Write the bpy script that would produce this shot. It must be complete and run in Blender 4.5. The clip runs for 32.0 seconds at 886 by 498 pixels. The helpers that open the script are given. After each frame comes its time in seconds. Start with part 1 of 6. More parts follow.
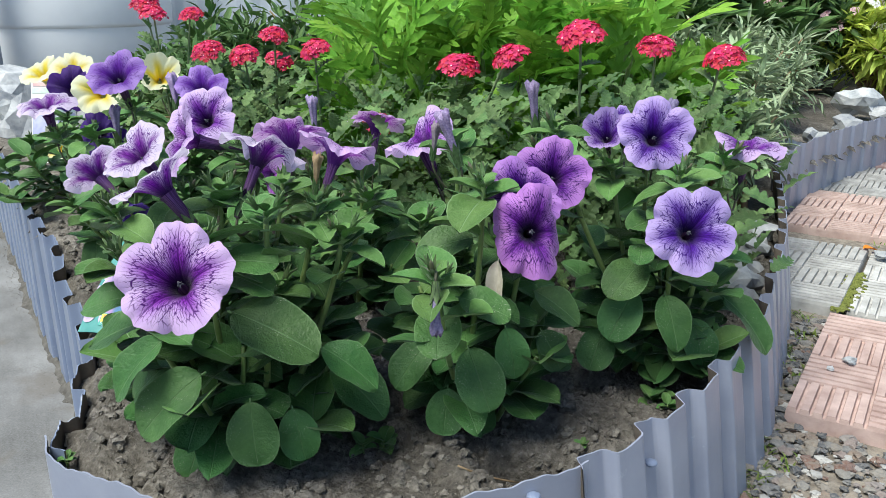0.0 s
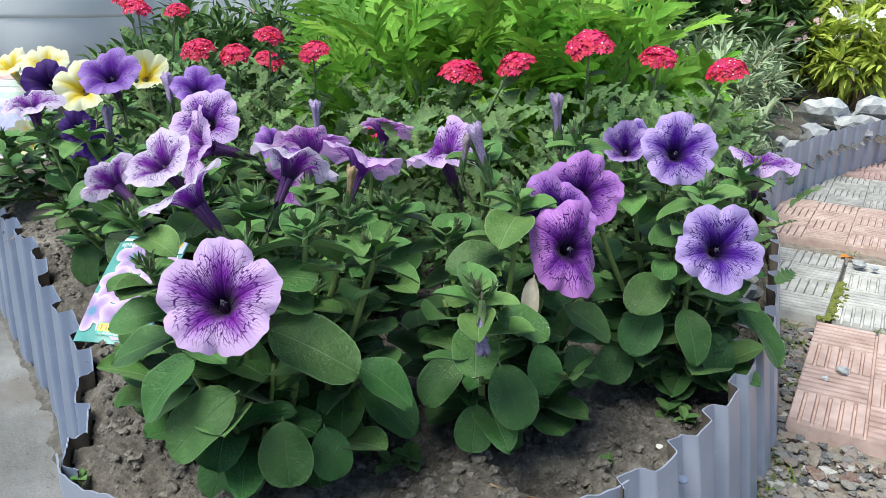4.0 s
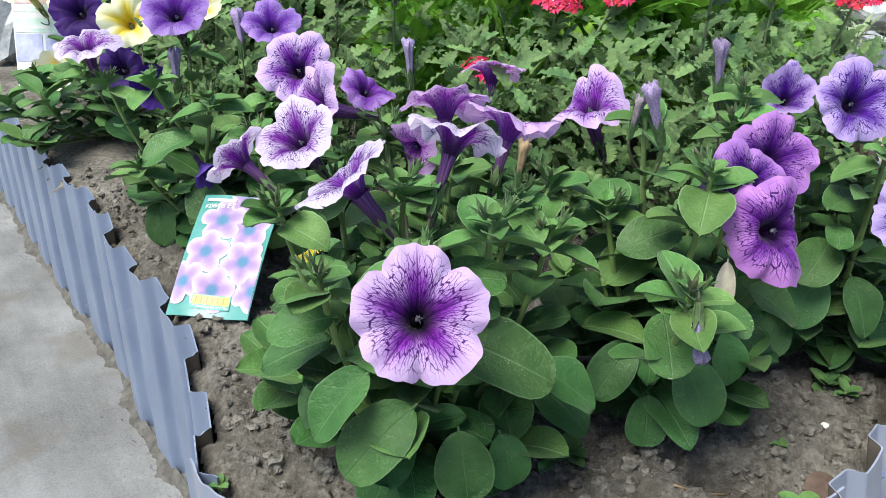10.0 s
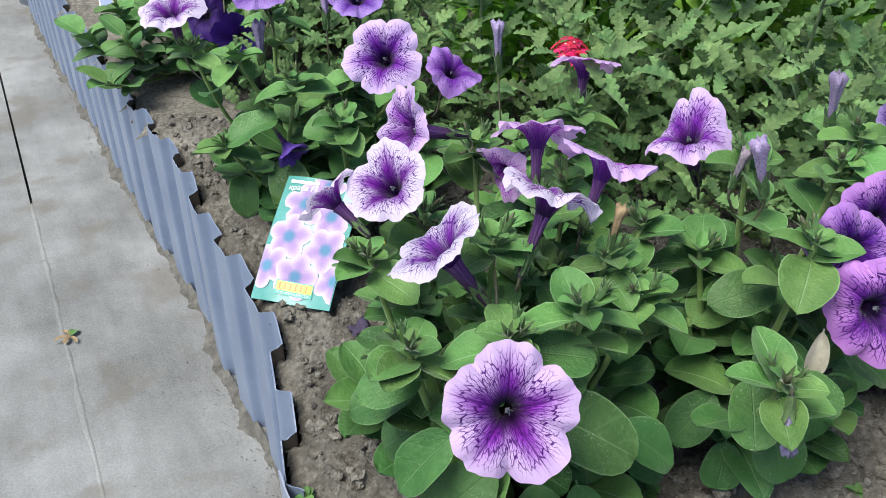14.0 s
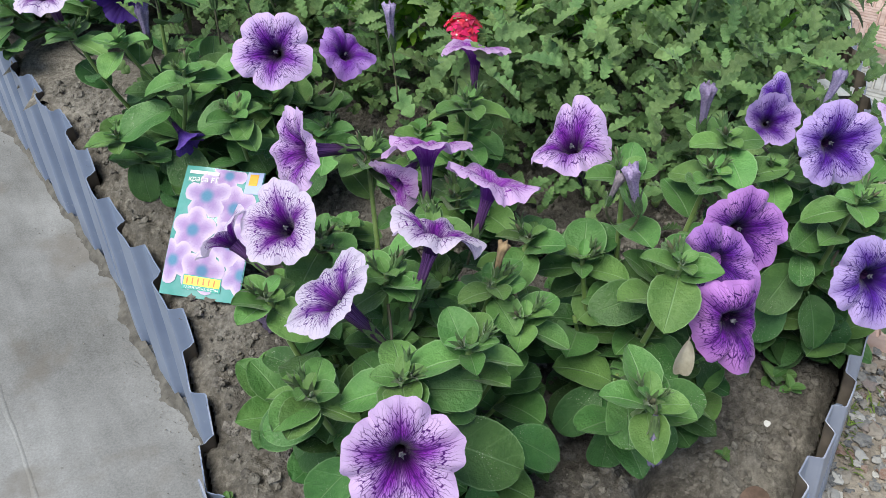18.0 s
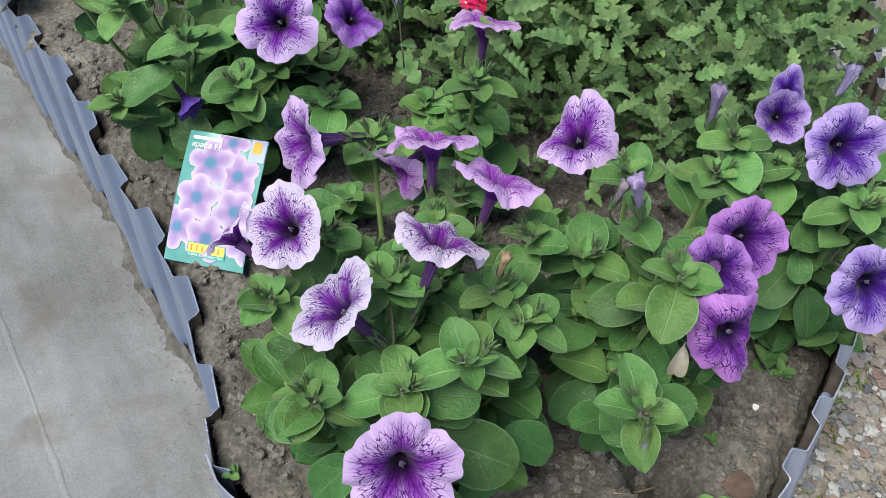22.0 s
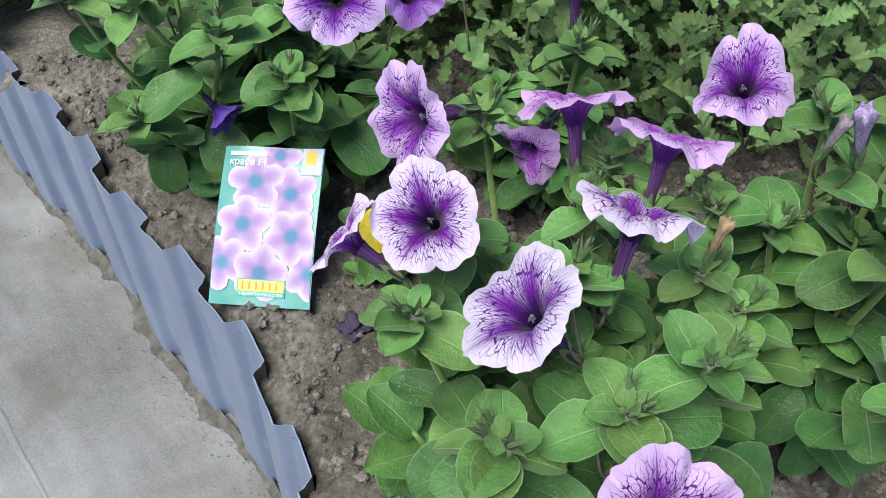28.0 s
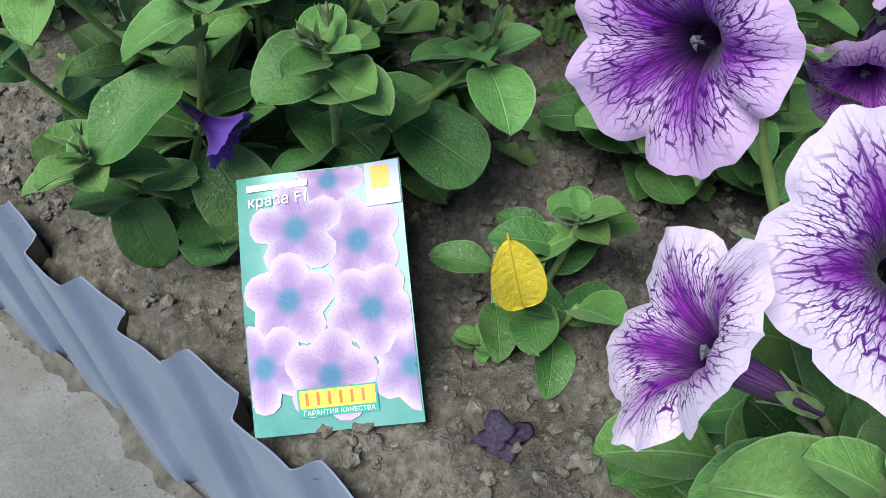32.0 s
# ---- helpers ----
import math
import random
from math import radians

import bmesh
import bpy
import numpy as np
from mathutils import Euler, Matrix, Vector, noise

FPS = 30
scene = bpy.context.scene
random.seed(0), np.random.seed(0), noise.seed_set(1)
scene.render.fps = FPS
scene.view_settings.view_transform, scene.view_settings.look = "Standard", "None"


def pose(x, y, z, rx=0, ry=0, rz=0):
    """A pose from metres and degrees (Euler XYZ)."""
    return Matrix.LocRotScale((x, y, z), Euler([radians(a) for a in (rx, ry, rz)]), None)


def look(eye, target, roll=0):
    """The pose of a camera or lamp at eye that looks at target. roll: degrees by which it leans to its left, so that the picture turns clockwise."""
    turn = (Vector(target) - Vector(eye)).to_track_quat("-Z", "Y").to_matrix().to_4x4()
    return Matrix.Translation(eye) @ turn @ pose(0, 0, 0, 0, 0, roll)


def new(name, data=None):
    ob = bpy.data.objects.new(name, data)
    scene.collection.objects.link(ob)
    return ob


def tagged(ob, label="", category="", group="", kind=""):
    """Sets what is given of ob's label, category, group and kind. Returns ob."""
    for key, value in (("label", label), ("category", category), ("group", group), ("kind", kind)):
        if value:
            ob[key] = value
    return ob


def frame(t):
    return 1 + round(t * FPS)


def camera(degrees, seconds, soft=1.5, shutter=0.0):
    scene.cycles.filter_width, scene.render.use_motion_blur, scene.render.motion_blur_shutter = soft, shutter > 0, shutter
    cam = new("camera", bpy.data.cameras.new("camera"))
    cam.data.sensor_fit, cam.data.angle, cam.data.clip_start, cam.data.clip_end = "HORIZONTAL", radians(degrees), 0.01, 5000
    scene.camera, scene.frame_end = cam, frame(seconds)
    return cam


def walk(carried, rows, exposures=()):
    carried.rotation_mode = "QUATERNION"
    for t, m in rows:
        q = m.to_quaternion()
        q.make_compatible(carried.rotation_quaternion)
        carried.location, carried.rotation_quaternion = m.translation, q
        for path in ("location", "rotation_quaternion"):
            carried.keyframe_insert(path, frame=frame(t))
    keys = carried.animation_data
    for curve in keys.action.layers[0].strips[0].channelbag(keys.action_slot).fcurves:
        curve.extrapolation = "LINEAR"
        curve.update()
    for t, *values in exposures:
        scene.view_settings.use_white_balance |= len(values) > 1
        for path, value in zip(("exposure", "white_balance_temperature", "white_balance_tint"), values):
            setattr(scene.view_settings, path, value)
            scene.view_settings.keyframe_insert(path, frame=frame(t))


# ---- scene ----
cam = camera(57.1, 32.0, 0.6)
PATH = [
    (0, (0.047, -0.195, 0.42), (-0.072, 1.703, -0.197), -0.3),
    (0.5, (0.04, -0.196, 0.422), (-0.06, 1.7, -0.207), -0.1),
    (1, (0.033, -0.196, 0.425), (-0.053, 1.701, -0.204), 0.1),
    (1.5, (0.026, -0.193, 0.428), (-0.044, 1.704, -0.2), 0.3),
    (2, (0.018, -0.191, 0.428), (-0.035, 1.707, -0.198), 0.4),
    (2.5, (0.009, -0.19, 0.428), (-0.026, 1.71, -0.195), 0.7),
    (3, (0.003, -0.187, 0.429), (-0.018, 1.712, -0.196), 1.1),
    (3.5, (-0.005, -0.186, 0.429), (-0.01, 1.714, -0.195), 1.3),
    (5.5, (-0.041, -0.171, 0.433), (-0.035, 1.723, -0.211), 1.5),
    (6, (-0.054, -0.164, 0.428), (-0.048, 1.722, -0.235), 1.5),
    (6.5, (-0.066, -0.161, 0.428), (-0.052, 1.724, -0.241), 1.6),
    (7, (-0.075, -0.158, 0.427), (-0.051, 1.726, -0.242), 1.7),
    (7.5, (-0.084, -0.15, 0.423), (-0.048, 1.734, -0.246), 1.9),
    (8, (-0.1, -0.136, 0.424), (-0.056, 1.74, -0.267), 1.9),
    (8.5, (-0.113, -0.119, 0.426), (-0.059, 1.735, -0.322), 1.8),
    (9, (-0.123, -0.109, 0.428), (-0.069, 1.735, -0.344), 1.5),
    (9.5, (-0.131, -0.104, 0.431), (-0.087, 1.719, -0.391), 1.0),
    (10, (-0.133, -0.102, 0.454), (-0.107, 1.711, -0.391), 0.5),
    (10.5, (-0.137, -0.103, 0.466), (-0.142, 1.712, -0.375), 0.1),
    (11, (-0.139, -0.096, 0.468), (-0.189, 1.717, -0.375), -0.1),
    (11.5, (-0.14, -0.093, 0.478), (-0.228, 1.716, -0.37), -0.3),
    (12, (-0.144, -0.074, 0.48), (-0.262, 1.711, -0.414), 0.0),
    (12.5, (-0.149, -0.054, 0.503), (-0.28, 1.709, -0.432), 0.3),
    (13, (-0.156, -0.05, 0.517), (-0.288, 1.698, -0.446), 0.6),
    (13.5, (-0.157, -0.047, 0.538), (-0.283, 1.682, -0.459), 0.7),
    (14, (-0.152, -0.049, 0.547), (-0.273, 1.615, -0.556), 0.6),
    (14.5, (-0.149, -0.045, 0.56), (-0.249, 1.55, -0.643), 0.8),
    (16.5, (-0.136, -0.039, 0.608), (-0.147, 1.51, -0.658), 1.7),
    (17, (-0.139, -0.025, 0.619), (-0.128, 1.516, -0.655), 1.8),
    (17.5, (-0.137, -0.017, 0.625), (-0.102, 1.511, -0.664), 1.8),
    (18, (-0.133, -0.011, 0.637), (-0.063, 1.487, -0.687), 1.9),
    (18.5, (-0.133, 0.0, 0.626), (-0.047, 1.384, -0.815), 1.2),
    (19, (-0.139, 0.01, 0.64), (-0.042, 1.376, -0.817), 1.1),
    (19.5, (-0.142, 0.018, 0.653), (-0.039, 1.386, -0.803), 1.2),
    (20, (-0.138, 0.018, 0.659), (-0.026, 1.384, -0.798), 1.5),
    (20.5, (-0.133, 0.021, 0.673), (-0.023, 1.382, -0.789), 1.5),
    (21, (-0.133, 0.027, 0.679), (-0.031, 1.38, -0.791), 1.9),
    (21.5, (-0.132, 0.03, 0.685), (-0.038, 1.376, -0.79), 2.7),
    (22, (-0.136, 0.03, 0.686), (-0.064, 1.367, -0.799), 3.7),
    (22.5, (-0.144, 0.03, 0.681), (-0.098, 1.364, -0.809), 4.5),
    (23, (-0.162, 0.041, 0.663), (-0.138, 1.375, -0.827), 4.1),
    (23.5, (-0.168, 0.042, 0.669), (-0.168, 1.377, -0.82), 3.2),
    (24, (-0.172, 0.044, 0.664), (-0.181, 1.392, -0.813), 1.6),
    (24.5, (-0.178, 0.04, 0.655), (-0.189, 1.48, -0.733), 0.9),
    (26.5, (-0.21, 0.081, 0.617), (-0.084, 1.522, -0.764), 0.7),
    (27, (-0.215, 0.08, 0.617), (-0.058, 1.512, -0.77), 0.4),
    (27.5, (-0.229, 0.088, 0.585), (-0.06, 1.511, -0.81), 0.2),
    (28, (-0.246, 0.102, 0.564), (-0.072, 1.523, -0.832), 0.4),
    (28.5, (-0.254, 0.109, 0.556), (-0.068, 1.533, -0.836), 0.9),
    (29, (-0.26, 0.129, 0.536), (-0.059, 1.555, -0.852), 0.8),
    (29.5, (-0.279, 0.148, 0.512), (-0.059, 1.574, -0.873), 0.6),
    (30, (-0.287, 0.169, 0.49), (-0.052, 1.595, -0.892), 0.1),
    (30.5, (-0.311, 0.186, 0.475), (-0.053, 1.605, -0.91), -0.7),
    (31, (-0.319, 0.213, 0.462), (-0.062, 1.635, -0.92), -1.3),
    (31.5, (-0.322, 0.258, 0.446), (-0.051, 1.685, -0.929), -2.6),
    (32, (-0.322, 0.312, 0.415), (-0.047, 1.714, -0.985), -6.9),
]
EXPOSURES = [(0.0, 0.39, 6660, 3), (7.5, 0.39, 6660, 3), (10.0, 0.57, 6740, 4), (13.0, 0.54, 6740, 4), (19.0, 0.23, 6760, 5), (23.0, 0.26, 6760, 6), (28.0, 0.39, 6740, 6), (32.0, 0.3, 6660, 2)]
walk(cam, [(t, look(eye, target, roll)) for t, eye, target, roll in PATH], EXPOSURES)

# exposure is part of walk(); world and sun
world = bpy.data.worlds.new("sky")
scene.world = world
world.use_nodes = True
wn = world.node_tree
sky = wn.nodes.new("ShaderNodeTexSky")
sky.sky_type = "NISHITA"
sky.sun_disc = False
sky.sun_elevation, sky.sun_rotation = radians(62), radians(226)
wn.nodes["Background"].inputs[1].default_value = 0.13
wn.links.new(sky.outputs[0], wn.nodes["Background"].inputs[0])
sun = new("sun", bpy.data.lights.new("sun", "SUN"))
sun.data.energy, sun.data.angle, sun.data.color = 4.1, radians(36), (1.0, 0.975, 0.93)
sun.matrix_world = look((-1.53, -0.88, 4.0), (0.0, 0.6, 0.0))

# ---- materials ----


class Nodes:
    """A small builder for one procedural material."""

    def __init__(self, name):
        self.mat = bpy.data.materials.new(name)
        self.mat.use_nodes = True
        self.tree = self.mat.node_tree
        self.bsdf = self.tree.nodes["Principled BSDF"]
        self.out = self.tree.nodes["Material Output"]
        self.spot = None

    def put(self, kind, operation="", use_clamp=False, interpolation_type="", data_type="", blend_type="", feature=""):
        node = self.tree.nodes.new(kind)
        if operation:
            node.operation, node.use_clamp = operation, use_clamp
        if interpolation_type:
            node.interpolation_type = interpolation_type
        if data_type:
            node.data_type = data_type
        if blend_type:
            node.blend_type = blend_type
        if feature:
            node.feature = feature
        return node

    def wire(self, a, b):
        self.tree.links.new(a, b)

    def value(self, socket, v):
        if isinstance(v, (int, float)):
            socket.default_value = v
        else:
            self.wire(v, socket)

    def math(self, op, a, b=0.0, c=0.0, clamp=False):
        n = self.put("ShaderNodeMath", operation=op, use_clamp=clamp)
        for s, v in zip(n.inputs, (a, b, c)):
            self.value(s, v)
        return n.outputs[0]

    def noise(self, scale, detail=4.0, rough=0.55, vector=None, out=0):
        n = self.put("ShaderNodeTexNoise")
        n.inputs["Scale"].default_value, n.inputs["Detail"].default_value = scale, detail
        n.inputs["Roughness"].default_value = rough
        self.wire(vector or self.place(), n.inputs["Vector"])
        return n.outputs[out]

    def place(self):
        if self.spot is None:
            self.spot = self.put("ShaderNodeNewGeometry").outputs["Position"]
        return self.spot

    def local(self):
        return self.put("ShaderNodeTexCoord").outputs["Object"]

    def uv(self):
        return self.put("ShaderNodeTexCoord").outputs["UV"]

    def split(self, v):
        n = self.put("ShaderNodeSeparateXYZ")
        self.wire(v, n.inputs[0])
        return n.outputs

    def join(self, x, y, z):
        n = self.put("ShaderNodeCombineXYZ")
        for s, v in zip(n.inputs, (x, y, z)):
            self.value(s, v)
        return n.outputs[0]

    def ramp(self, fac, *stops):
        n = self.put("ShaderNodeValToRGB")
        while len(n.color_ramp.elements) < len(stops):
            n.color_ramp.elements.new(0.5)
        for e, (at, col) in zip(n.color_ramp.elements, stops):
            e.position = at
            e.color = (*col, 1) if not isinstance(col, (int, float)) else (col, col, col, 1)
        self.value(n.inputs[0], fac)
        return n.outputs[0]

    def smooth(self, v, a, b, lo=0.0, hi=1.0):
        n = self.put("ShaderNodeMapRange", interpolation_type="SMOOTHSTEP")
        self.value(n.inputs[0], v)
        for s, w in zip(n.inputs[1:5], (a, b, lo, hi)):
            self.value(s, w)
        return n.outputs[0]

    def mix(self, fac, a, b, blend="MIX"):
        n = self.put("ShaderNodeMix", data_type="RGBA", blend_type=blend)
        self.value(n.inputs[0], fac)
        for s, v in ((n.inputs[6], a), (n.inputs[7], b)):
            if isinstance(v, tuple):
                s.default_value = (*v, 1)
            else:
                self.wire(v, s)
        return n.outputs[2]

    def random(self):
        return self.put("ShaderNodeObjectInfo").outputs["Random"]

    def island(self):
        return self.put("ShaderNodeNewGeometry").outputs["Random Per Island"]

    def vary(self, col, rnd, amount=0.25, hue=0.02):
        n = self.put("ShaderNodeHueSaturation")
        self.wire(self.math("MULTIPLY_ADD", rnd, hue * 2, 0.5 - hue), n.inputs["Hue"])
        self.wire(self.math("MULTIPLY_ADD", self.math("FRACT", self.math("MULTIPLY", rnd, 7.31)), 2 * amount, 1 - amount), n.inputs["Value"])
        self.wire(col, n.inputs["Color"])
        return n.outputs[0]

    def bump(self, height, strength=0.4, distance=0.002):
        n = self.put("ShaderNodeBump")
        n.inputs["Strength"].default_value, n.inputs["Distance"].default_value = strength, distance
        self.wire(height, n.inputs["Height"])
        self.wire(n.outputs[0], self.bsdf.inputs["Normal"])
        return n.outputs[0]

    def done(self, col, rough=0.6, metal=0.0, through_light=0.0, spec=0.5, fuzz=0.0):
        if isinstance(col, tuple):
            self.bsdf.inputs["Base Color"].default_value = (*col, 1)
        else:
            self.wire(col, self.bsdf.inputs["Base Color"])
        self.value(self.bsdf.inputs["Roughness"], rough)
        self.bsdf.inputs["Metallic"].default_value = metal
        self.bsdf.inputs["Specular IOR Level"].default_value = spec
        self.bsdf.inputs["Sheen Weight"].default_value, self.bsdf.inputs["Sheen Roughness"].default_value = fuzz, 0.35
        if fuzz > 0.3:
            self.bsdf.inputs["Sheen Tint"].default_value = (0.8, 1.0, 0.72, 1)
        if through_light:
            t = self.put("ShaderNodeBsdfTranslucent")
            if isinstance(col, tuple):
                t.inputs[0].default_value = (*col, 1)
            else:
                self.wire(col, t.inputs[0])
            m = self.put("ShaderNodeMixShader")
            m.inputs[0].default_value = through_light
            self.wire(self.bsdf.outputs[0], m.inputs[1])
            self.wire(t.outputs[0], m.inputs[2])
            self.wire(m.outputs[0], self.out.inputs[0])
        return self.mat


def leaf_material(name, dark, light, vein, veins=5.0, amount=0.22, rough=0.5, hue=0.015, lit=0.15, dusty=0.35, by_island=False, fuzz=0.0):
    """Leaf blade: uv x runs across from 0 to 1, y from stalk to tip."""
    n = Nodes(name)
    u, v, _ = n.split(n.uv())
    side = n.math("ABSOLUTE", n.math("SUBTRACT", u, 0.5))
    rib = n.smooth(side, 0.0, 0.026, 0.75, 0.0)
    arc = n.math("SUBTRACT", v, n.math("MULTIPLY", side, 0.55))
    wave = n.math("ABSOLUTE", n.math("SINE", n.math("MULTIPLY", arc, veins * math.pi)))
    lines = n.math("MULTIPLY", n.smooth(wave, 0.0, 0.22, 1.0, 0.0), 0.13)
    both = n.math("MAXIMUM", rib, lines)
    margin = n.math("MULTIPLY", n.smooth(side, 0.465, 0.495), 0.4)
    rnd = n.island() if by_island else n.random()
    blotch = n.noise(55.0, 3.0)
    col = n.ramp(blotch, (0.3, dark), (0.7, light))
    col = n.mix(n.math("MULTIPLY", n.smooth(n.noise(420.0, 4.0, 0.65), 0.42, 0.62), 0.3), col, dark)
    col = n.vary(col, rnd, amount, hue)
    col = n.mix(n.math("MULTIPLY", both, 0.5), col, vein)
    col = n.mix(margin, col, vein)
    if dusty:
        specks = n.smooth(n.noise(1100.0, 2.0), 0.63, 0.71)
        patch = n.smooth(n.noise(40.0, 2.0), 0.45, 0.65)
        col = n.mix(n.math("MULTIPLY", n.math("MULTIPLY", specks, patch), dusty), col, (0.55, 0.57, 0.46))
    quilt = n.math("ADD", n.math("MULTIPLY", both, -0.8), n.math("MULTIPLY", n.noise(330.0, 4.0, 0.6), 1.3))
    n.bump(quilt, 0.6, 0.0016)
    return n.done(col, rough, 0.0, lit, 0.28, fuzz)


def petal_material(name, edge, mid, throat, vein, reach=0.62, net=1.0, lit=0.42):
    """Petal face with a branching net of veins in five lobes; uv is the flat disc, centre at the origin."""
    n = Nodes(name)
    x, y, _ = n.split(n.uv())
    rnd = n.random()
    r = n.math("SQRT", n.math("ADD", n.math("MULTIPLY", x, x), n.math("MULTIPLY", y, y)))
    ang = n.math("ARCTAN2", y, x)
    shift = n.math("MULTIPLY", rnd, 31.0)
    turn = n.math("MULTIPLY_ADD", ang, 5 / (2 * math.pi), 3.5)
    lobe = n.math("FLOOR", turn)
    phi = n.math("MULTIPLY", n.math("SUBTRACT", n.math("SUBTRACT", turn, lobe), 0.5), 2 * math.pi / 5)
    wob = n.math("MULTIPLY", n.math("SUBTRACT", n.noise(7.0, 3.0, 0.6, n.join(x, y, shift)), 0.5), 0.15)

    def web(across, along, wide, thin):
        """One generation of veins: the borders of cells drawn out towards the rim."""
        v = n.put("ShaderNodeTexVoronoi", feature="DISTANCE_TO_EDGE")
        v.voronoi_dimensions = "2D"
        v.inputs["Scale"].default_value = 1.0
        u = n.math("MULTIPLY", n.math("ADD", phi, wob), across)
        w = n.math("MULTIPLY_ADD", n.math("ADD", r, n.math("MULTIPLY", wob, 0.5)), along, n.math("MULTIPLY_ADD", lobe, 9.37, shift))
        n.wire(n.join(u, w, 0.0), v.inputs["Vector"])
        width = n.smooth(r, 0.18, 0.95, wide, thin)
        return n.smooth(v.outputs["Distance"], n.math("MULTIPLY", width, 0.3), width, 1.0, 0.0)

    main = n.math("MULTIPLY", web(12.0, 3.4, 0.18, 0.075), n.smooth(r, 0.68, 0.97, 1.0, 0.08))
    fine = n.math("MULTIPLY", web(20.0, 8.5, 0.16, 0.085), n.smooth(r, 0.48, 0.88, 0.75, 0.05))
    rib = n.smooth(n.math("MULTIPLY", n.math("ABSOLUTE", phi), r), 0.004, n.smooth(r, 0.2, 1.0, 0.03, 0.008), 0.9, 0.0)
    rib = n.math("MULTIPLY", rib, n.smooth(r, 0.75, 1.0, 1.0, 0.2))
    veins = n.math("MAXIMUM", n.math("MAXIMUM", main, fine), rib)
    star = n.math("COSINE", n.math("MULTIPLY", ang, 5.0))
    cloud = n.noise(4.0, 3.0, 0.5, n.join(x, y, shift))
    rr = n.math("ADD", r, n.math("MULTIPLY", n.math("SUBTRACT", cloud, 0.5), 0.2))
    rr = n.math("MULTIPLY_ADD", star, -0.17, rr)
    col = n.mix(n.smooth(rr, reach * 0.35, reach * 1.5), mid, edge)
    col = n.mix(n.math("MULTIPLY", veins, net), col, vein)
    col = n.mix(n.smooth(r, 0.12, 0.4, 1.0, 0.0), col, throat)
    col = n.vary(col, rnd, 0.06, 0.01)
    n.bump(n.math("ADD", n.math("MULTIPLY", veins, -0.5), n.math("MULTIPLY", n.noise(26.0, 3.0, 0.5, n.join(x, y, shift)), 0.6)), 0.4, 0.0012)
    return n.done(col, 0.55, 0.0, lit, 0.3, 0.2)


def tube_material(name, rim, root, vein):
    """Outside of a trumpet: pale near the face, dark towards the stalk, with fine lengthwise veins."""
    n = Nodes(name)
    x, y, z = n.split(n.local())
    ang = n.math("ARCTAN2", y, x)
    lines = n.noise(1.0, 2.0, 0.5, n.join(n.math("MULTIPLY", n.math("COSINE", ang), 9.0), n.math("MULTIPLY", n.math("SINE", ang), 9.0), n.math("MULTIPLY", z, 1.2)))
    col = n.mix(n.smooth(z, -1.3, -0.3), root, rim)
    col = n.mix(n.math("MULTIPLY", n.smooth(lines, 0.47, 0.56), 0.8), col, vein)
    n.bump(lines, 0.4, 0.001)
    return n.done(col, 0.6, 0.0, 0.15, 0.3)


def plain_material(name, a, b, scale=60.0, rough=0.6, metal=0.0, bump=0.3, dist=0.001, lit=0.0, rnd="", spec=0.5, detail=5.0, fuzz=0.0):
    n = Nodes(name)
    col = n.ramp(n.noise(scale, detail), (0.3, a), (0.72, b))
    if rnd:
        col = n.vary(col, n.random() if rnd == "object" else n.island(), 0.25, 0.015)
    if bump:
        n.bump(n.noise(scale * 4, 4.0), bump, dist)
    return n.done(col, rough, metal, lit, spec, fuzz)


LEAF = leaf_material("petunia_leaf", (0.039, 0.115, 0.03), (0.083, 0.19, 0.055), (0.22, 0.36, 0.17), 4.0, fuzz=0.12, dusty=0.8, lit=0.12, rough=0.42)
# slightly darker green for the blades low on the stems
LEAF_LOW = leaf_material("petunia_leaf_low", (0.036, 0.104, 0.03), (0.066, 0.158, 0.048), (0.13, 0.22, 0.1), 4.0, dusty=0.7, lit=0.12, fuzz=0.06)
LEAF_YOUNG = leaf_material("petunia_leaf_young", fuzz=0.15, dark=(0.075, 0.185, 0.046), light=(0.14, 0.28, 0.082), vein=(0.34, 0.5, 0.27), veins=4.0, amount=0.22, dusty=0.15)
LEAF_YELLOW = leaf_material("yellowed_leaf", (0.64, 0.46, 0.04), (0.74, 0.57, 0.08), (0.6, 0.4, 0.05), dusty=0.0)
STEM = plain_material("petunia_stem", (0.12, 0.2, 0.05), (0.19, 0.28, 0.09), 120, 0.55, lit=0.05, fuzz=0.5)
STEM_DARK = plain_material("purple_stem", (0.07, 0.06, 0.05), (0.13, 0.14, 0.07), 160, 0.6)
CALYX = plain_material("calyx", (0.045, 0.09, 0.03), (0.12, 0.21, 0.075), 300, 0.6, fuzz=0.3, lit=0.1, rnd="object")
PETAL_LILAC = petal_material("petal_lilac", (0.72, 0.52, 0.88), (0.29, 0.032, 0.54), (0.016, 0.002, 0.04), (0.075, 0.004, 0.18), reach=0.58)
PETAL_PALE = petal_material("petal_pale_lilac", (0.78, 0.67, 0.89), (0.27, 0.015, 0.45), (0.016, 0.002, 0.045), (0.1, 0.005, 0.22), reach=0.53)
PETAL_PINK = petal_material("petal_pink_lilac", (0.74, 0.48, 0.84), (0.45, 0.12, 0.62), (0.07, 0.008, 0.15), (0.24, 0.015, 0.36), reach=0.55)
PETAL_MAGENTA = petal_material("petal_magenta_purple", (0.58, 0.27, 0.74), (0.15, 0.012, 0.36), (0.012, 0.002, 0.04), (0.05, 0.003, 0.14), reach=0.64)
PETAL_VIOLET = petal_material("petal_blue_violet", (0.56, 0.42, 0.82), (0.11, 0.014, 0.41), (0.014, 0.003, 0.06), (0.05, 0.004, 0.2), reach=0.62)
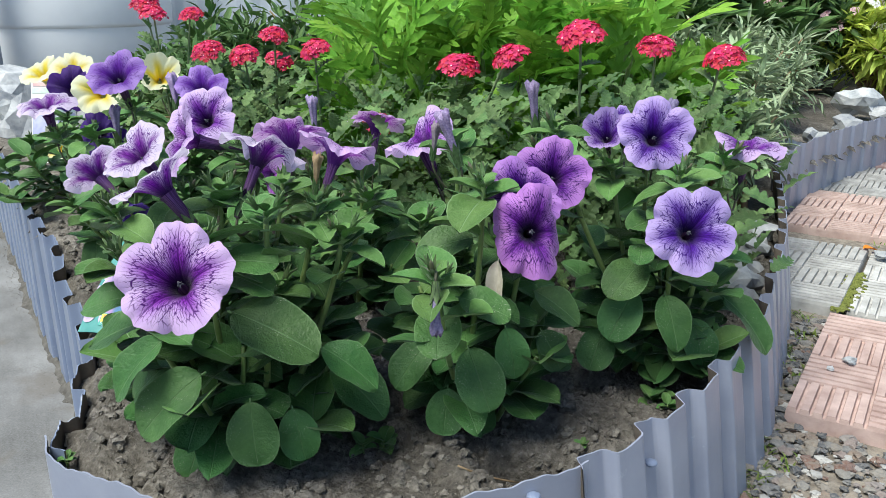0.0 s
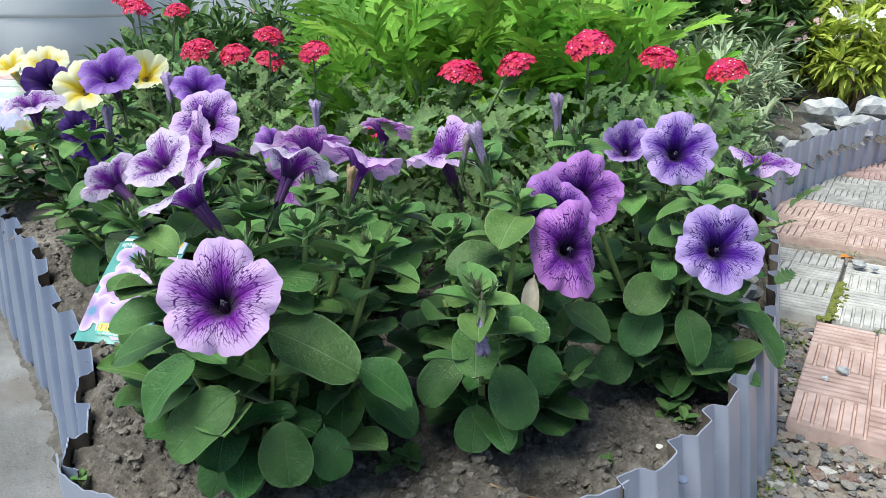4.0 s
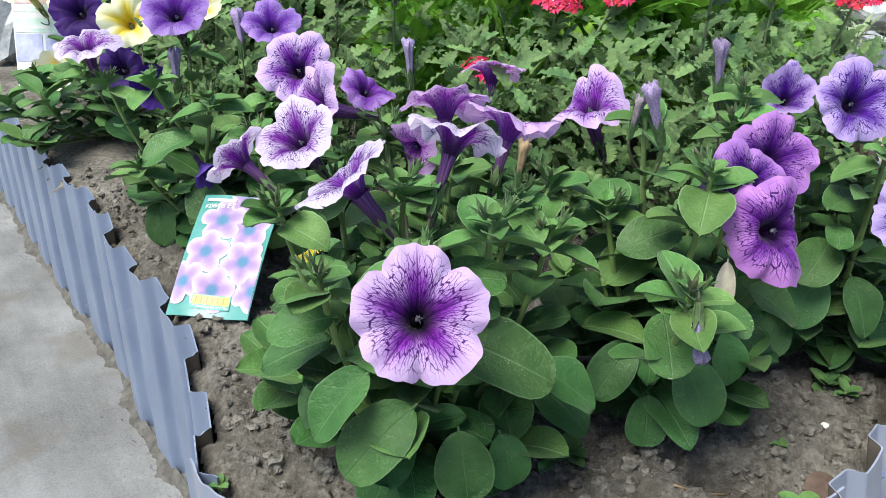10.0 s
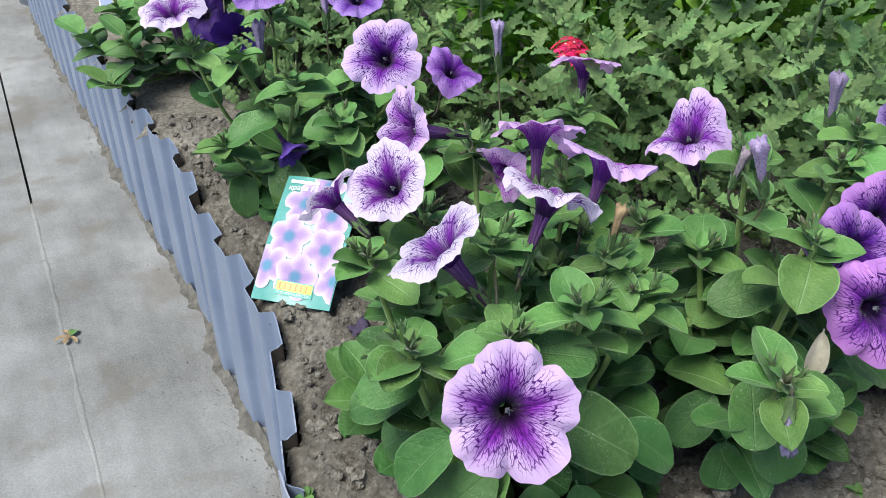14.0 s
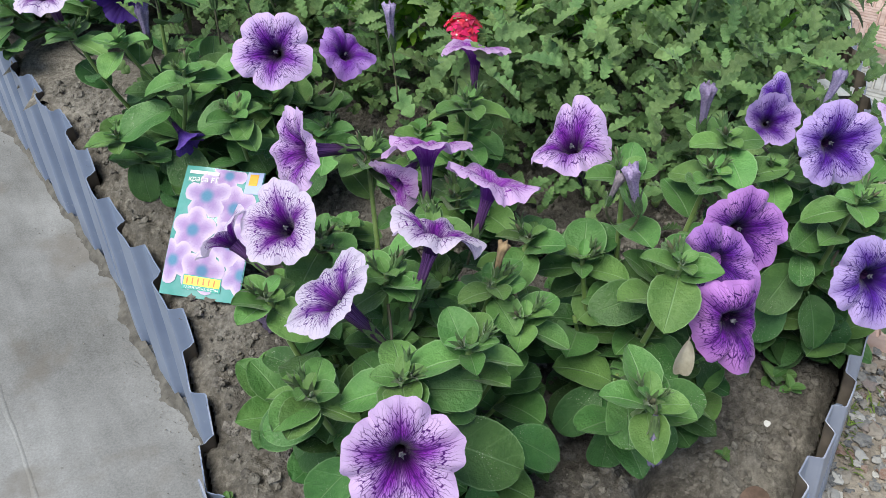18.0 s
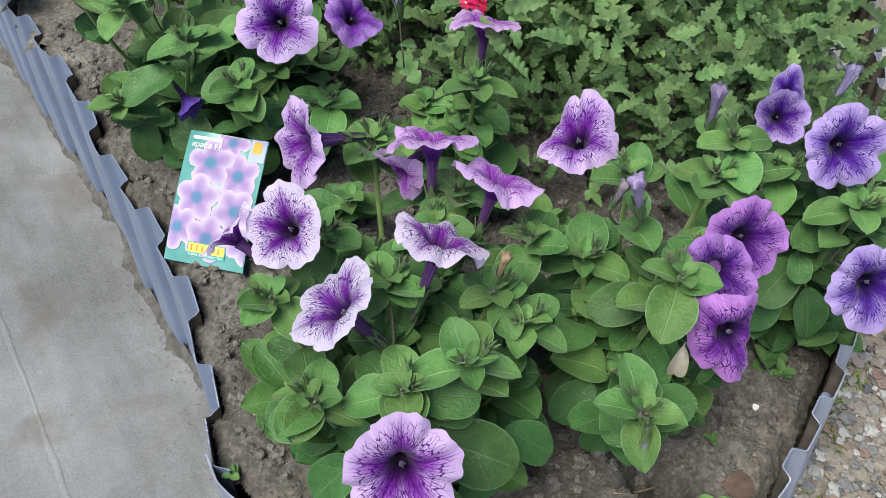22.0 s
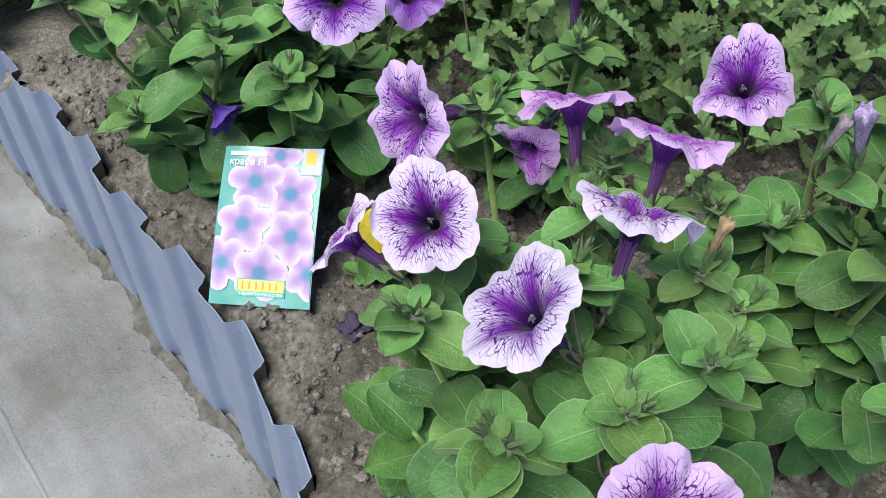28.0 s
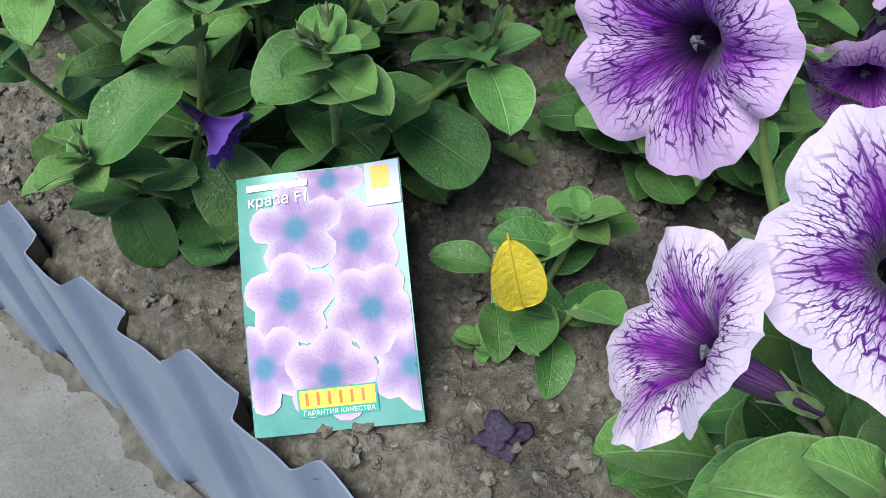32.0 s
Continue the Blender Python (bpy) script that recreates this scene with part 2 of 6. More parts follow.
PETAL_SOFT = petal_material("petal_violet_soft", (0.47, 0.28, 0.74), (0.17, 0.022, 0.43), (0.014, 0.002, 0.04), (0.085, 0.006, 0.22), reach=0.7, net=0.75)
PETAL_BLUE = petal_material("petal_deep_violet", (0.14, 0.08, 0.48), (0.06, 0.025, 0.3), (0.02, 0.005, 0.1), (0.04, 0.015, 0.2), net=0.6)
PETAL_YELLOW = petal_material("petal_yellow", (0.86, 0.86, 0.64), (0.85, 0.66, 0.03), (0.75, 0.5, 0.02), (0.78, 0.68, 0.2), reach=0.54, net=0.2)
PETAL_INDIGO = petal_material("petal_indigo", (0.05, 0.015, 0.2), (0.03, 0.008, 0.13), (0.008, 0.003, 0.03), (0.02, 0.004, 0.08), net=0.5)
PETAL_WILTED = plain_material("petal_wilted", (0.17, 0.12, 0.28), (0.4, 0.34, 0.53), 700, 0.75, rnd="object", bump=0.6)
WILT_DARK = plain_material("shrivelled_petal", (0.015, 0.01, 0.03), (0.075, 0.055, 0.11), 500, 0.8, bump=0.8)
PETAL_DRY = plain_material("petal_dry", (0.2, 0.15, 0.22), (0.42, 0.36, 0.4), 420, 0.8, rnd="object", bump=0.6)
TUBE = tube_material("flower_tube", (0.16, 0.06, 0.25), (0.065, 0.04, 0.06), (0.035, 0.006, 0.065))
DRY_DARK = plain_material("dry_dark_brown", (0.075, 0.05, 0.038), (0.145, 0.095, 0.075), 160, 0.85)
TUBE_GREEN = plain_material("flower_tube_pale", (0.4, 0.42, 0.16), (0.55, 0.55, 0.25), 260, 0.6, lit=0.1)
STAMEN = plain_material("stamen", (0.035, 0.035, 0.055), (0.13, 0.135, 0.16), 500, 0.7)
DRY = plain_material("dry_brown", (0.17, 0.11, 0.06), (0.34, 0.25, 0.15), 200, 0.85)
DRY_PALE = plain_material("dry_pale", (0.42, 0.38, 0.3), (0.6, 0.56, 0.47), 150, 0.85)
VERB_LEAF = leaf_material("verbena_leaf", (0.07, 0.145, 0.048), (0.17, 0.275, 0.1), (0.2, 0.31, 0.14), 6, fuzz=0.15, amount=0.45, rough=0.55, dusty=0.1)
VERB_STEM = plain_material("verbena_stem", (0.13, 0.18, 0.09), (0.2, 0.26, 0.13), 150, 0.7)
RED = plain_material("red_floret", (0.46, 0.006, 0.05), (0.7, 0.022, 0.115), 300, 0.55, lit=0.15, rnd="island")
RED_EYE = plain_material("floret_eye", (0.72, 0.3, 0.36), (0.85, 0.66, 0.66), 500, 0.6)
LUSH = leaf_material("lush_leaf", (0.13, 0.31, 0.035), (0.25, 0.49, 0.065), (0.3, 0.5, 0.12), 5, amount=0.34, lit=0.33, dusty=0.0)
SILVER = leaf_material("silver_leaf", (0.25, 0.34, 0.2), (0.38, 0.47, 0.3), (0.28, 0.34, 0.23), 4, amount=0.25, lit=0.1, dusty=0.0, by_island=True)
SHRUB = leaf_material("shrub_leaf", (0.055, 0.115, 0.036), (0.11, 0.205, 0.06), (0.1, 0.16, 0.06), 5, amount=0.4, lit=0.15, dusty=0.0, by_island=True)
# lit copy of SHRUB: sunlight on the far bushes is put into the colour
SHRUB_LIT = leaf_material("sun_painted_shrub_leaf", (0.36, 0.47, 0.07), (0.62, 0.7, 0.16), (0.6, 0.7, 0.25), 5, amount=0.35, lit=0.35, dusty=0.0, by_island=True)
PALE_PETAL = plain_material("pale_pink_petal", (0.6, 0.34, 0.4), (0.78, 0.6, 0.62), 200, 0.6, lit=0.2, rnd="island")
WHITE_PETAL = plain_material("white_petal", (0.8, 0.8, 0.78), (0.9, 0.9, 0.88), 200, 0.6, lit=0.2)
ORANGE = plain_material("orange_petal", (0.75, 0.25, 0.02), (0.85, 0.36, 0.05), 200, 0.5, lit=0.3)


def soil_material():
    n = Nodes("garden_soil")
    big = n.noise(9.0, 5.0, 0.6)
    fine = n.noise(160.0, 6.0, 0.7)
    col = n.ramp(n.math("ADD", n.math("MULTIPLY", big, 0.5), n.math("MULTIPLY", fine, 0.5)), (0.32, (0.045, 0.041, 0.036)), (0.5, (0.165, 0.151, 0.133)), (0.66, (0.37, 0.345, 0.31)))
    grit = n.smooth(n.noise(700.0, 2.0), 0.68, 0.76)
    col = n.mix(n.math("MULTIPLY", grit, 0.5), col, (0.5, 0.47, 0.42))
    n.bump(n.math("ADD", n.math("MULTIPLY", fine, 1.0), n.math("MULTIPLY", n.noise(520.0, 4.0, 0.7), 0.4)), 1.0, 0.006)
    return n.done(col, 0.95, 0.0, 0.0, 0.15)


def concrete_material():
    """Trowelled concrete: streaks along its length, blotches of damp and dirt, fine pits."""
    n = Nodes("worn_concrete")
    x, y, z = n.split(n.local())
    streak = n.noise(1.0, 5.0, 0.6, n.join(n.math("MULTIPLY", x, 42.0), n.math("MULTIPLY", y, 7.0), z))
    big, fine = n.noise(5.0, 6.0, 0.6), n.noise(380.0, 3.0, 0.7)
    f = n.math("ADD", n.math("MULTIPLY", big, 0.55), n.math("ADD", n.math("MULTIPLY", streak, 0.17), n.math("MULTIPLY", fine, 0.28)))
    col = n.ramp(f, (0.36, (0.108, 0.108, 0.107)), (0.5, (0.19, 0.191, 0.193)), (0.64, (0.275, 0.278, 0.283)))
    col = n.mix(n.math("MULTIPLY", n.smooth(n.noise(11.0, 4.0), 0.52, 0.7), 0.6), col, (0.135, 0.12, 0.104))
    spots = n.math("MULTIPLY", n.smooth(n.noise(85.0, 3.0, 0.6), 0.66, 0.73), n.smooth(big, 0.45, 0.6))
    col = n.mix(n.math("MULTIPLY", spots, 0.6), col, (0.09, 0.08, 0.072))
    n.bump(n.math("ADD", n.math("MULTIPLY", fine, 0.5), n.math("MULTIPLY", streak, 0.35)), 0.35, 0.002)
    return n.done(col, 0.85, 0.0, 0.0, 0.3)


def metal_paint(name, low, high):
    n = Nodes(name)
    col = n.ramp(n.noise(14.0, 5.0, 0.6), (0.3, low), (0.7, high))
    scuff = n.smooth(n.noise(75.0, 5.0, 0.75), 0.62, 0.72)
    col = n.mix(n.math("MULTIPLY", scuff, 0.35), col, (0.45, 0.48, 0.55))
    rust = n.math("MULTIPLY", n.smooth(n.noise(30.0, 5.0, 0.7), 0.62, 0.7), n.smooth(n.noise(6.0, 2.0), 0.58, 0.68))
    col = n.mix(n.math("MULTIPLY", rust, 0.4), col, (0.2, 0.12, 0.075))
    n.bump(n.noise(60.0, 4.0), 0.12, 0.002)
    return n.done(col, 0.36, 0.0, 0.0, 0.7)


SOIL, CONCRETE = soil_material(), concrete_material()
METAL = metal_paint("painted_sheet_metal", (0.15, 0.19, 0.295), (0.21, 0.255, 0.36))
# paler METAL: light the front and right panels lack is put in its colour
METAL_PALE = metal_paint("lightened_sheet_metal", (0.22, 0.245, 0.33), (0.3, 0.325, 0.41))
RUST = plain_material("rusty_inner_face", (0.07, 0.058, 0.05), (0.17, 0.14, 0.115), 40, 0.9)
TILE_PINK = plain_material("pink_paving", (0.36, 0.245, 0.22), (0.62, 0.465, 0.43), 28, 0.9, rnd="object", bump=0.6, dist=0.0015)
TILE_GREY = plain_material("grey_paving", (0.26, 0.255, 0.245), (0.5, 0.495, 0.48), 28, 0.9, rnd="object", bump=0.6, dist=0.0015)


def gravel_material():
    n = Nodes("mixed_gravel")
    stone = n.ramp(n.island(), (0.0, (0.06, 0.065, 0.075)), (0.28, (0.13, 0.135, 0.145)), (0.45, (0.22, 0.21, 0.195)), (0.66, (0.24, 0.2, 0.16)), (0.76, (0.17, 0.095, 0.075)), (0.84, (0.28, 0.28, 0.28)), (1.0, (0.5, 0.49, 0.47)))
    grain = n.noise(420.0, 4.0, 0.7)
    col = n.mix(n.math("MULTIPLY", n.smooth(grain, 0.4, 0.65), 0.45), stone, (0.3, 0.28, 0.25))
    n.bump(grain, 0.6, 0.0015)
    return n.done(col, 0.82)


GRAVEL = gravel_material()
GRASS = leaf_material("small_grass", (0.09, 0.15, 0.03), (0.2, 0.27, 0.06), (0.24, 0.3, 0.1), 2, amount=0.4, lit=0.2, dusty=0.0, by_island=True)
GRIT = plain_material("gritty_ground", (0.14, 0.12, 0.1), (0.36, 0.32, 0.27), 70, 0.95, bump=0.9, dist=0.004)
CLOD = plain_material("soil_clod", (0.065, 0.059, 0.052), (0.28, 0.258, 0.228), 170, 0.95, bump=0.9, dist=0.003, rnd="island")
ROCK = plain_material("pale_rock", (0.24, 0.26, 0.29), (0.55, 0.56, 0.57), 30, 0.8, bump=0.6, dist=0.004, rnd="object")
POT = plain_material("white_plastic", (0.8, 0.82, 0.86), (0.88, 0.9, 0.93), 8, 0.4, bump=0.05)
FENCE = plain_material("grey_fence", (0.4, 0.45, 0.52), (0.5, 0.55, 0.62), 6, 0.6, bump=0.1)
PIPE = plain_material("grey_pipe", (0.3, 0.34, 0.42), (0.38, 0.42, 0.5), 14, 0.5, bump=0.1)
DIRT = plain_material("damp_dirt", (0.06, 0.055, 0.049), (0.155, 0.145, 0.131), 60, 0.95, bump=0.9, dist=0.004)
MOSS = plain_material("moss", (0.1, 0.12, 0.02), (0.2, 0.22, 0.05), 200, 0.95, bump=0.8)

# ---- builders ----
UP = Vector((0, 0, 1))


def mesh_of(name, verts, faces, material, uvs=None, smooth=True):
    me = bpy.data.meshes.new(name)
    me.from_pydata([tuple(v) for v in verts], [], faces)
    me.update()
    if uvs is not None:
        layer = me.uv_layers.new(name="UVMap")
        index = np.empty(len(me.loops), dtype=np.int32)
        me.loops.foreach_get("vertex_index", index)
        layer.data.foreach_set("uv", np.asarray(uvs, dtype=np.float32)[index].ravel())
    if smooth:
        me.polygons.foreach_set("use_smooth", [True] * len(me.polygons))
    for m in material if isinstance(material, (list, tuple)) else (material,):
        me.materials.append(m)
    return me


def thing(name, at, label, category, group="", kind=""):
    e = new(name)
    e.empty_display_size = 0.02
    e.location = at
    return tagged(e, label, category, group, kind)


def piece(name, me, parent, m=None, label=""):
    """A mesh as one part under its thing; m is its pose in the world."""
    ob = new(name, me)
    if parent is not None:
        ob.parent = parent
        up_m = parent.matrix_basis if parent.parent is None else parent.parent.matrix_basis @ parent.matrix_basis
        ob.matrix_basis = up_m.inverted() @ (m if m is not None else Matrix())
    elif m is not None:
        ob.matrix_basis = m
    return tagged(ob, label)


def part(name, bm, material, parent, label=""):
    me = bpy.data.meshes.new(name)
    bm.to_mesh(me)
    bm.free()
    me.materials.append(material)
    return piece(name, me, parent, None, label)


def axes(at, along, normal, size=1.0):
    """Pose whose y axis runs along, and whose z axis leans to normal."""
    y = Vector(along).normalized()
    z = Vector(normal)
    z = z - y * z.dot(y)
    z = z.normalized() if z.length > 1e-4 else y.orthogonal().normalized()
    x = y.cross(z)
    m = Matrix((x, y, z)).transposed().to_4x4()
    return Matrix.Translation(at) @ m @ Matrix.Diagonal((size, size, size, 1))


def facing(at, normal, size=1.0, spin=0.0):
    """Pose whose z axis is normal."""
    q = Vector(normal).normalized().to_track_quat("Z", "Y").to_matrix().to_4x4()
    return Matrix.Translation(at) @ q @ Matrix.Rotation(spin, 4, "Z") @ Matrix.Diagonal((size, size, size, 1))


def tube_mesh(name, points, radii, material, sides=7, close=True):
    pts = [Vector(p) for p in points]
    verts, faces = [], []
    ref = None
    for i, p in enumerate(pts):
        d = (pts[min(i + 1, len(pts) - 1)] - pts[max(i - 1, 0)]).normalized()
        a = d.orthogonal().normalized() if ref is None else (ref - d * ref.dot(d)).normalized()
        ref = a
        b = d.cross(a)
        for k in range(sides):
            w = 2 * math.pi * k / sides
            verts.append(p + (a * math.cos(w) + b * math.sin(w)) * radii[i])
    for i in range(len(pts) - 1):
        for k in range(sides):
            k2 = (k + 1) % sides
            faces.append((i * sides + k, i * sides + k2, (i + 1) * sides + k2, (i + 1) * sides + k))
    if close:
        faces.append(tuple(range(sides))[::-1])
        faces.append(tuple((len(pts) - 1) * sides + k for k in range(sides)))
    return mesh_of(name, verts, faces, material)


def bend(a, b, c, n=8):
    """Points on a curve from a to c, drawn towards b."""
    a, b, c = Vector(a), Vector(b), Vector(c)
    return [a * (1 - t) ** 2 + b * 2 * t * (1 - t) + c * t * t for t in (i / n for i in range(n + 1))]


def leaf_mesh(name, material, width=0.6, fold=0.18, droop=0.18, curl=0.0, stalk=0.06, point=0.42, wave=0.02, rows=11, cols=6, seed=0, thick=0.006):
    """A closed blade of length 1 along y with a folded midrib, with a short stalk."""
    rng = random.Random(seed)
    ph = rng.uniform(0, 6)
    peak = 0.55 / (0.55 + point)
    top = peak ** 0.55 * (1 - peak) ** point
    verts, faces, uvs = [], [], []
    for sheet in (0, 1):
        for i in range(rows + 1):
            t = 0.5 - 0.5 * math.cos(math.pi * i / rows)
            w = width * 0.5 * max((max(t, 0.0) ** 0.55) * ((1 - t) ** point) / top, 0.02 if t < 0.5 else 0.0)
            y = stalk + (1 - stalk) * t
            for j in range(cols + 1):
                s = j / cols * 2 - 1
                x = s * w
                z = abs(s) ** 1.3 * w * fold * 1.6 - droop * t * t + curl * abs(s) ** 2 * w + wave * math.sin(ph + 9 * t + 2.2 * s) * abs(s)
                verts.append((x, y, z - sheet * thick * (1 - abs(s) ** 4)))
                uvs.append((j / cols, t))
    per = (rows + 1) * (cols + 1)
    for sheet in (0, 1):
        for i in range(rows):
            for j in range(cols):
                a = sheet * per + i * (cols + 1) + j
                q = (a, a + 1, a + cols + 2, a + cols + 1)
                faces.append(q if sheet == 0 else q[::-1])
    base = len(verts)
    for k in range(2):
        for c in range(4):
            w = math.pi / 2 * c
            verts.append((math.cos(w) * 0.018, k * (stalk + 0.04), math.sin(w) * 0.018 - 0.01))
            uvs.append((0.5, 0.0))
    for c in range(4):
        faces.append((base + c, base + (c + 1) % 4, base + 4 + (c + 1) % 4, base + 4 + c))
    return mesh_of(name, verts, faces, material, uvs)


def lobed_mesh(name, material, lobes=4, reach=0.34, width=0.11, droop=0.35, seed=0, narrow=0.5):
    """A cut leaf of length 1 along y: a midrib with pairs of pointed lobes."""
    rng = random.Random(seed)
    verts, faces, uvs = [], [], []

    def blade(p, d, length, wid, lift):
        n = 4
        b = len(verts)
        side = Vector((-d.y, d.x, 0))
        for i in range(n + 1):
            t = i / n
            w = wid * (math.sin(math.pi * min(t * 0.85 + 0.15, 1)) ** 0.7)
            q = p + d * length * t
            z = -droop * (q.y ** 2) + lift * t - 0.3 * abs(q.x) ** 1.6
            for s in (-1, 0, 1):
                v = q + side * s * w
                verts.append((v.x, v.y, z + (0.25 * w if s else 0.0)))
                uvs.append((0.5 + 0.5 * s, t))
        for i in range(n):
            for j in range(2):
                a = b + i * 3 + j
                faces.append((a, a + 1, a + 4, a + 3))

    blade(Vector((0, 0, 0)), Vector((0, 1, 0)), 1.0, width * narrow, 0)
    for k in range(lobes):
        y = 0.22 + 0.58 * k / max(lobes - 1, 1)
        size = reach * math.sin(math.pi * (0.25 + 0.6 * k / max(lobes, 1))) * rng.uniform(0.8, 1.15)
        for s in (-1, 1):
            a = radians(rng.uniform(38, 55))
            blade(Vector((0, y + rng.uniform(-0.03, 0.03), 0)), Vector((s * math.sin(a), math.cos(a), 0)), size, width * 0.45, rng.uniform(0, 0.06))
    return mesh_of(name, verts, faces, material, uvs)


def toothed_mesh(name, material, teeth=5, width=0.34, droop=0.3, seed=0):
    """A broad cut leaf of length 1 along y: one creased blade with deep rounded teeth."""
    rng = random.Random(seed + 60)
    verts, faces, uvs = [], [], []
    rows = 26
    ph = [rng.uniform(-0.12, 0.12) for _ in range(2)]
    for i in range(rows + 1):
        t = i / rows
        body = math.sin(math.pi * min(1.0, (0.06 + 0.94 * t) ** 0.85)) ** 0.75 if t < 1 else 0.0
        for q, side in ((-1, 0), (-0.55, 0), (0, 0), (0.55, 1), (1, 1)):
            tooth = abs(math.sin(math.pi * (teeth * t + ph[side])))
            w = width * (0.07 + body * (0.38 + 0.62 * tooth ** 0.7)) if abs(q) == 1 else width * (0.05 + body * 0.42)
            x = math.copysign(w, q) * (1.0 if abs(q) == 1 else 0.6) if q else 0.0
            y = t + 0.3 * abs(x)
            verts.append((x, y, -droop * t * t + 0.35 * abs(x) - 0.5 * x * x - 0.05 * (1 - tooth) * abs(q)))
            uvs.append((0.5 + 0.5 * q, t))
    for i in range(rows):
        for j in range(4):
            a = i * 5 + j
            faces.append((a, a + 1, a + 6, a + 5))
    return mesh_of(name, verts, faces, material, uvs)


def corolla_mesh(name, material, cone=0.25, flop=0.0, ruffle=0.05, throat=0.62, fold=0.0, seed=0, notch=0.17, flare=0.19):
    """A trumpet face of radius 1: five broad fused lobes that widen out of a narrow throat. cone lifts the rim, flop bends it back, fold creases it."""
    rng = random.Random(seed)
    per_lobe, nr = 20, 15
    na = per_lobe * 5
    ph = [rng.uniform(0, 6.28) for _ in range(6)]
    long_ = [rng.uniform(0.94, 1.04) for _ in range(5)]
    tilt = [rng.uniform(-1, 1) for _ in range(5)]
    verts, faces, uvs = [], [], []
    for i in range(nr + 1):
        t = i / nr
        rad = 0.1 + 0.9 * t ** 1.15
        for k in range(na):
            w = 2 * math.pi * k / na
            q = w * 5 / (2 * math.pi) + 0.5
            lobe = int(q) % 5
            f = 2 * (q - int(q)) - 1
            af = abs(f)
            rim = 1 - notch * (0.42 * af ** 2 + 0.58 * af ** 6) + 0.016 * math.sin(13 * w + ph[3]) * (1 - af ** 4) + 0.012 * math.sin(23 * w + ph[4]) + 0.02 * max(0.0, 1 - af * 5)
            rim *= 1 + (long_[lobe] - 1) * (1 - af ** 3)
            rr = rad * (1 + (rim - 1) * t ** 2)
            z = -throat * math.exp(-(((rad - 0.1) / flare) ** 1.15)) + cone * max(rad - 0.25, 0.0) - flop * max(rad - 0.42, 0) ** 2 * 1.7
            z += ruffle * t ** 2.4 * (math.sin(5 * w + ph[0]) * 0.6 + math.sin(3 * w + ph[1]) * 0.9 + math.sin(2 * w + ph[5]) * 0.8 + math.sin(10 * w + ph[2]) * 0.5)
            z += 0.11 * tilt[lobe] * f * (1 - af ** 6) * t ** 2.5
            z += 0.016 * t ** 5 * math.sin(19 * w + ph[4]) + 0.01 * t ** 5 * math.sin(33 * w + ph[5])
            # a crease along each lobe's middle and a deeper one where lobes join
            z -= 0.045 * math.exp(-((af / 0.16) ** 2)) * math.sin(math.pi * min(t * 1.1, 1.0)) + 0.11 * math.exp(-(((1 - af) / 0.2) ** 2)) * t ** 1.4
            x, y = rr * math.cos(w), rr * math.sin(w)
            if fold:
                z -= fold * abs(x) ** 1.5
                x *= 1 - 0.3 * fold * abs(x)
            verts.append((x, y, z))
            uvs.append((math.cos(w) * rad, math.sin(w) * rad))
    for i in range(nr):
        for k in range(na):
            k2 = (k + 1) % na
            faces.append((i * na + k, (i + 1) * na + k, (i + 1) * na + k2, i * na + k2))
    return mesh_of(name, verts, faces, material, uvs)


def funnel_mesh(name, material, length=1.6, slim=1.0):
    """The slim tube of the trumpet, from under the face back to the stalk."""
    verts, faces = [], []
    prof = [(0.2, -0.435), (0.17, -0.515), (0.15, -0.63), (0.14, -0.8), (0.125, -1.0), (0.1, -1.3), (0.072, -length)]
    na = 20
    for r, z in prof:
        for k in range(na):
            w = 2 * math.pi * k / na
            rr = r * (slim + (1 - slim) * max(0.0, -z - 1.0)) * (1 + 0.07 * math.cos(5 * w))
            verts.append((rr * math.cos(w), rr * math.sin(w), z))
    for i in range(len(prof) - 1):
        for k in range(na):
            k2 = (k + 1) % na
            faces.append((i * na + k, i * na + k2, (i + 1) * na + k2, (i + 1) * na + k))
    return mesh_of(name, verts, faces, material)


def calyx_mesh(name, material, spread=0.35, length=0.6):
    verts, faces, uvs = [], [], []
    for k in range(5):
        w = 2 * math.pi * k / 5
        d, s = Vector((math.cos(w), math.sin(w), 0)), Vector((-math.sin(w), math.cos(w), 0))
        b = len(verts)
        for i in range(5):
            t = i / 4
            out = 0.07 + spread * t * t
            wid = 0.1 * math.sin(math.pi * (0.25 + 0.72 * t))
            for q in (-1, 0, 1):
                v = d * (out - (0.02 if q else 0)) + s * wid * q + UP * (length * t)
                verts.append(v)
                uvs.append((0.5 + 0.5 * q, t))
        for i in range(4):
            for j in range(2):
                a = b + i * 3 + j
                faces.append((a, a + 1, a + 4, a + 3))
    return mesh_of(name, verts, faces, material, uvs)


def lump_mesh(name, material, seed=0, flat=0.7, rough=0.25, sub=1):
    bm = bmesh.new()
    bmesh.ops.create_icosphere(bm, subdivisions=sub, radius=1.0)
    off = Vector((seed * 3.7, seed * 1.3, 0))
    for v in bm.verts:
        v.co *= 1 + rough * (noise.noise(v.co * 1.3 + off) * 1.5 + noise.noise(v.co * 3.1 + off) * 0.6)
        v.co.z *= flat
    me = bpy.data.meshes.new(name)
    bm.to_mesh(me)
    bm.free()
    me.materials.append(material)
    if sub > 2:
        me.polygons.foreach_set("use_smooth", [True] * len(me.polygons))
    return me


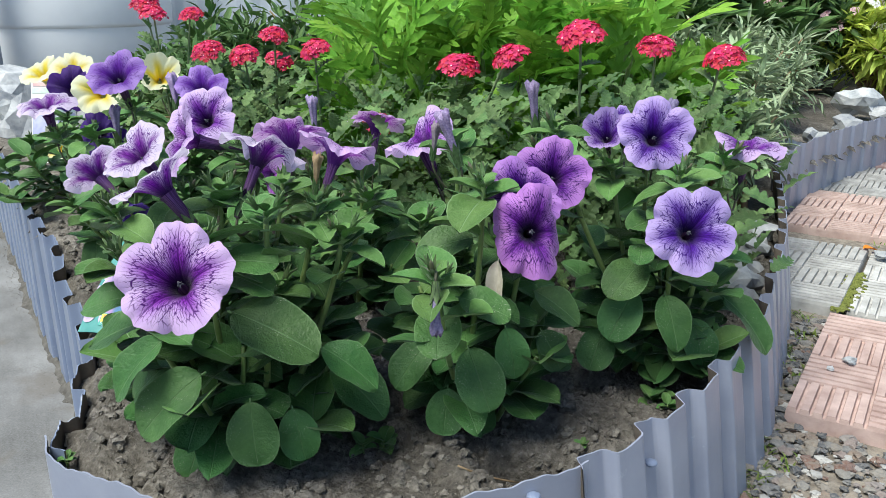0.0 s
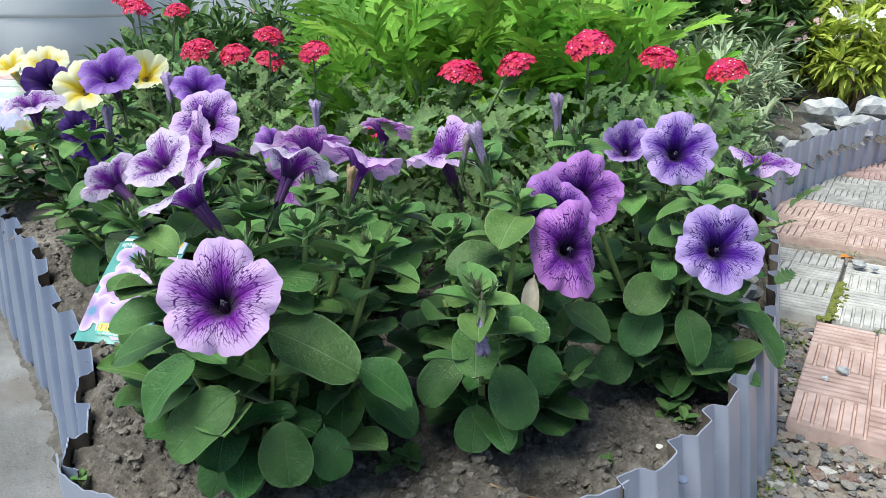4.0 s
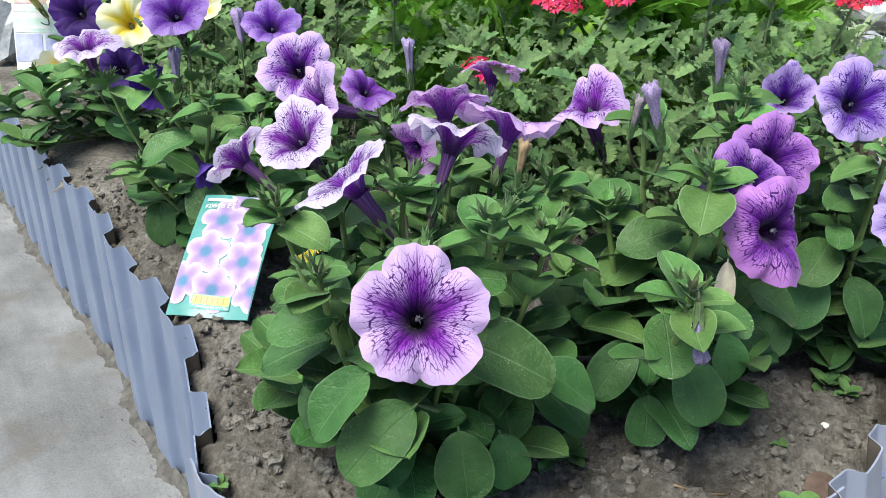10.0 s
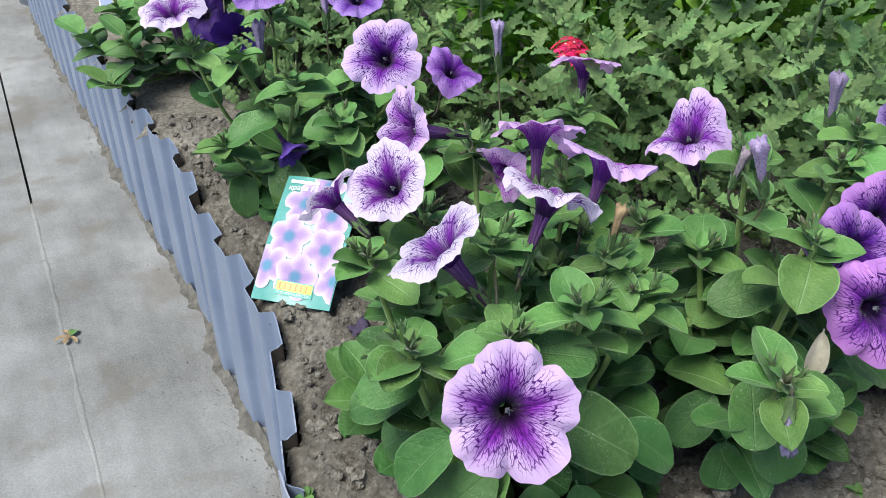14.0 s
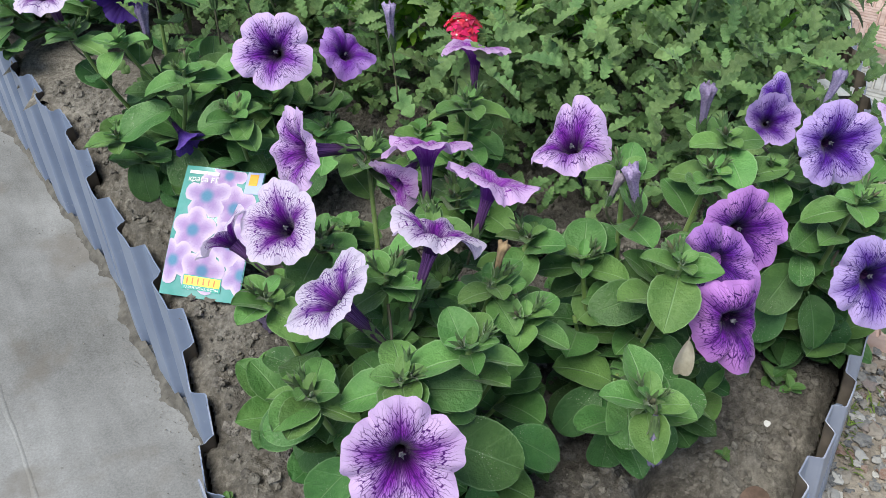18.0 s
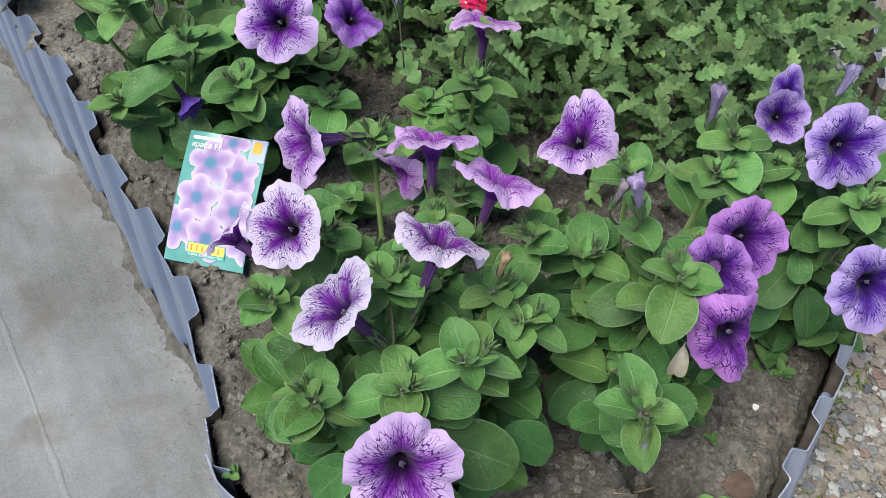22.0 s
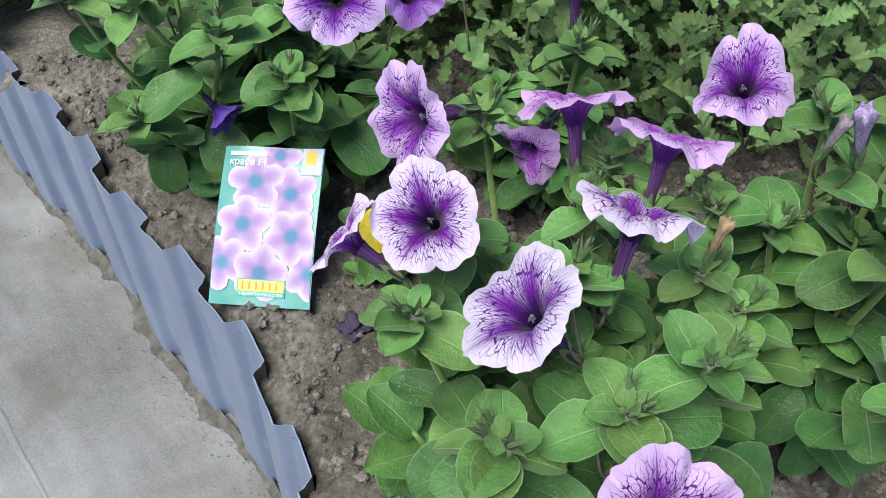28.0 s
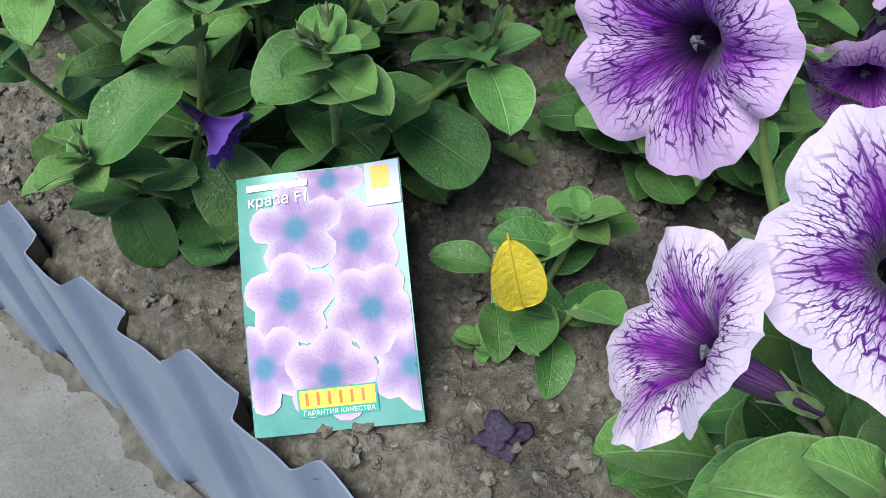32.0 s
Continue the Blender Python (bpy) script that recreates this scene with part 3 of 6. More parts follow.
def lumps(name, spots, shapes, material, smooth=False):
    """Many stones or clods in one mesh. spots: place, size, turn."""
    src = []
    for me in shapes:
        v = np.array([tuple(x.co) for x in me.vertices])
        f = [tuple(p.vertices) for p in me.polygons]
        src.append((v, f))
    verts, faces = [], []
    for i, (p, size, turn) in enumerate(spots):
        v, f = src[i % len(src)]
        c, s = math.cos(turn), math.sin(turn)
        b = len(verts)
        verts += [(p[0] + size * (x * c - y * s), p[1] + size * (x * s + y * c), p[2] + size * z) for x, y, z in v]
        faces += [tuple(k + b for k in q) for q in f]
    return mesh_of(name, verts, faces, material, None, smooth)


# leaf and flower shapes shared by the plants
BIG = [leaf_mesh("leaf", LEAF, 0.66, 0.14, 0.2, seed=1, point=0.5, wave=0.035), leaf_mesh("leaf", LEAF, 0.6, 0.24, 0.3, seed=2, point=0.56, wave=0.04), leaf_mesh("leaf", LEAF, 0.72, 0.12, 0.14, seed=3, point=0.44, wave=0.03), leaf_mesh("leaf", LEAF, 0.54, 0.28, 0.36, seed=4, point=0.44, wave=0.04)]
LOWER = [leaf_mesh("leaf", LEAF_LOW, 0.72, 0.12, 0.2, seed=5, point=0.44, wave=0.03), leaf_mesh("leaf", LEAF_LOW, 0.66, 0.18, 0.3, seed=6, point=0.46, wave=0.04), leaf_mesh("leaf", LEAF_LOW, 0.78, 0.1, 0.16, seed=7, point=0.4, wave=0.03)]
YOUNG = [leaf_mesh("leaf", LEAF_YOUNG, 0.76, 0.26, 0.24, seed=8, point=0.56, rows=9, cols=4), leaf_mesh("leaf", LEAF_YOUNG, 0.82, 0.2, 0.36, seed=9, point=0.52, rows=9, cols=4), leaf_mesh("leaf", LEAF_YOUNG, 0.68, 0.3, 0.16, seed=10, point=0.62, rows=9, cols=4)]
YELLOWED = leaf_mesh("leaf", LEAF_YELLOW, 0.6, 0.2, 0.2, seed=11)
CALYX_BUD = calyx_mesh("calyx", CALYX, 0.3, 0.74)
CALYX_ME, CALYX_OPEN = calyx_mesh("calyx", CALYX, 0.12, 0.62), calyx_mesh("calyx", CALYX, 0.4, 0.5)
FUNNEL, FUNNEL_SLIM, FUNNEL_PALE = funnel_mesh("tube", TUBE), funnel_mesh("tube", TUBE, slim=0.74), funnel_mesh("tube", TUBE_GREEN)
STAMEN_ME = lump_mesh("stamen", STAMEN, 3, 1.2, 1.0, 2)
BUD_ME = tube_mesh("bud", [(0, 0, 0), (0, 0, 0.25), (0.02, 0, 0.6), (0.03, 0, 0.85), (0.03, 0, 1.0)], [0.04, 0.065, 0.08, 0.055, 0.015], CALYX, 6)
BUD_BROWN = tube_mesh("bud", [(0, 0, 0), (0, 0, 0.25), (0.02, 0, 0.6), (0.03, 0, 0.85), (0.03, 0, 1.0)], [0.05, 0.09, 0.11, 0.08, 0.02], STEM_DARK, 6)
COROLLAS = {}


def corolla(material, shape, seed):
    key = (material.name, shape, seed)
    if key not in COROLLAS:
        cone, flop, ruffle, fold = {"open": (0.14, 0.2, 0.06, 0.0), "flat": (0.06, 0.3, 0.06, 0.0), "umbrella": (0.12, 0.26, 0.1, 0.05), "cup": (0.75, 0.0, 0.07, 0.0), "folded": (0.25, 0.2, 0.09, 0.6), "hung": (0.2, 0.25, 0.09, 1.0)}[shape]
        COROLLAS[key] = corolla_mesh("flower", material, cone, flop, ruffle, 0.62, fold, seed, flare=0.14 if shape == "umbrella" else 0.2)
    return COROLLAS[key]


def flower(plant, at, normal, size, material, shape="open", seed=0, spin=0.0, stalk_to=None, tube=None, label=""):
    """A trumpet flower: its face, tube, calyx and stamens, and the stalk to the stem."""
    at = Vector(at) + Vector(normal).normalized() * (size * (0.0 if shape == "umbrella" else 0.11))
    m = facing(at, normal, size * 0.51, spin)
    f = piece("flower", corolla(material, shape, seed), plant, m, label)
    ctr = m @ Matrix.Translation((0, 0, -0.05))
    piece("tube", tube or (FUNNEL_SLIM if shape == "umbrella" else FUNNEL), f, ctr)
    back = m @ Matrix.Translation((0, 0, -1.62))
    piece("calyx", CALYX_ME, f, back)
    piece("stamen", STAMEN_ME, f, m @ Matrix.Translation((0.02, 0.01, -0.35)) @ Matrix.Scale(0.042, 4))
    if stalk_to is not None:
        a = back.translation
        n = Vector(normal).normalized()
        piece("flower_stalk", tube_mesh("flower_stalk", bend(a, a - n * 0.015 - UP * 0.012, stalk_to, 6), [0.0011] * 7, STEM_DARK, 5), plant)
    return f


def shoot(plant, a, tip, rng, leaves=8, big=0.056, small=0.034, start=0.15, buds=3, cluster=True, radius=0.0026):
    """A leafy stem from a to tip, with paired leaves that get smaller upwards and a tuft of young leaves and buds on top."""
    a, tip = Vector(a), Vector(tip)
    mid = a.lerp(tip, 0.45)
    mid.x, mid.y = a.x + (tip.x - a.x) * 0.75, a.y + (tip.y - a.y) * 0.75
    pts = bend(a, mid, tip, 9)
    piece("stem", tube_mesh("stem", pts, [radius * (1.15 - 0.45 * i / 9) for i in range(10)], STEM, 7), plant)
    turn = rng.uniform(0, 6.28)
    for k in range(leaves):
        t = start + (0.94 - start) * k / max(leaves - 1, 1)
        i = min(int(t * 9), 8)
        p = pts[i].lerp(pts[i + 1], t * 9 - i)
        turn += 2.4 + rng.uniform(-0.3, 0.3)
        size = (big + (small - big) * t ** 1.1) * rng.uniform(0.85, 1.15)
        rise = -0.1 + 0.95 * t + rng.uniform(-0.25, 0.3)
        d = Vector((math.cos(turn), math.sin(turn), rise))
        nrm = Vector((-0.25 * math.cos(turn) + rng.uniform(-0.35, 0.35), -0.25 * math.sin(turn) - 0.12 + rng.uniform(-0.35, 0.35), 1.0))
        bank = LOWER if t < 0.3 else (BIG if t < 0.75 else YOUNG)
        piece("leaf", rng.choice(bank), plant, axes(p, d, nrm, size))
    if cluster:
        tuft(plant, tip, rng, buds)


def tuft(plant, tip, rng, buds=3, size=0.0215, count=8):
    """The growing end of a shoot: crossed pairs of young leaves, smaller and steeper inwards, round a few buds."""
    tip = Vector(tip)
    turn = rng.uniform(0, 6.28)
    for k in range(count):
        pair = k // 2
        turn += math.pi + rng.uniform(-0.2, 0.2) if k % 2 else math.pi / 2
        d = Vector((math.cos(turn), math.sin(turn), -0.05 + 0.42 * pair + rng.uniform(-0.1, 0.15)))
        length = size * (1.75, 1.3, 0.85, 0.6)[min(pair, 3)] * rng.uniform(0.8, 1.15)
        piece("leaf", rng.choice(YOUNG), plant, axes(tip - UP * (0.012 - 0.004 * pair), d, (-0.5 * math.cos(turn) + rng.uniform(-0.3, 0.3), -0.5 * math.sin(turn) + rng.uniform(-0.3, 0.3), 1.0), length))
    for k in range(buds):
        w = rng.uniform(0, 6.28)
        n = (0.6 * math.cos(w), 0.6 * math.sin(w), 1)
        m = facing(tip + Vector((0.006 * math.cos(w), 0.006 * math.sin(w), 0.003)), n, 0.013 * rng.uniform(0.7, 1.2))
        b = piece("bud", BUD_ME if rng.random() < 0.72 else BUD_BROWN, plant, m)
        piece("calyx", CALYX_BUD, b, m @ Matrix.Scale(1.25, 4))


def leaf(plant, at, along, size, normal=(0, -0.3, 1), bank=None, which=0):
    """One blade set by its middle."""
    d = Vector(along).normalized()
    bank = bank or BIG
    return piece("leaf", bank[which % len(bank)], plant, axes(Vector(at) - d * size * 0.5, d, normal, size))


def bush_out(plant, base, rng, count, rx, ry, zlo, zhi, leaves=8, big=0.058, small=0.03, shift=(0, 0), buds=1):
    """Further leafy side stems that fill the plant out between its tall ones."""
    for k in range(count):
        w = k * 2.39996 + rng.uniform(-0.3, 0.3)
        r = math.sqrt((k + 0.5) / count)
        tip = Vector((base.x + shift[0] + rx * r * math.cos(w), base.y + shift[1] + ry * r * math.sin(w), zhi + (zlo - zhi) * r ** 1.5 + rng.uniform(-0.015, 0.015)))
        shoot(plant, base + Vector((rng.uniform(-0.02, 0.02), rng.uniform(-0.02, 0.02), 0)), tip, rng, leaves, big, small if r < 0.6 else small * 1.25, 0.3, buds, r < 0.6, 0.0022)


def crumpled_mesh(name, material, seed=0):
    """A spent trumpet that has closed and withered along its folds, 1 long."""
    rng = random.Random(seed)
    verts, faces = [], []
    prof = [(0.045, 0), (0.05, 0.2), (0.058, 0.42), (0.07, 0.62), (0.088, 0.8), (0.12, 0.95), (0.075, 1.0)]
    ph, na = rng.uniform(0, 6), 20
    for i, (r, z) in enumerate(prof):
        for k in range(na):
            w = 2 * math.pi * k / na
            q = r * (1 + 0.32 * math.cos(5 * w + ph + 0.5 * i) * z + 0.1 * math.cos(9 * w + ph))
            verts.append((q * math.cos(w) + 0.05 * z * z, q * math.sin(w), z + (0.05 * math.sin(3 * w + ph) + 0.05 * math.sin(7 * w + ph)) * z * z))
    for i in range(len(prof) - 1):
        for k in range(na):
            k2 = (k + 1) % na
            faces.append((i * na + k, i * na + k2, (i + 1) * na + k2, (i + 1) * na + k))
    faces.append(tuple((len(prof) - 1) * na + k for k in range(na)))
    return mesh_of(name, verts, faces, material)


SPENT = [crumpled_mesh("spent_flower", PETAL_WILTED, 1), crumpled_mesh("spent_flower", PETAL_WILTED, 2)]
SPENT_DRY = [crumpled_mesh("spent_flower", PETAL_DRY, 3), crumpled_mesh("spent_flower", DRY, 4)]


def spent(plant, at, along, size, me, stalk_to=None):
    """A withered flower whose base is at the given place."""
    m = facing(at, along, size)
    b = piece("spent_flower", me, plant, m)
    piece("calyx", CALYX_ME, b, m @ Matrix.Scale(0.75, 4))
    if stalk_to is not None:
        piece("flower_stalk", tube_mesh("flower_stalk", bend(at, Vector(at) - Vector(along).normalized() * 0.012, stalk_to, 5), [0.001] * 6, STEM_DARK, 5), plant)


def seedling(at, size, rng, label="small young seedling sprouting from the soil", leaves=7):
    a = Vector((*at, soil_height(*at)))
    v = thing("seedling", a, label, "seedling", "seedlings in the soil")
    piece("stem", tube_mesh("stem", [a - UP * 0.003, a + UP * size * 0.4], [0.0012, 0.0008], STEM, 5), v)
    turn = rng.uniform(0, 6)
    for k in range(leaves):
        turn += 2.2
        d = Vector((math.cos(turn), math.sin(turn), 0.25 + 0.12 * k))
        piece("leaf", rng.choice(YOUNG), v, axes(a + UP * size * (0.08 + 0.05 * k), d, UP, size * rng.uniform(0.6, 1.0)))

# ---- setting: ground, concrete, paving, bed ----
EDGE_LEFT = [(-1.43, 2.06), (-1.13, 1.63), (-0.945, 1.376), (-0.7, 1.027), (-0.622, 0.926), (-0.53, 0.8), (-0.477, 0.704), (-0.416, 0.618), (-0.359, 0.532), (-0.32, 0.437), (-0.283, 0.33)]
PATH_Z = -0.155
EDGE_FRONT = [(-0.3, 0.342), (-0.281, 0.315), (-0.235, 0.287), (-0.17, 0.252), (-0.09, 0.232), (0.0, 0.232), (0.06, 0.247), (0.112, 0.276)]
EDGE_RIGHT = [(0.105, 0.271), (0.148, 0.31), (0.209, 0.388), (0.25, 0.45), (0.308, 0.552), (0.358, 0.676), (0.41, 0.803), (0.46, 0.955), (0.545, 1.25)]
EDGE_FAR = [(0.54, 1.235), (0.66, 1.44), (0.972, 1.8), (1.4, 2.15), (2.0, 2.5)]


def along_line(pts, step):
    """Smooth evenly spaced points and outward normals along a line."""
    pts = [Vector((*p, 0)) for p in pts]
    ext = [pts[0] * 2 - pts[1], *pts, pts[-1] * 2 - pts[-2]]
    fine = []
    for i in range(1, len(ext) - 2):
        p0, p1, p2, p3 = ext[i - 1 : i + 3]
        for k in range(40):
            t = k / 40
            fine.append(0.5 * (2 * p1 + (p2 - p0) * t + (2 * p0 - 5 * p1 + 4 * p2 - p3) * t * t + (3 * p1 - p0 - 3 * p2 + p3) * t ** 3))
    fine.append(pts[-1])
    s = np.concatenate([[0], np.cumsum([(b - a).length for a, b in zip(fine, fine[1:])])])
    count = int(s[-1] / step)
    at = np.linspace(0, s[-1], count + 1)
    xy = np.stack([np.interp(at, s, [p[k] for p in fine]) for k in (0, 1)], 1)
    d = np.gradient(xy, axis=0)
    d /= np.linalg.norm(d, axis=1)[:, None]
    return at, xy, np.stack([-d[:, 1], d[:, 0]], 1)


def ease(v):
    v = min(1.0, max(0.0, v))
    return v * v * (3 - 2 * v)


def fold_in(ph):
    """How far a trapezoidal sheet is folded in, from 0 to 1, over one period."""
    return ease(ph / 0.09) - ease((ph - 0.47) / 0.09)


def trapezoid_strip(name, line, top, base, period, depth, phase, parent, seed=0, rough=1.0, lean=0.0, paint=METAL):
    """A strip of trapezoidal roofing sheet on edge, its top roughly cut: a web turning in, the inner flange, a web turning out, the outer flange."""
    at, xy, nrm = along_line(line, 0.0015)
    rng = random.Random(seed)
    cuts = [rng.uniform(-1, 1) for _ in range(400)]
    rows, verts, faces, mats = 9, [], [], []

    for i in range(len(at)):
        s = at[i] / period + phase
        cell, ph = int(s) % 400, s % 1
        prof = -0.5 + fold_in(ph)
        ragged = max(0.0, noise.noise((at[i] * 3.1, 5.0, seed)) + 0.15)
        cut = rough * (0.0035 * cuts[cell] * (1 if ph < 0.5 else 0.4) + 0.003 * ease(ph / 0.1) - 0.006 * ease((ph - 0.1) / 0.4) + 0.003 * ease((ph - 0.5) / 0.5))
        cut += 0.0009 * math.sin(at[i] * 170 + seed) + 0.009 * rough * ragged * (noise.noise((at[i] * 90, 1.0, seed)) + 0.5 * noise.noise((at[i] * 260, 2.0, seed)))
        h = top[0] + (top[1] - top[0]) * at[i] / at[-1] + cut
        for sheet in (0, 1):
            for r in range(rows):
                t = r / (rows - 1)
                off = prof * depth - lean * (1 - t) + sheet * 0.0012 + 0.0016 * noise.noise((at[i] * 9, t * 2.0, seed))
                verts.append((xy[i, 0] + nrm[i, 0] * off, xy[i, 1] + nrm[i, 1] * off, base + (h - base) * t))
    count = len(verts)
    verts += [v for i in range(len(at)) for v in (verts[i * rows * 2 + rows - 1], verts[(i + 1) * rows * 2 - 1])]
    for i in range(len(at) - 1):
        a, b = i * rows * 2, (i + 1) * rows * 2
        for r in range(rows - 1):
            faces.append((a + r, b + r, b + r + 1, a + r + 1))
            mats.append(0)
            faces.append((a + rows + r, a + rows + r + 1, b + rows + r + 1, b + rows + r))
            mats.append(1)
        faces.append((count + i * 2, count + i * 2 + 2, count + i * 2 + 3, count + i * 2 + 1))
        mats.append(0)
    me = mesh_of(name, verts, faces, [paint, RUST])
    me.polygons.foreach_set("material_index", mats)
    return piece(name, me, parent)


def sheet_strip(name, line, side, top, base, period, depth, parent, lean=0.0, tear=0.006, seed=0, swap=1, shape=4, inner=1):
    """A strip of corrugated sheet with a roughly cut top edge and a rusty inner face."""
    at, xy, nrm = along_line(line, 0.002)
    rng = random.Random(seed)
    verts, faces, mats = [], [], []
    rows = 7
    cuts = [rng.uniform(-1, 1) for _ in range(400)]
    for i in range(len(at)):
        s = at[i] / period + seed * 0.37
        ph = s % 1
        g = min(1.0, max(0.0, (0.27 - abs(ph - 0.5)) / 0.12))
        prof = 0.4 - g * g * (3 - 2 * g) if shape == 4 else 0.6 * math.sin(2 * math.pi * ph)
        q = s + 0.72
        cell, q = int(q) % 400, q % 1
        q = q if swap > 0 else 1 - q
        rise = q / 0.7 if q < 0.7 else (1 - q) / 0.3
        rise = 0.5 - 0.5 * math.cos(math.pi * rise)
        low, high = cuts[cell] * 0.3, cuts[(cell + swap) % 400] * 0.3
        saw = (rise - 0.5 + low + (high - low) * max(0.0, (q - 0.7) / 0.3)) * tear + 0.0012 * math.sin(at[i] * 150 + seed) + 0.0006 * math.sin(at[i] * 390)
        h = top[0] + (top[1] - top[0]) * at[i] / at[-1] + saw
        for sheet in (0, 1):
            for r in range(rows):
                t = r / (rows - 1)
                off = side * (prof * depth + lean * (1 - t) - sheet * 0.0014)
                dent = 0.0012 * noise.noise((at[i] * 22, t * 2.0, seed))
                verts.append((xy[i, 0] + nrm[i, 0] * (off + dent), xy[i, 1] + nrm[i, 1] * (off + dent), base + (h - base) * t))
    count = len(verts)
    verts += [v for i in range(len(at)) for v in (verts[i * rows * 2 + rows - 1], verts[(i + 1) * rows * 2 - 1])]
    for i in range(len(at) - 1):
        a, b = i * rows * 2, (i + 1) * rows * 2
        for r in range(rows - 1):
            faces.append((a + r, b + r, b + r + 1, a + r + 1))
            mats.append(0)
            faces.append((a + rows + r, a + rows + r + 1, b + rows + r + 1, b + rows + r))
            mats.append(inner)
        faces.append((count + i * 2, count + i * 2 + 2, count + i * 2 + 3, count + i * 2 + 1))
        mats.append(0)
    me = mesh_of(name, verts, faces, [METAL_PALE, RUST])
    me.polygons.foreach_set("material_index", mats)
    return piece(name, me, parent)


# the webs turn in where the left-hand sheet passes (-0.416, 0.618)
at, xy, nrm = along_line(EDGE_LEFT, 0.0015)
EDGE_PHASE = -at[int(np.argmin((xy[:, 0] + 0.416) ** 2 + (xy[:, 1] - 0.618) ** 2))] / 0.1035 + 40
edging = thing("metal_edging", (0, 0.27, 0), "low blue-grey painted corrugated metal edging round the flower bed", "garden edging", kind="structure")
trapezoid_strip("edging_panel", EDGE_LEFT, (0.082, 0.082), PATH_Z - 0.01, 0.1035, 0.012, EDGE_PHASE, edging, 1)
# front, right and far panels use the lightened paint, which adds to their light
sheet_strip("edging_panel", EDGE_FRONT, -1, (0.085, 0.122), PATH_Z - 0.01, 0.13, 0.003, edging, 0.0, 0.003, 2, -1, 1)
trapezoid_strip("edging_panel", EDGE_RIGHT, (0.122, 0.118), -0.04, 0.062, 0.01, 0.0, edging, 3, 0.7, 0.024, METAL_PALE)
sheet_strip("edging_panel", EDGE_FAR, -1, (0.118, 0.11), -0.03, 0.075, 0.006, edging, 0.004, 0.004, 4, 1, 4, 0)
BOLT = lump_mesh("rivet", METAL, 2, 0.5, 0.05, 2)
for x, y, z in ((0.22, 0.4, 0.098), (0.164, 0.323, 0.092), (0.076, 0.252, 0.11)):
    piece("rivet", BOLT, edging, Matrix.Translation((x, y, z)) @ Matrix.Scale(0.0048, 4))

BED = [*EDGE_LEFT, *EDGE_FRONT[2:], *EDGE_RIGHT[1:], *EDGE_FAR[1:], (2.0, 4.5), (-1.5, 4.5)]


# the soil follows the folds of the left-hand sheet
at, xy, nrm = along_line(EDGE_LEFT, 0.0045)
SOIL_EDGE = [tuple(xy[i] + nrm[i] * (0.012 * (-0.5 + fold_in((at[i] / 0.1035 + EDGE_PHASE) % 1)) + 0.004)) for i in range(len(at))] + BED[len(EDGE_LEFT):]


def inside(poly, x, y):
    hit = np.zeros_like(x, dtype=bool)
    for (x1, y1), (x2, y2) in zip(poly, poly[1:] + poly[:1]):
        cross = ((y1 > y) != (y2 > y)) & (x < (x2 - x1) * (y - y1) / (y2 - y1 + 1e-12) + x1)
        hit ^= cross
    return hit


def soil_height(x, y, coarse=False):
    h = 0.077 + 0.012 * noise.noise((x * 9, y * 9, 0.0))
    if coarse:
        return h + 0.006 * noise.noise((x * 17, y * 17, 3.0))
    h += 0.008 * noise.noise((x * 30, y * 30, 3.0))
    wx, wy = x + 0.004 * noise.noise((x * 120, y * 120, 2.0)), y + 0.004 * noise.noise((x * 120, y * 120, 8.0))
    crumbly = max(0.0, min(1.0, 0.55 + 1.6 * noise.noise((x * 14, y * 14, 4.0))))
    for scale, high in ((58, 0.0115), (140, 0.006)):
        near = noise.voronoi((wx * scale, wy * scale, 0.5))[0][0]
        h += high * crumbly * (math.sqrt(max(0.0, 1 - near * near * 1.3)) - 0.5)
    h += 0.004 * noise.noise((x * 75, y * 75, 7.0)) + 0.004 * noise.noise((x * 190, y * 190, 1.0)) + 0.0022 * noise.noise((x * 400, y * 400, 5.0))
    for cx, cy, r, d in ((0.074, 0.337, 0.03, 0.05), (-0.215, 0.318, 0.03, 0.014)):
        q = math.hypot(x - cx, (y - cy) * 1.3) / r * (1 + 0.3 * noise.noise((x * 45, y * 45, 9.0)))
        h -= d * math.exp(-(q ** 3)) * (1 + 0.3 * noise.noise((x * 60, y * 60, 9.0)))
    h -= 0.012 * max(0.0, min(1.0, (x - 0.05) / 0.15)) * max(0.0, min(1.0, (0.6 - y) / 0.2))
    return h


def well_inside(x, y, gap=0.016):
    """Whether a place lies in the bed and clear of its edging."""
    return all(inside(BED, np.array([x + gap * math.cos(w), x + gap * math.cos(w + 3.14)]), np.array([y + gap * math.sin(w), y + gap * math.sin(w + 3.14)])).all() for w in (0.6, 2.2))


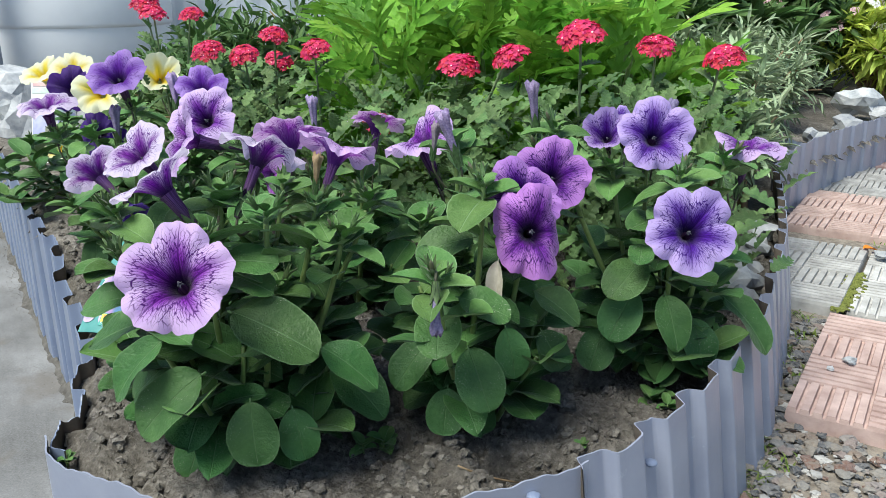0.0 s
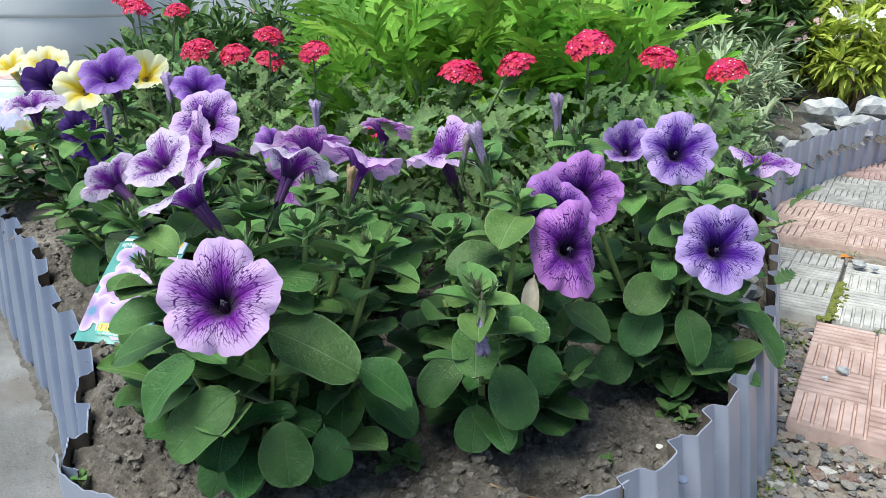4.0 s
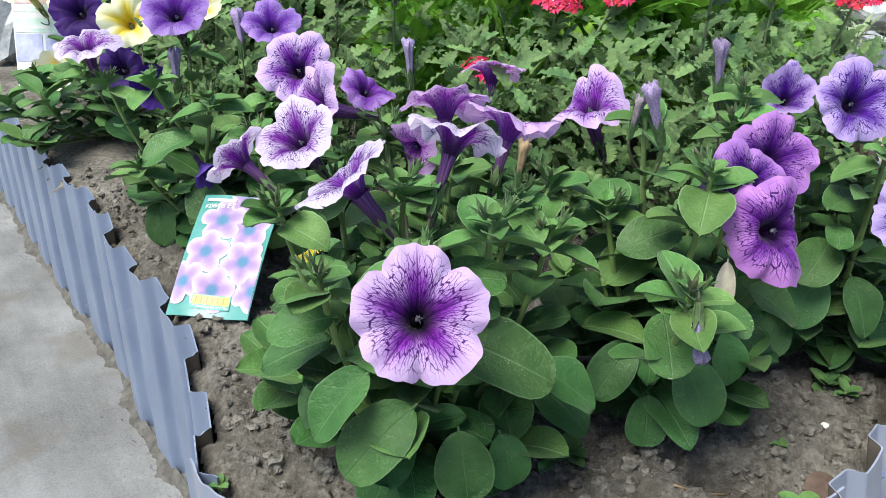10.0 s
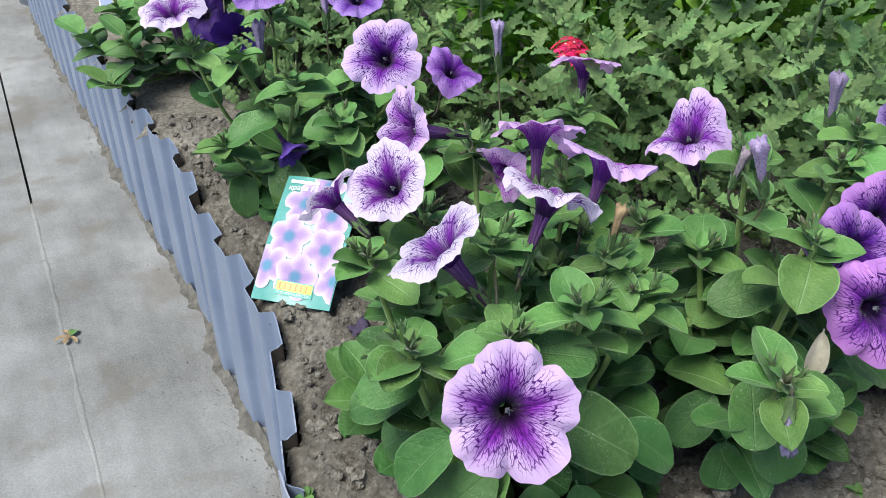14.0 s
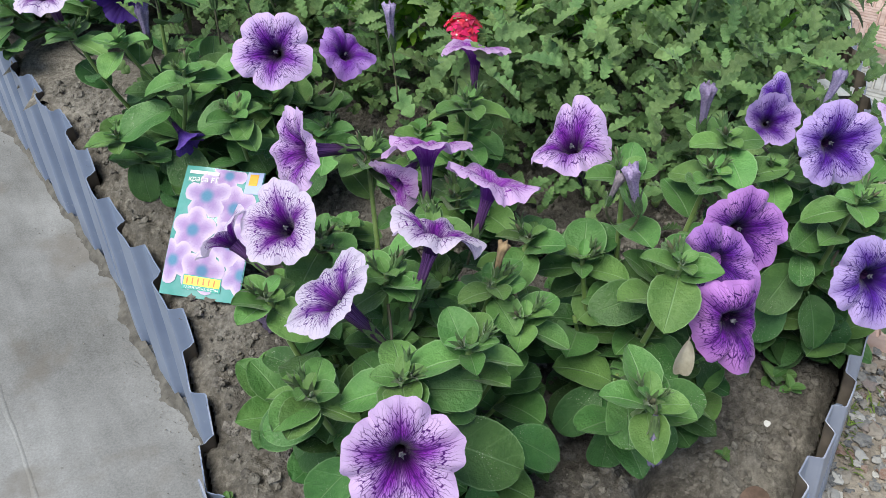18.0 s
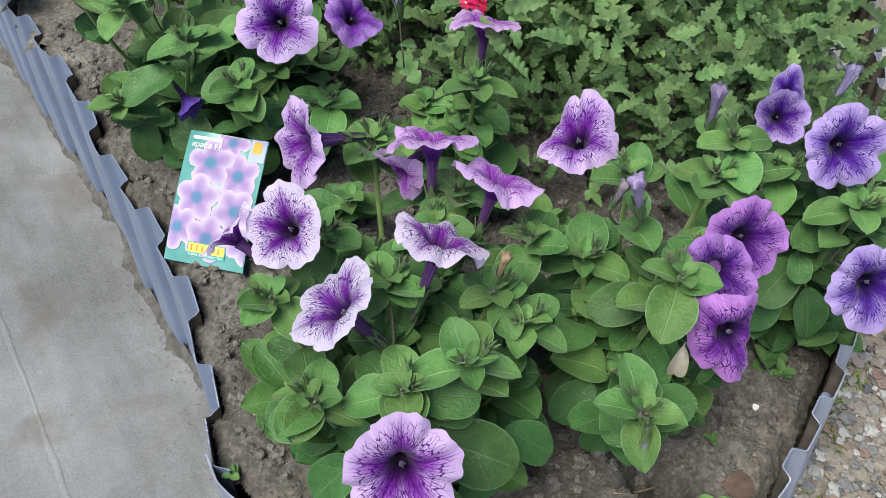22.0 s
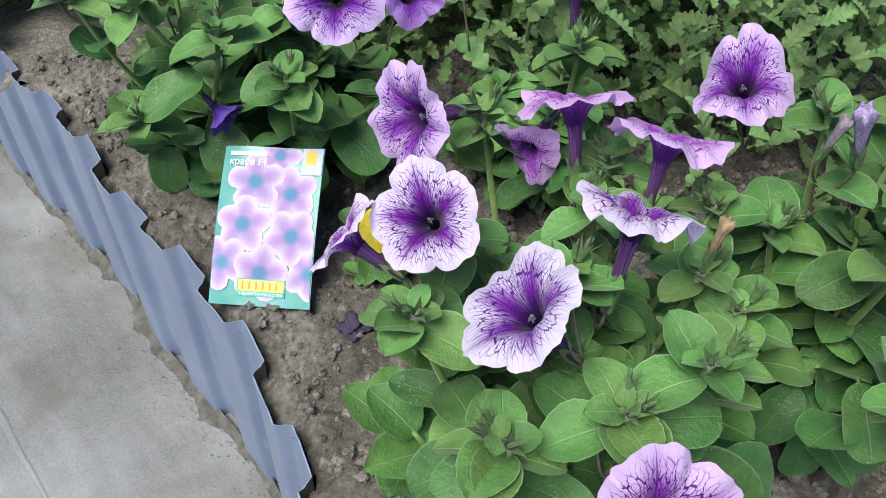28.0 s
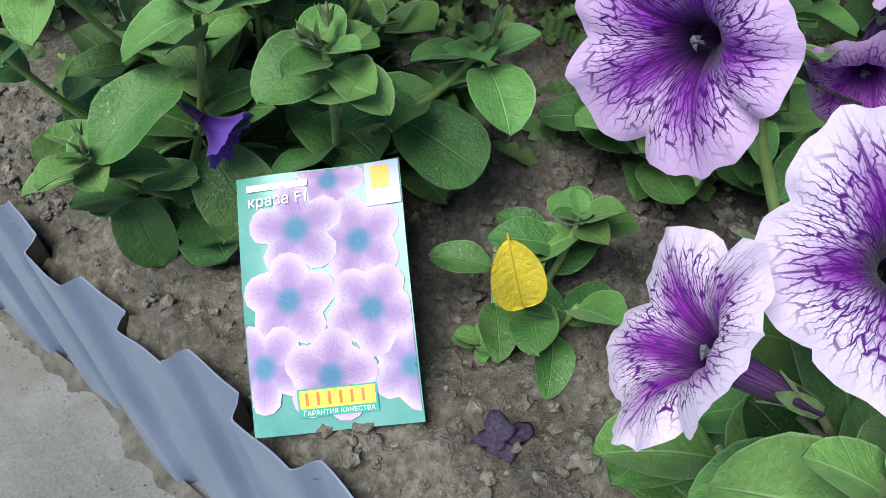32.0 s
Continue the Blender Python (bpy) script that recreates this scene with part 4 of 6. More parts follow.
def soil_grid(name, x0, x1, y0, y1, step, parent, keep_out=None, drop=0.0):
    xs, ys = np.arange(x0, x1 + step / 2, step), np.arange(y0, y1 + step / 2, step)
    gx, gy = np.meshgrid(xs, ys)
    ok = inside(SOIL_EDGE, gx.ravel(), gy.ravel())
    if keep_out:
        a, b, c, d = keep_out
        ok &= ~((gx.ravel() > a) & (gx.ravel() < b) & (gy.ravel() > c) & (gy.ravel() < d))
    ok = ok.reshape(gx.shape)
    grown = ok.copy()
    for dx, dy in ((1, 0), (-1, 0), (0, 1), (0, -1)):
        grown |= np.roll(ok, (dy, dx), (0, 1))
    # sink the soil a little where it meets the edging
    dip, core = np.zeros(gx.shape), ok.copy()
    for _ in range(max(1, int(0.02 / step))):
        dip[grown & ~core] += 0.014 / max(1, int(0.02 / step))
        core = core & np.roll(core, 1, 0) & np.roll(core, -1, 0) & np.roll(core, 1, 1) & np.roll(core, -1, 1)
    index = -np.ones(gx.shape, dtype=int)
    verts = []
    for j, i in zip(*np.nonzero(grown)):
        index[j, i] = len(verts)
        verts.append((gx[j, i], gy[j, i], soil_height(gx[j, i], gy[j, i], step > 0.01) - drop - dip[j, i]))
    faces = []
    for j in range(len(ys) - 1):
        for i in range(len(xs) - 1):
            q = (index[j, i], index[j, i + 1], index[j + 1, i + 1], index[j + 1, i])
            if min(q) >= 0:
                faces.append(q)
    return mesh_of(name, verts, faces, SOIL)


soil = tagged(new("soil", soil_grid("soil", -0.62, 0.5, 0.217, 0.95, 0.0027, None)), "dry grey-brown crumbly garden soil in the bed", "soil", kind="structure")
soil_back = tagged(new("soil_back", soil_grid("soil_back", -1.6, 2.0, 0.22, 4.5, 0.03, None, (-0.59, 0.47, 0.0, 0.92), 0.004)), "grey-brown garden soil behind the flowers", "soil", kind="structure")

# one sheet of ground: the bed and paving lie a step above the path
step_line = [(-150.0, 210.0), (-1.35, 2.06), (-0.38, 0.7), (-0.22, 0.36), (0.03, 0.27), (0.06, -300.0)]
verts = [(-300, 300, PATH_Z - 0.03), (-300, -300, PATH_Z - 0.03)]
verts += [(x, y, PATH_Z - 0.03) for x, y in step_line[::-1]] + [(x, y, -0.03) for x, y in step_line] + [(300, -300, -0.03), (300, 300, -0.03)]
faces = [tuple(range(8)), (*range(8, 14), 14, 15)[::-1]] + [(7 - k, 6 - k, 9 + k, 8 + k) for k in range(5)]
ground = mesh_of("ground", verts, faces, GRIT, None, False)
tagged(new("ground", ground), "gritty earth ground round the bed", "ground", kind="structure")

# concrete path beside the bed, two slabs with an open joint
path = thing("concrete_path", (-0.9, 0.6, 0), "worn grey concrete path with stains and an open joint", "path", kind="structure")


def slab(name, x0, x1, y0, y1, z, parent, material, m, step=0.02, rough=0.0012, seed=0):
    xs, ys = np.linspace(x0, x1, max(2, int((x1 - x0) / step))), np.linspace(y0, y1, max(2, int((y1 - y0) / step)))
    verts, faces = [], []
    for j, y in enumerate(ys):
        for i, x in enumerate(xs):
            rim = min(i, j, len(xs) - 1 - i, len(ys) - 1 - j) == 0
            w = rough * 3 * noise.noise((x * 11, y * 11, seed)) + rough * noise.noise((x * 60, y * 60, seed))
            verts.append((x, y, z + w - (0.001 if rim else 0)))
    nx, ny = len(xs), len(ys)
    for j in range(ny - 1):
        for i in range(nx - 1):
            a = j * nx + i
            faces.append((a, a + 1, a + nx + 1, a + nx))
    ring = [i for i in range(nx)] + [j * nx + nx - 1 for j in range(1, ny)] + [(ny - 1) * nx + i for i in range(nx - 2, -1, -1)] + [j * nx for j in range(ny - 2, 0, -1)]
    c = len(verts)
    verts += [verts[k] for k in ring]
    b = len(verts)
    verts += [(verts[k][0], verts[k][1], z - 0.06) for k in ring]
    for k in range(len(ring)):
        k2 = (k + 1) % len(ring)
        faces.append((c + k2, c + k, b + k, b + k2))
    return piece(name, mesh_of(name, verts, faces, material), parent, m)


turn_path = pose(-0.606, 0.583, PATH_Z, 0, 0, 33.1)
slab("slab", 0.002, 0.19, -1.6, 3.5, 0.0, path, CONCRETE, turn_path, 0.02, 0.0016, 1)
slab("slab", -1.9, -0.002, -1.6, 1.3, -0.002, path, CONCRETE, turn_path, 0.03, 0.0016, 2)
slab("slab", -1.9, -0.002, 1.304, 3.5, 0.0, path, CONCRETE, turn_path, 0.03, 0.0016, 3)
# the near stretch of the joint is filled with grout and dirt
verts, faces = [], []
for k in range(221):
    y = -1.6 + k * 0.01
    wide = 0.0022 + 0.0016 * noise.noise((y * 9, 3.0, 1.0))
    for x, z in ((-wide - 0.003, -0.004), (-wide * 0.5, -0.0004), (wide * 0.5, 0.0004), (wide + 0.003, -0.004)):
        verts.append((x + 0.0015 * noise.noise((y * 30, x * 50, 2.0)), y, z + 0.001 * noise.noise((y * 40, x * 90, 6.0))))
for k in range(220):
    for q in range(3):
        a = k * 4 + q
        faces.append((a, a + 1, a + 5, a + 4))
piece("grout", mesh_of("grout", verts, faces, CONCRETE), path, turn_path)

# dirt washed up along the foot of the edging
at, xy, nrm = along_line(EDGE_LEFT, 0.003)
verts, faces = [], []
for i in range(len(at)):
    for k in range(18):
        o = 0.002 + k * 0.003
        wide = 0.5 + 0.5 * noise.noise((at[i] * 9, 0.0, 4.0)) + 0.4 * noise.noise((at[i] * 31, 0.0, 7.0))
        z = PATH_Z + 0.0098 - 0.0013 * k / max(wide, 0.3) + 0.0015 * noise.noise((at[i] * 40, k * 0.13, 2.0)) + 0.0022 * noise.noise((at[i] * 150, k * 0.45, 5.0))
        verts.append((xy[i, 0] - nrm[i, 0] * o, xy[i, 1] - nrm[i, 1] * o, z))
for i in range(len(at) - 1):
    for k in range(17):
        a = i * 18 + k
        faces.append((a, a + 1, a + 19, a + 18))
rng = random.Random(9)
crumbs = [lump_mesh("crumb", CLOD, k + 90, 0.7, 0.5) for k in range(5)]
spots = []
for _ in range(1300):
    i = rng.randrange(len(at))
    o = 0.008 + 0.028 * abs(rng.gauss(0, 1)) * (0.8 + noise.noise((at[i] * 9, 0.0, 4.0)))
    size = rng.uniform(0.0003, 0.0009)
    spots.append(((xy[i, 0] - nrm[i, 0] * o, xy[i, 1] - nrm[i, 1] * o, PATH_Z + 0.0015 + size * 0.3), size, rng.uniform(0, 6)))
tagged(new("crumbs", lumps("crumbs", spots, crumbs, CLOD)), "soil crumbs strewn on the concrete by the edging", "soil crumbs", kind="stuff")
tagged(new("dirt_strip", mesh_of("dirt_strip", verts, faces, DIRT)), "dirt gathered along the foot of the edging", "dirt", kind="structure")

# ribbed paving tiles
paving = thing("paving", (0.6, 0.8, 0), "old pink and grey ribbed paving tiles laid in gravel", "paving", kind="structure")


def tile_mesh(name, material, size=0.3, cells=4, ribs=6, thick=0.035):
    """A square tile whose cells carry ribs in turn along and across."""
    verts, faces = [], []

    def box(x0, x1, y0, y1, z0, z1, e=0.0012):
        b = len(verts)
        verts.extend([(x0, y0, z0), (x1, y0, z0), (x1, y1, z0), (x0, y1, z0), (x0 + e, y0 + e, z1), (x1 - e, y0 + e, z1), (x1 - e, y1 - e, z1), (x0 + e, y1 - e, z1)])
        faces.extend([tuple(b + k for k in q) for q in ((0, 1, 5, 4), (1, 2, 6, 5), (2, 3, 7, 6), (3, 0, 4, 7), (4, 5, 6, 7))])

    box(0, size, 0, size, -thick, 0.0)
    c = size / cells
    for i in range(cells):
        for j in range(cells):
            for k in range(ribs):
                a, b = k * c / ribs + 0.0011, (k + 1) * c / ribs - 0.0011
                if (i + j) % 2:
                    box(i * c + 0.001, (i + 1) * c - 0.001, j * c + a, j * c + b, -0.001, 0.0045)
                else:
                    box(i * c + a, i * c + b, j * c + 0.001, (j + 1) * c - 0.001, -0.001, 0.0045)
    return mesh_of(name, verts, faces, material, None, False)


PINK_TILE, GREY_TILE = tile_mesh("tile", TILE_PINK), tile_mesh("tile", TILE_GREY)
rng = random.Random(5)
lay = Matrix.Translation((0.349, 0.572, -0.001)) @ Matrix.Rotation(math.atan2(-0.489, 0.871), 4, "Z")
for row, (u, v0, me) in enumerate(((0.0, 0.0, PINK_TILE), (0.335, -0.294, GREY_TILE), (0.73, -0.15, PINK_TILE), (1.04, -0.14, GREY_TILE), (1.35, -0.16, PINK_TILE), (1.66, -0.1, GREY_TILE), (1.97, -0.05, PINK_TILE))):
    for k in range(5):
        m = lay @ Matrix.Translation((v0 + 0.308 * k + rng.uniform(-0.004, 0.004), u + rng.uniform(-0.004, 0.004), rng.uniform(-0.003, 0.003))) @ Matrix.Rotation(radians(rng.uniform(-0.7, 0.7)), 4, "Z")
        piece("tile", me, paving, m)

piece("tile", GREY_TILE, paving, Matrix.Translation((0.215, 0.307, 0.0)) @ Matrix.Rotation(math.atan2(0.4, 0.915), 4, "Z") @ Matrix.Translation((0, -0.3, 0)))

verts, faces = [], []
for j in range(73):
    for i in range(61):
        x, y = 0.02 + i * 0.027, -0.4 + j * 0.04
        verts.append((x, y, -0.014 + 0.005 * noise.noise((x * 12, y * 12, 6.0))))
for j in range(72):
    for i in range(60):
        a = j * 61 + i
        faces.append((a, a + 1, a + 62, a + 61))
tagged(new("gravel_bed", mesh_of("gravel_bed", verts, faces, GRIT)), "gritty bed of sand and fine gravel under the paving", "gravel bed", kind="structure")

# gravel between edging and tiles
PEBBLES = [lump_mesh("pebble", GRAVEL, k, 0.5 + 0.05 * (k % 4), 0.5, 2) for k in range(12)]
rng = random.Random(11)
spots = []
while len(spots) < 12000:
    y = rng.uniform(-0.25, 1.9)
    x = rng.uniform(-0.35, 0.95)
    if inside(BED, np.array([x]), np.array([y]))[0]:
        continue
    if x < 0.03:
        continue
    size = 0.0014 + 0.0062 * rng.random() ** 2.3
    q = lay.inverted() @ Vector((x, y, 0))
    if q.x > -0.002 - 0.15 * (q.y > 0.3) and -0.005 < q.y < 2.3:
        continue
    spots.append(((x, y, -0.013 + size * 0.3 + rng.uniform(0, 0.003)), size, rng.uniform(0, 6.28)))
tagged(new("gravel", lumps("gravel", spots, PEBBLES, GRAVEL)), "loose grey gravel between edging and paving", "gravel", kind="stuff")

# clods and crumbs on the soil
rng = random.Random(12)
CLODS = [lump_mesh("clod", CLOD, k + 20, 0.8, 0.5, 2) for k in range(8)]
spots = []
while len(spots) < 9000:
    x, y = rng.uniform(-0.6, 0.4), rng.uniform(0.235, 0.95)
    if not well_inside(x, y):
        continue
    size = 0.0008 + 0.0045 * rng.random() ** 5
    spots.append(((x, y, soil_height(x, y) + size * 0.2), size, rng.uniform(0, 6.28)))
tagged(new("soil_clods", lumps("soil_clods", spots, CLODS, CLOD)), "loose clods and crumbs of grey soil", "soil clods", kind="stuff")
rng = random.Random(14)
BIG_CLODS = [lump_mesh("clod", CLOD, k + 60, 0.7, 0.8, 3) for k in range(6)]
spots = []
while len(spots) < 260:
    x, y = rng.uniform(-0.6, 0.4), rng.uniform(0.235, 0.9)
    if not well_inside(x, y):
        continue
    size = rng.uniform(0.0025, 0.0075)
    spots.append(((x, y, soil_height(x, y) - size * 0.1), size, rng.uniform(0, 6.28)))
heap = thing("soil_lumps", (0, 0.3, 0.08), "larger lumps of dry grey soil", "soil lumps", kind="structure")
for k, (p, size, turn) in enumerate(spots):
    piece("lump", BIG_CLODS[k % 6], heap, Matrix.Translation(p) @ Matrix.Rotation(turn, 4, "Z") @ Matrix.Scale(size, 4))

# grass and moss along the foot of the edging and in the joints of the paving
rng = random.Random(15)


def grass_tufts(name, spots, rng, high):
    verts, faces, uvs = [], [], []
    for p, n in spots:
        for _ in range(n):
            w = rng.uniform(0, 6.28)
            a = Vector(p) + Vector((rng.gauss(0, 0.006), rng.gauss(0, 0.006), 0))
            d = Vector((math.cos(w) * 0.7, math.sin(w) * 0.7, 0.8))
            s = Vector((-math.sin(w), math.cos(w), 0)) * 0.0009
            size = high * rng.uniform(0.4, 1.3)
            b = len(verts)
            for t, q in ((0, 1), (0.5, 1), (1, 0.1)):
                c = a + d * size * t - UP * size * 0.45 * t * t
                verts.extend((c - s * q, c + s * q))
                uvs.extend(((0, t), (1, t)))
            faces.extend(((b, b + 1, b + 3, b + 2), (b + 2, b + 3, b + 5, b + 4)))
    return mesh_of(name, verts, faces, GRASS, uvs)


at, xy, nrm = along_line(EDGE_RIGHT, 0.012)
spots = []
for i in range(len(at)):
    if noise.noise((at[i] * 14, 3.0, 0.0)) > -0.05:
        o = rng.uniform(0.008, 0.05)
        spots.append(((xy[i, 0] - nrm[i, 0] * o, xy[i, 1] - nrm[i, 1] * o, -0.012), rng.randint(5, 16)))
for k in range(60):
    u = 0.315 if k % 2 else 0.69
    p = lay @ Vector((rng.uniform(0, 1.2) ** 1.2, u + rng.uniform(-0.008, 0.012), -0.004))
    spots.append((p, rng.randint(2, 10)))
tagged(new("grass", grass_tufts("grass", spots, rng, 0.014)), "short sparse grass in the gravel and paving joints", "grass", kind="stuff")
moss_spots = []
while len(moss_spots) < 500:
    q = rng.random()
    p = Vector((0.515 + 0.085 * q, 0.85 + 0.155 * q, 0.001))
    moss_spots.append(((p.x + rng.gauss(0, 0.006), p.y + rng.gauss(0, 0.004), p.z), rng.uniform(0.001, 0.004), rng.uniform(0, 6)))
tagged(new("moss", lumps("moss", moss_spots, [lump_mesh("moss", MOSS, k, 0.6, 0.5) for k in range(3)], MOSS)), "olive green moss in the open tile joint", "moss", kind="stuff")

# ---- petunias ----
def petunia(at, label):
    return thing("petunia_plant", (*at, 0.078), label, "petunia", "petunias in the bed")


rng = random.Random(101)
A = petunia((-0.15, 0.37), "bushy petunia with large lilac flowers veined dark purple")
BASE_A = Vector((-0.15, 0.37, 0.078))
for tip, n in (((-0.196, 0.298, 0.25), 7), ((-0.14, 0.3, 0.262), 7), ((-0.1, 0.308, 0.28), 8), ((-0.06, 0.36, 0.25), 8), ((-0.151, 0.371, 0.278), 8), ((-0.228, 0.365, 0.265), 8), ((-0.17, 0.52, 0.27), 8), ((-0.1, 0.47, 0.265), 8), ((-0.05, 0.43, 0.26), 8), ((-0.12, 0.43, 0.27), 8), ((-0.2, 0.43, 0.26), 8)):
    shoot(A, BASE_A + Vector((rng.uniform(-0.02, 0.02), rng.uniform(-0.02, 0.02), 0)), tip, rng, n)
bush_out(A, BASE_A, rng, 19, 0.105, 0.105, 0.13, 0.245, 9, 0.058, 0.032, (0.0, 0.025))
seed_shoot = (-0.081, 0.371, 0.27)
shoot(A, BASE_A, seed_shoot, rng, 8)
spent(A, (-0.081, 0.371, 0.276), (0.1, -0.1, 1), 0.03, SPENT_DRY[1])
flower(A, (-0.14, 0.25, 0.252), (0.06, -0.77, 0.62), 0.07, PETAL_LILAC, "open", 1, 0.3, (-0.145, 0.31, 0.225))
flower(A, (-0.18, 0.334, 0.292), (-0.6, 0.02, 0.8), 0.063, PETAL_PALE, "open", 2, 0.1, (-0.15, 0.36, 0.262))
flower(A, (-0.218, 0.393, 0.299), (-0.34, -0.51, 0.79), 0.057, PETAL_PALE, "open", 3, 0.9, (-0.19, 0.42, 0.26))
flower(A, (-0.257, 0.399, 0.284), (-0.76, 0.33, 0.58), 0.047, PETAL_PALE, "open", 4, 0.5, (-0.222, 0.4, 0.24))
flower(A, (-0.215, 0.484, 0.295), (-0.8, -0.48, 0.28), 0.066, PETAL_LILAC, "open", 5, 0.2, (-0.18, 0.5, 0.27))
flower(A, (-0.124, 0.485, 0.302), (0.0, 0.5, 0.87), 0.068, PETAL_PINK, "umbrella", 6, 0.3, (-0.12, 0.48, 0.23))
flower(A, (-0.118, 0.378, 0.31), (0.3, 0.42, 0.85), 0.066, PETAL_PALE, "umbrella", 7, 0.3, (-0.13, 0.39, 0.25))
flower(A, (-0.077, 0.451, 0.296), (0.28, 0.4, 0.87), 0.066, PETAL_PINK, "umbrella", 8, 0.6, (-0.09, 0.45, 0.23))
flower(A, (-0.148, 0.49, 0.262), (-0.5, -0.5, -0.2), 0.05, PETAL_PINK, "folded", 9, 0.3, (-0.12, 0.5, 0.27))
flower(A, (-0.016, 0.5, 0.293), (-0.35, -0.2, 0.9), 0.07, PETAL_LILAC, "folded", 10, 0.5, (0.0, 0.5, 0.25))
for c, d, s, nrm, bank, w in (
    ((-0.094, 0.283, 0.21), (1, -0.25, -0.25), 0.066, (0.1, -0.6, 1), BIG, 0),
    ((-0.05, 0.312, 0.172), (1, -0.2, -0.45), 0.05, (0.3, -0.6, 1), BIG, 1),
    ((-0.114, 0.286, 0.13), (0.15, -0.5, -1), 0.047, (0, -1, 0.6), LOWER, 2),
    ((-0.086, 0.3, 0.122), (0.3, -0.4, -1), 0.04, (0.2, -1, 0.6), LOWER, 0),
    ((-0.163, 0.27, 0.163), (-0.8, -0.5, -0.5), 0.058, (-0.2, -0.8, 0.8), LOWER, 1),
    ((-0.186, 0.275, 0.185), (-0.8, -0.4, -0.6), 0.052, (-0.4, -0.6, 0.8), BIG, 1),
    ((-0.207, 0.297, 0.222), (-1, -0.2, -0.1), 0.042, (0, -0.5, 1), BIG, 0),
    ((-0.165, 0.31, 0.1), (-0.4, -0.6, -0.9), 0.045, (-0.2, -1, 0.5), LOWER, 0),
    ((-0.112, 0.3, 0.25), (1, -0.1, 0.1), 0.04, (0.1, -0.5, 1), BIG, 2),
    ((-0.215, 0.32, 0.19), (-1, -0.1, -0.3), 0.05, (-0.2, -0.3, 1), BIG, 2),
    ((-0.2, 0.335, 0.15), (-1, -0.2, -0.6), 0.055, (-0.4, -0.4, 1), LOWER, 0),
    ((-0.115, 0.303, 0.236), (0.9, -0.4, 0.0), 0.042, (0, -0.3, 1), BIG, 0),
    ((-0.05, 0.34, 0.14), (0.9, -0.5, -0.4), 0.055, (0.2, -0.5, 1), LOWER, 1),
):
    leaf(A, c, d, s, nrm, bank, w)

rng = random.Random(102)
B = petunia((0.035, 0.42), "petunia with magenta-purple drooping flowers")
BASE_B = Vector((0.035, 0.42, 0.078))
for tip, n in (((0.041, 0.375, 0.285), 7), ((0.016, 0.455, 0.3), 7), ((0.012, 0.3, 0.24), 6), ((0.075, 0.42, 0.26), 7), ((0.085, 0.47, 0.29), 7), ((-0.01, 0.43, 0.24), 6)):
    shoot(B, BASE_B + Vector((rng.uniform(-0.015, 0.015), rng.uniform(-0.015, 0.015), 0)), tip, rng, n)
bush_out(B, BASE_B, rng, 12, 0.08, 0.075, 0.12, 0.235, 9, 0.056, 0.032, (0, 0.015))
spent(B, (0.022, 0.425, 0.286), (-0.35, -0.1, 1), 0.045, SPENT[0], (0.018, 0.44, 0.25))
spent(B, (0.0, 0.428, 0.29), (0.1, -0.2, 1), 0.03, SPENT_DRY[0], (0.015, 0.44, 0.26))
spent(B, (0.012, 0.286, 0.242), (0.0, -0.45, -1), 0.033, SPENT[0], (0.012, 0.3, 0.238))
flower(B, (0.092, 0.412, 0.281), (0.05, -0.75, 0.5), 0.06, PETAL_MAGENTA, "open", 11, 0.2, (0.07, 0.43, 0.25))
flower(B, (0.07, 0.388, 0.272), (-0.1, -0.85, 0.4), 0.06, PETAL_MAGENTA, "folded", 12, 0.8, (0.06, 0.42, 0.25))
flower(B, (0.075, 0.345, 0.258), (0.15, -0.8, 0.35), 0.068, PETAL_MAGENTA, "hung", 13, 0.0, (0.065, 0.4, 0.24))
for c, d, s, nrm, bank, w in (
    ((0.011, 0.322, 0.195), (0.0, -0.9, -0.5), 0.046, (0, -0.7, 1), BIG, 2),
    ((0.039, 0.338, 0.15), (0.4, -0.7, -0.8), 0.05, (0.1, -0.9, 0.7), LOWER, 0),
    ((-0.011, 0.358, 0.153), (-0.7, -0.6, -0.6), 0.046, (-0.2, -0.8, 0.8), LOWER, 1),
    ((0.014, 0.352, 0.114), (-0.1, -0.6, -1), 0.038, (0, -1, 0.6), LOWER, 2),
    ((0.042, 0.32, 0.214), (1, -0.2, -0.2), 0.04, (0, -0.6, 1), BIG, 0),
    ((0.096, 0.376, 0.194), (0.9, -0.5, -0.3), 0.042, (0.2, -0.7, 1), BIG, 1),
    ((0.063, 0.352, 0.164), (0.3, -0.5, -1), 0.04, (0.2, -0.9, 0.5), LOWER, 1),
    ((0.095, 0.389, 0.15), (0.6, -0.5, -0.9), 0.036, (0.4, -0.8, 0.5), LOWER, 2),
    ((0.013, 0.388, 0.236), (-0.9, -0.3, -0.1), 0.048, (0, -0.6, 1), BIG, 0),
    ((0.0, 0.45, 0.24), (-1, -0.2, 0.1), 0.05, (0, -0.4, 1), BIG, 1),
    ((0.03, 0.47, 0.16), (-0.5, 0.4, -0.2), 0.055, (0, -0.3, 1), LOWER, 1),
):
    leaf(B, c, d, s, nrm, bank, w)

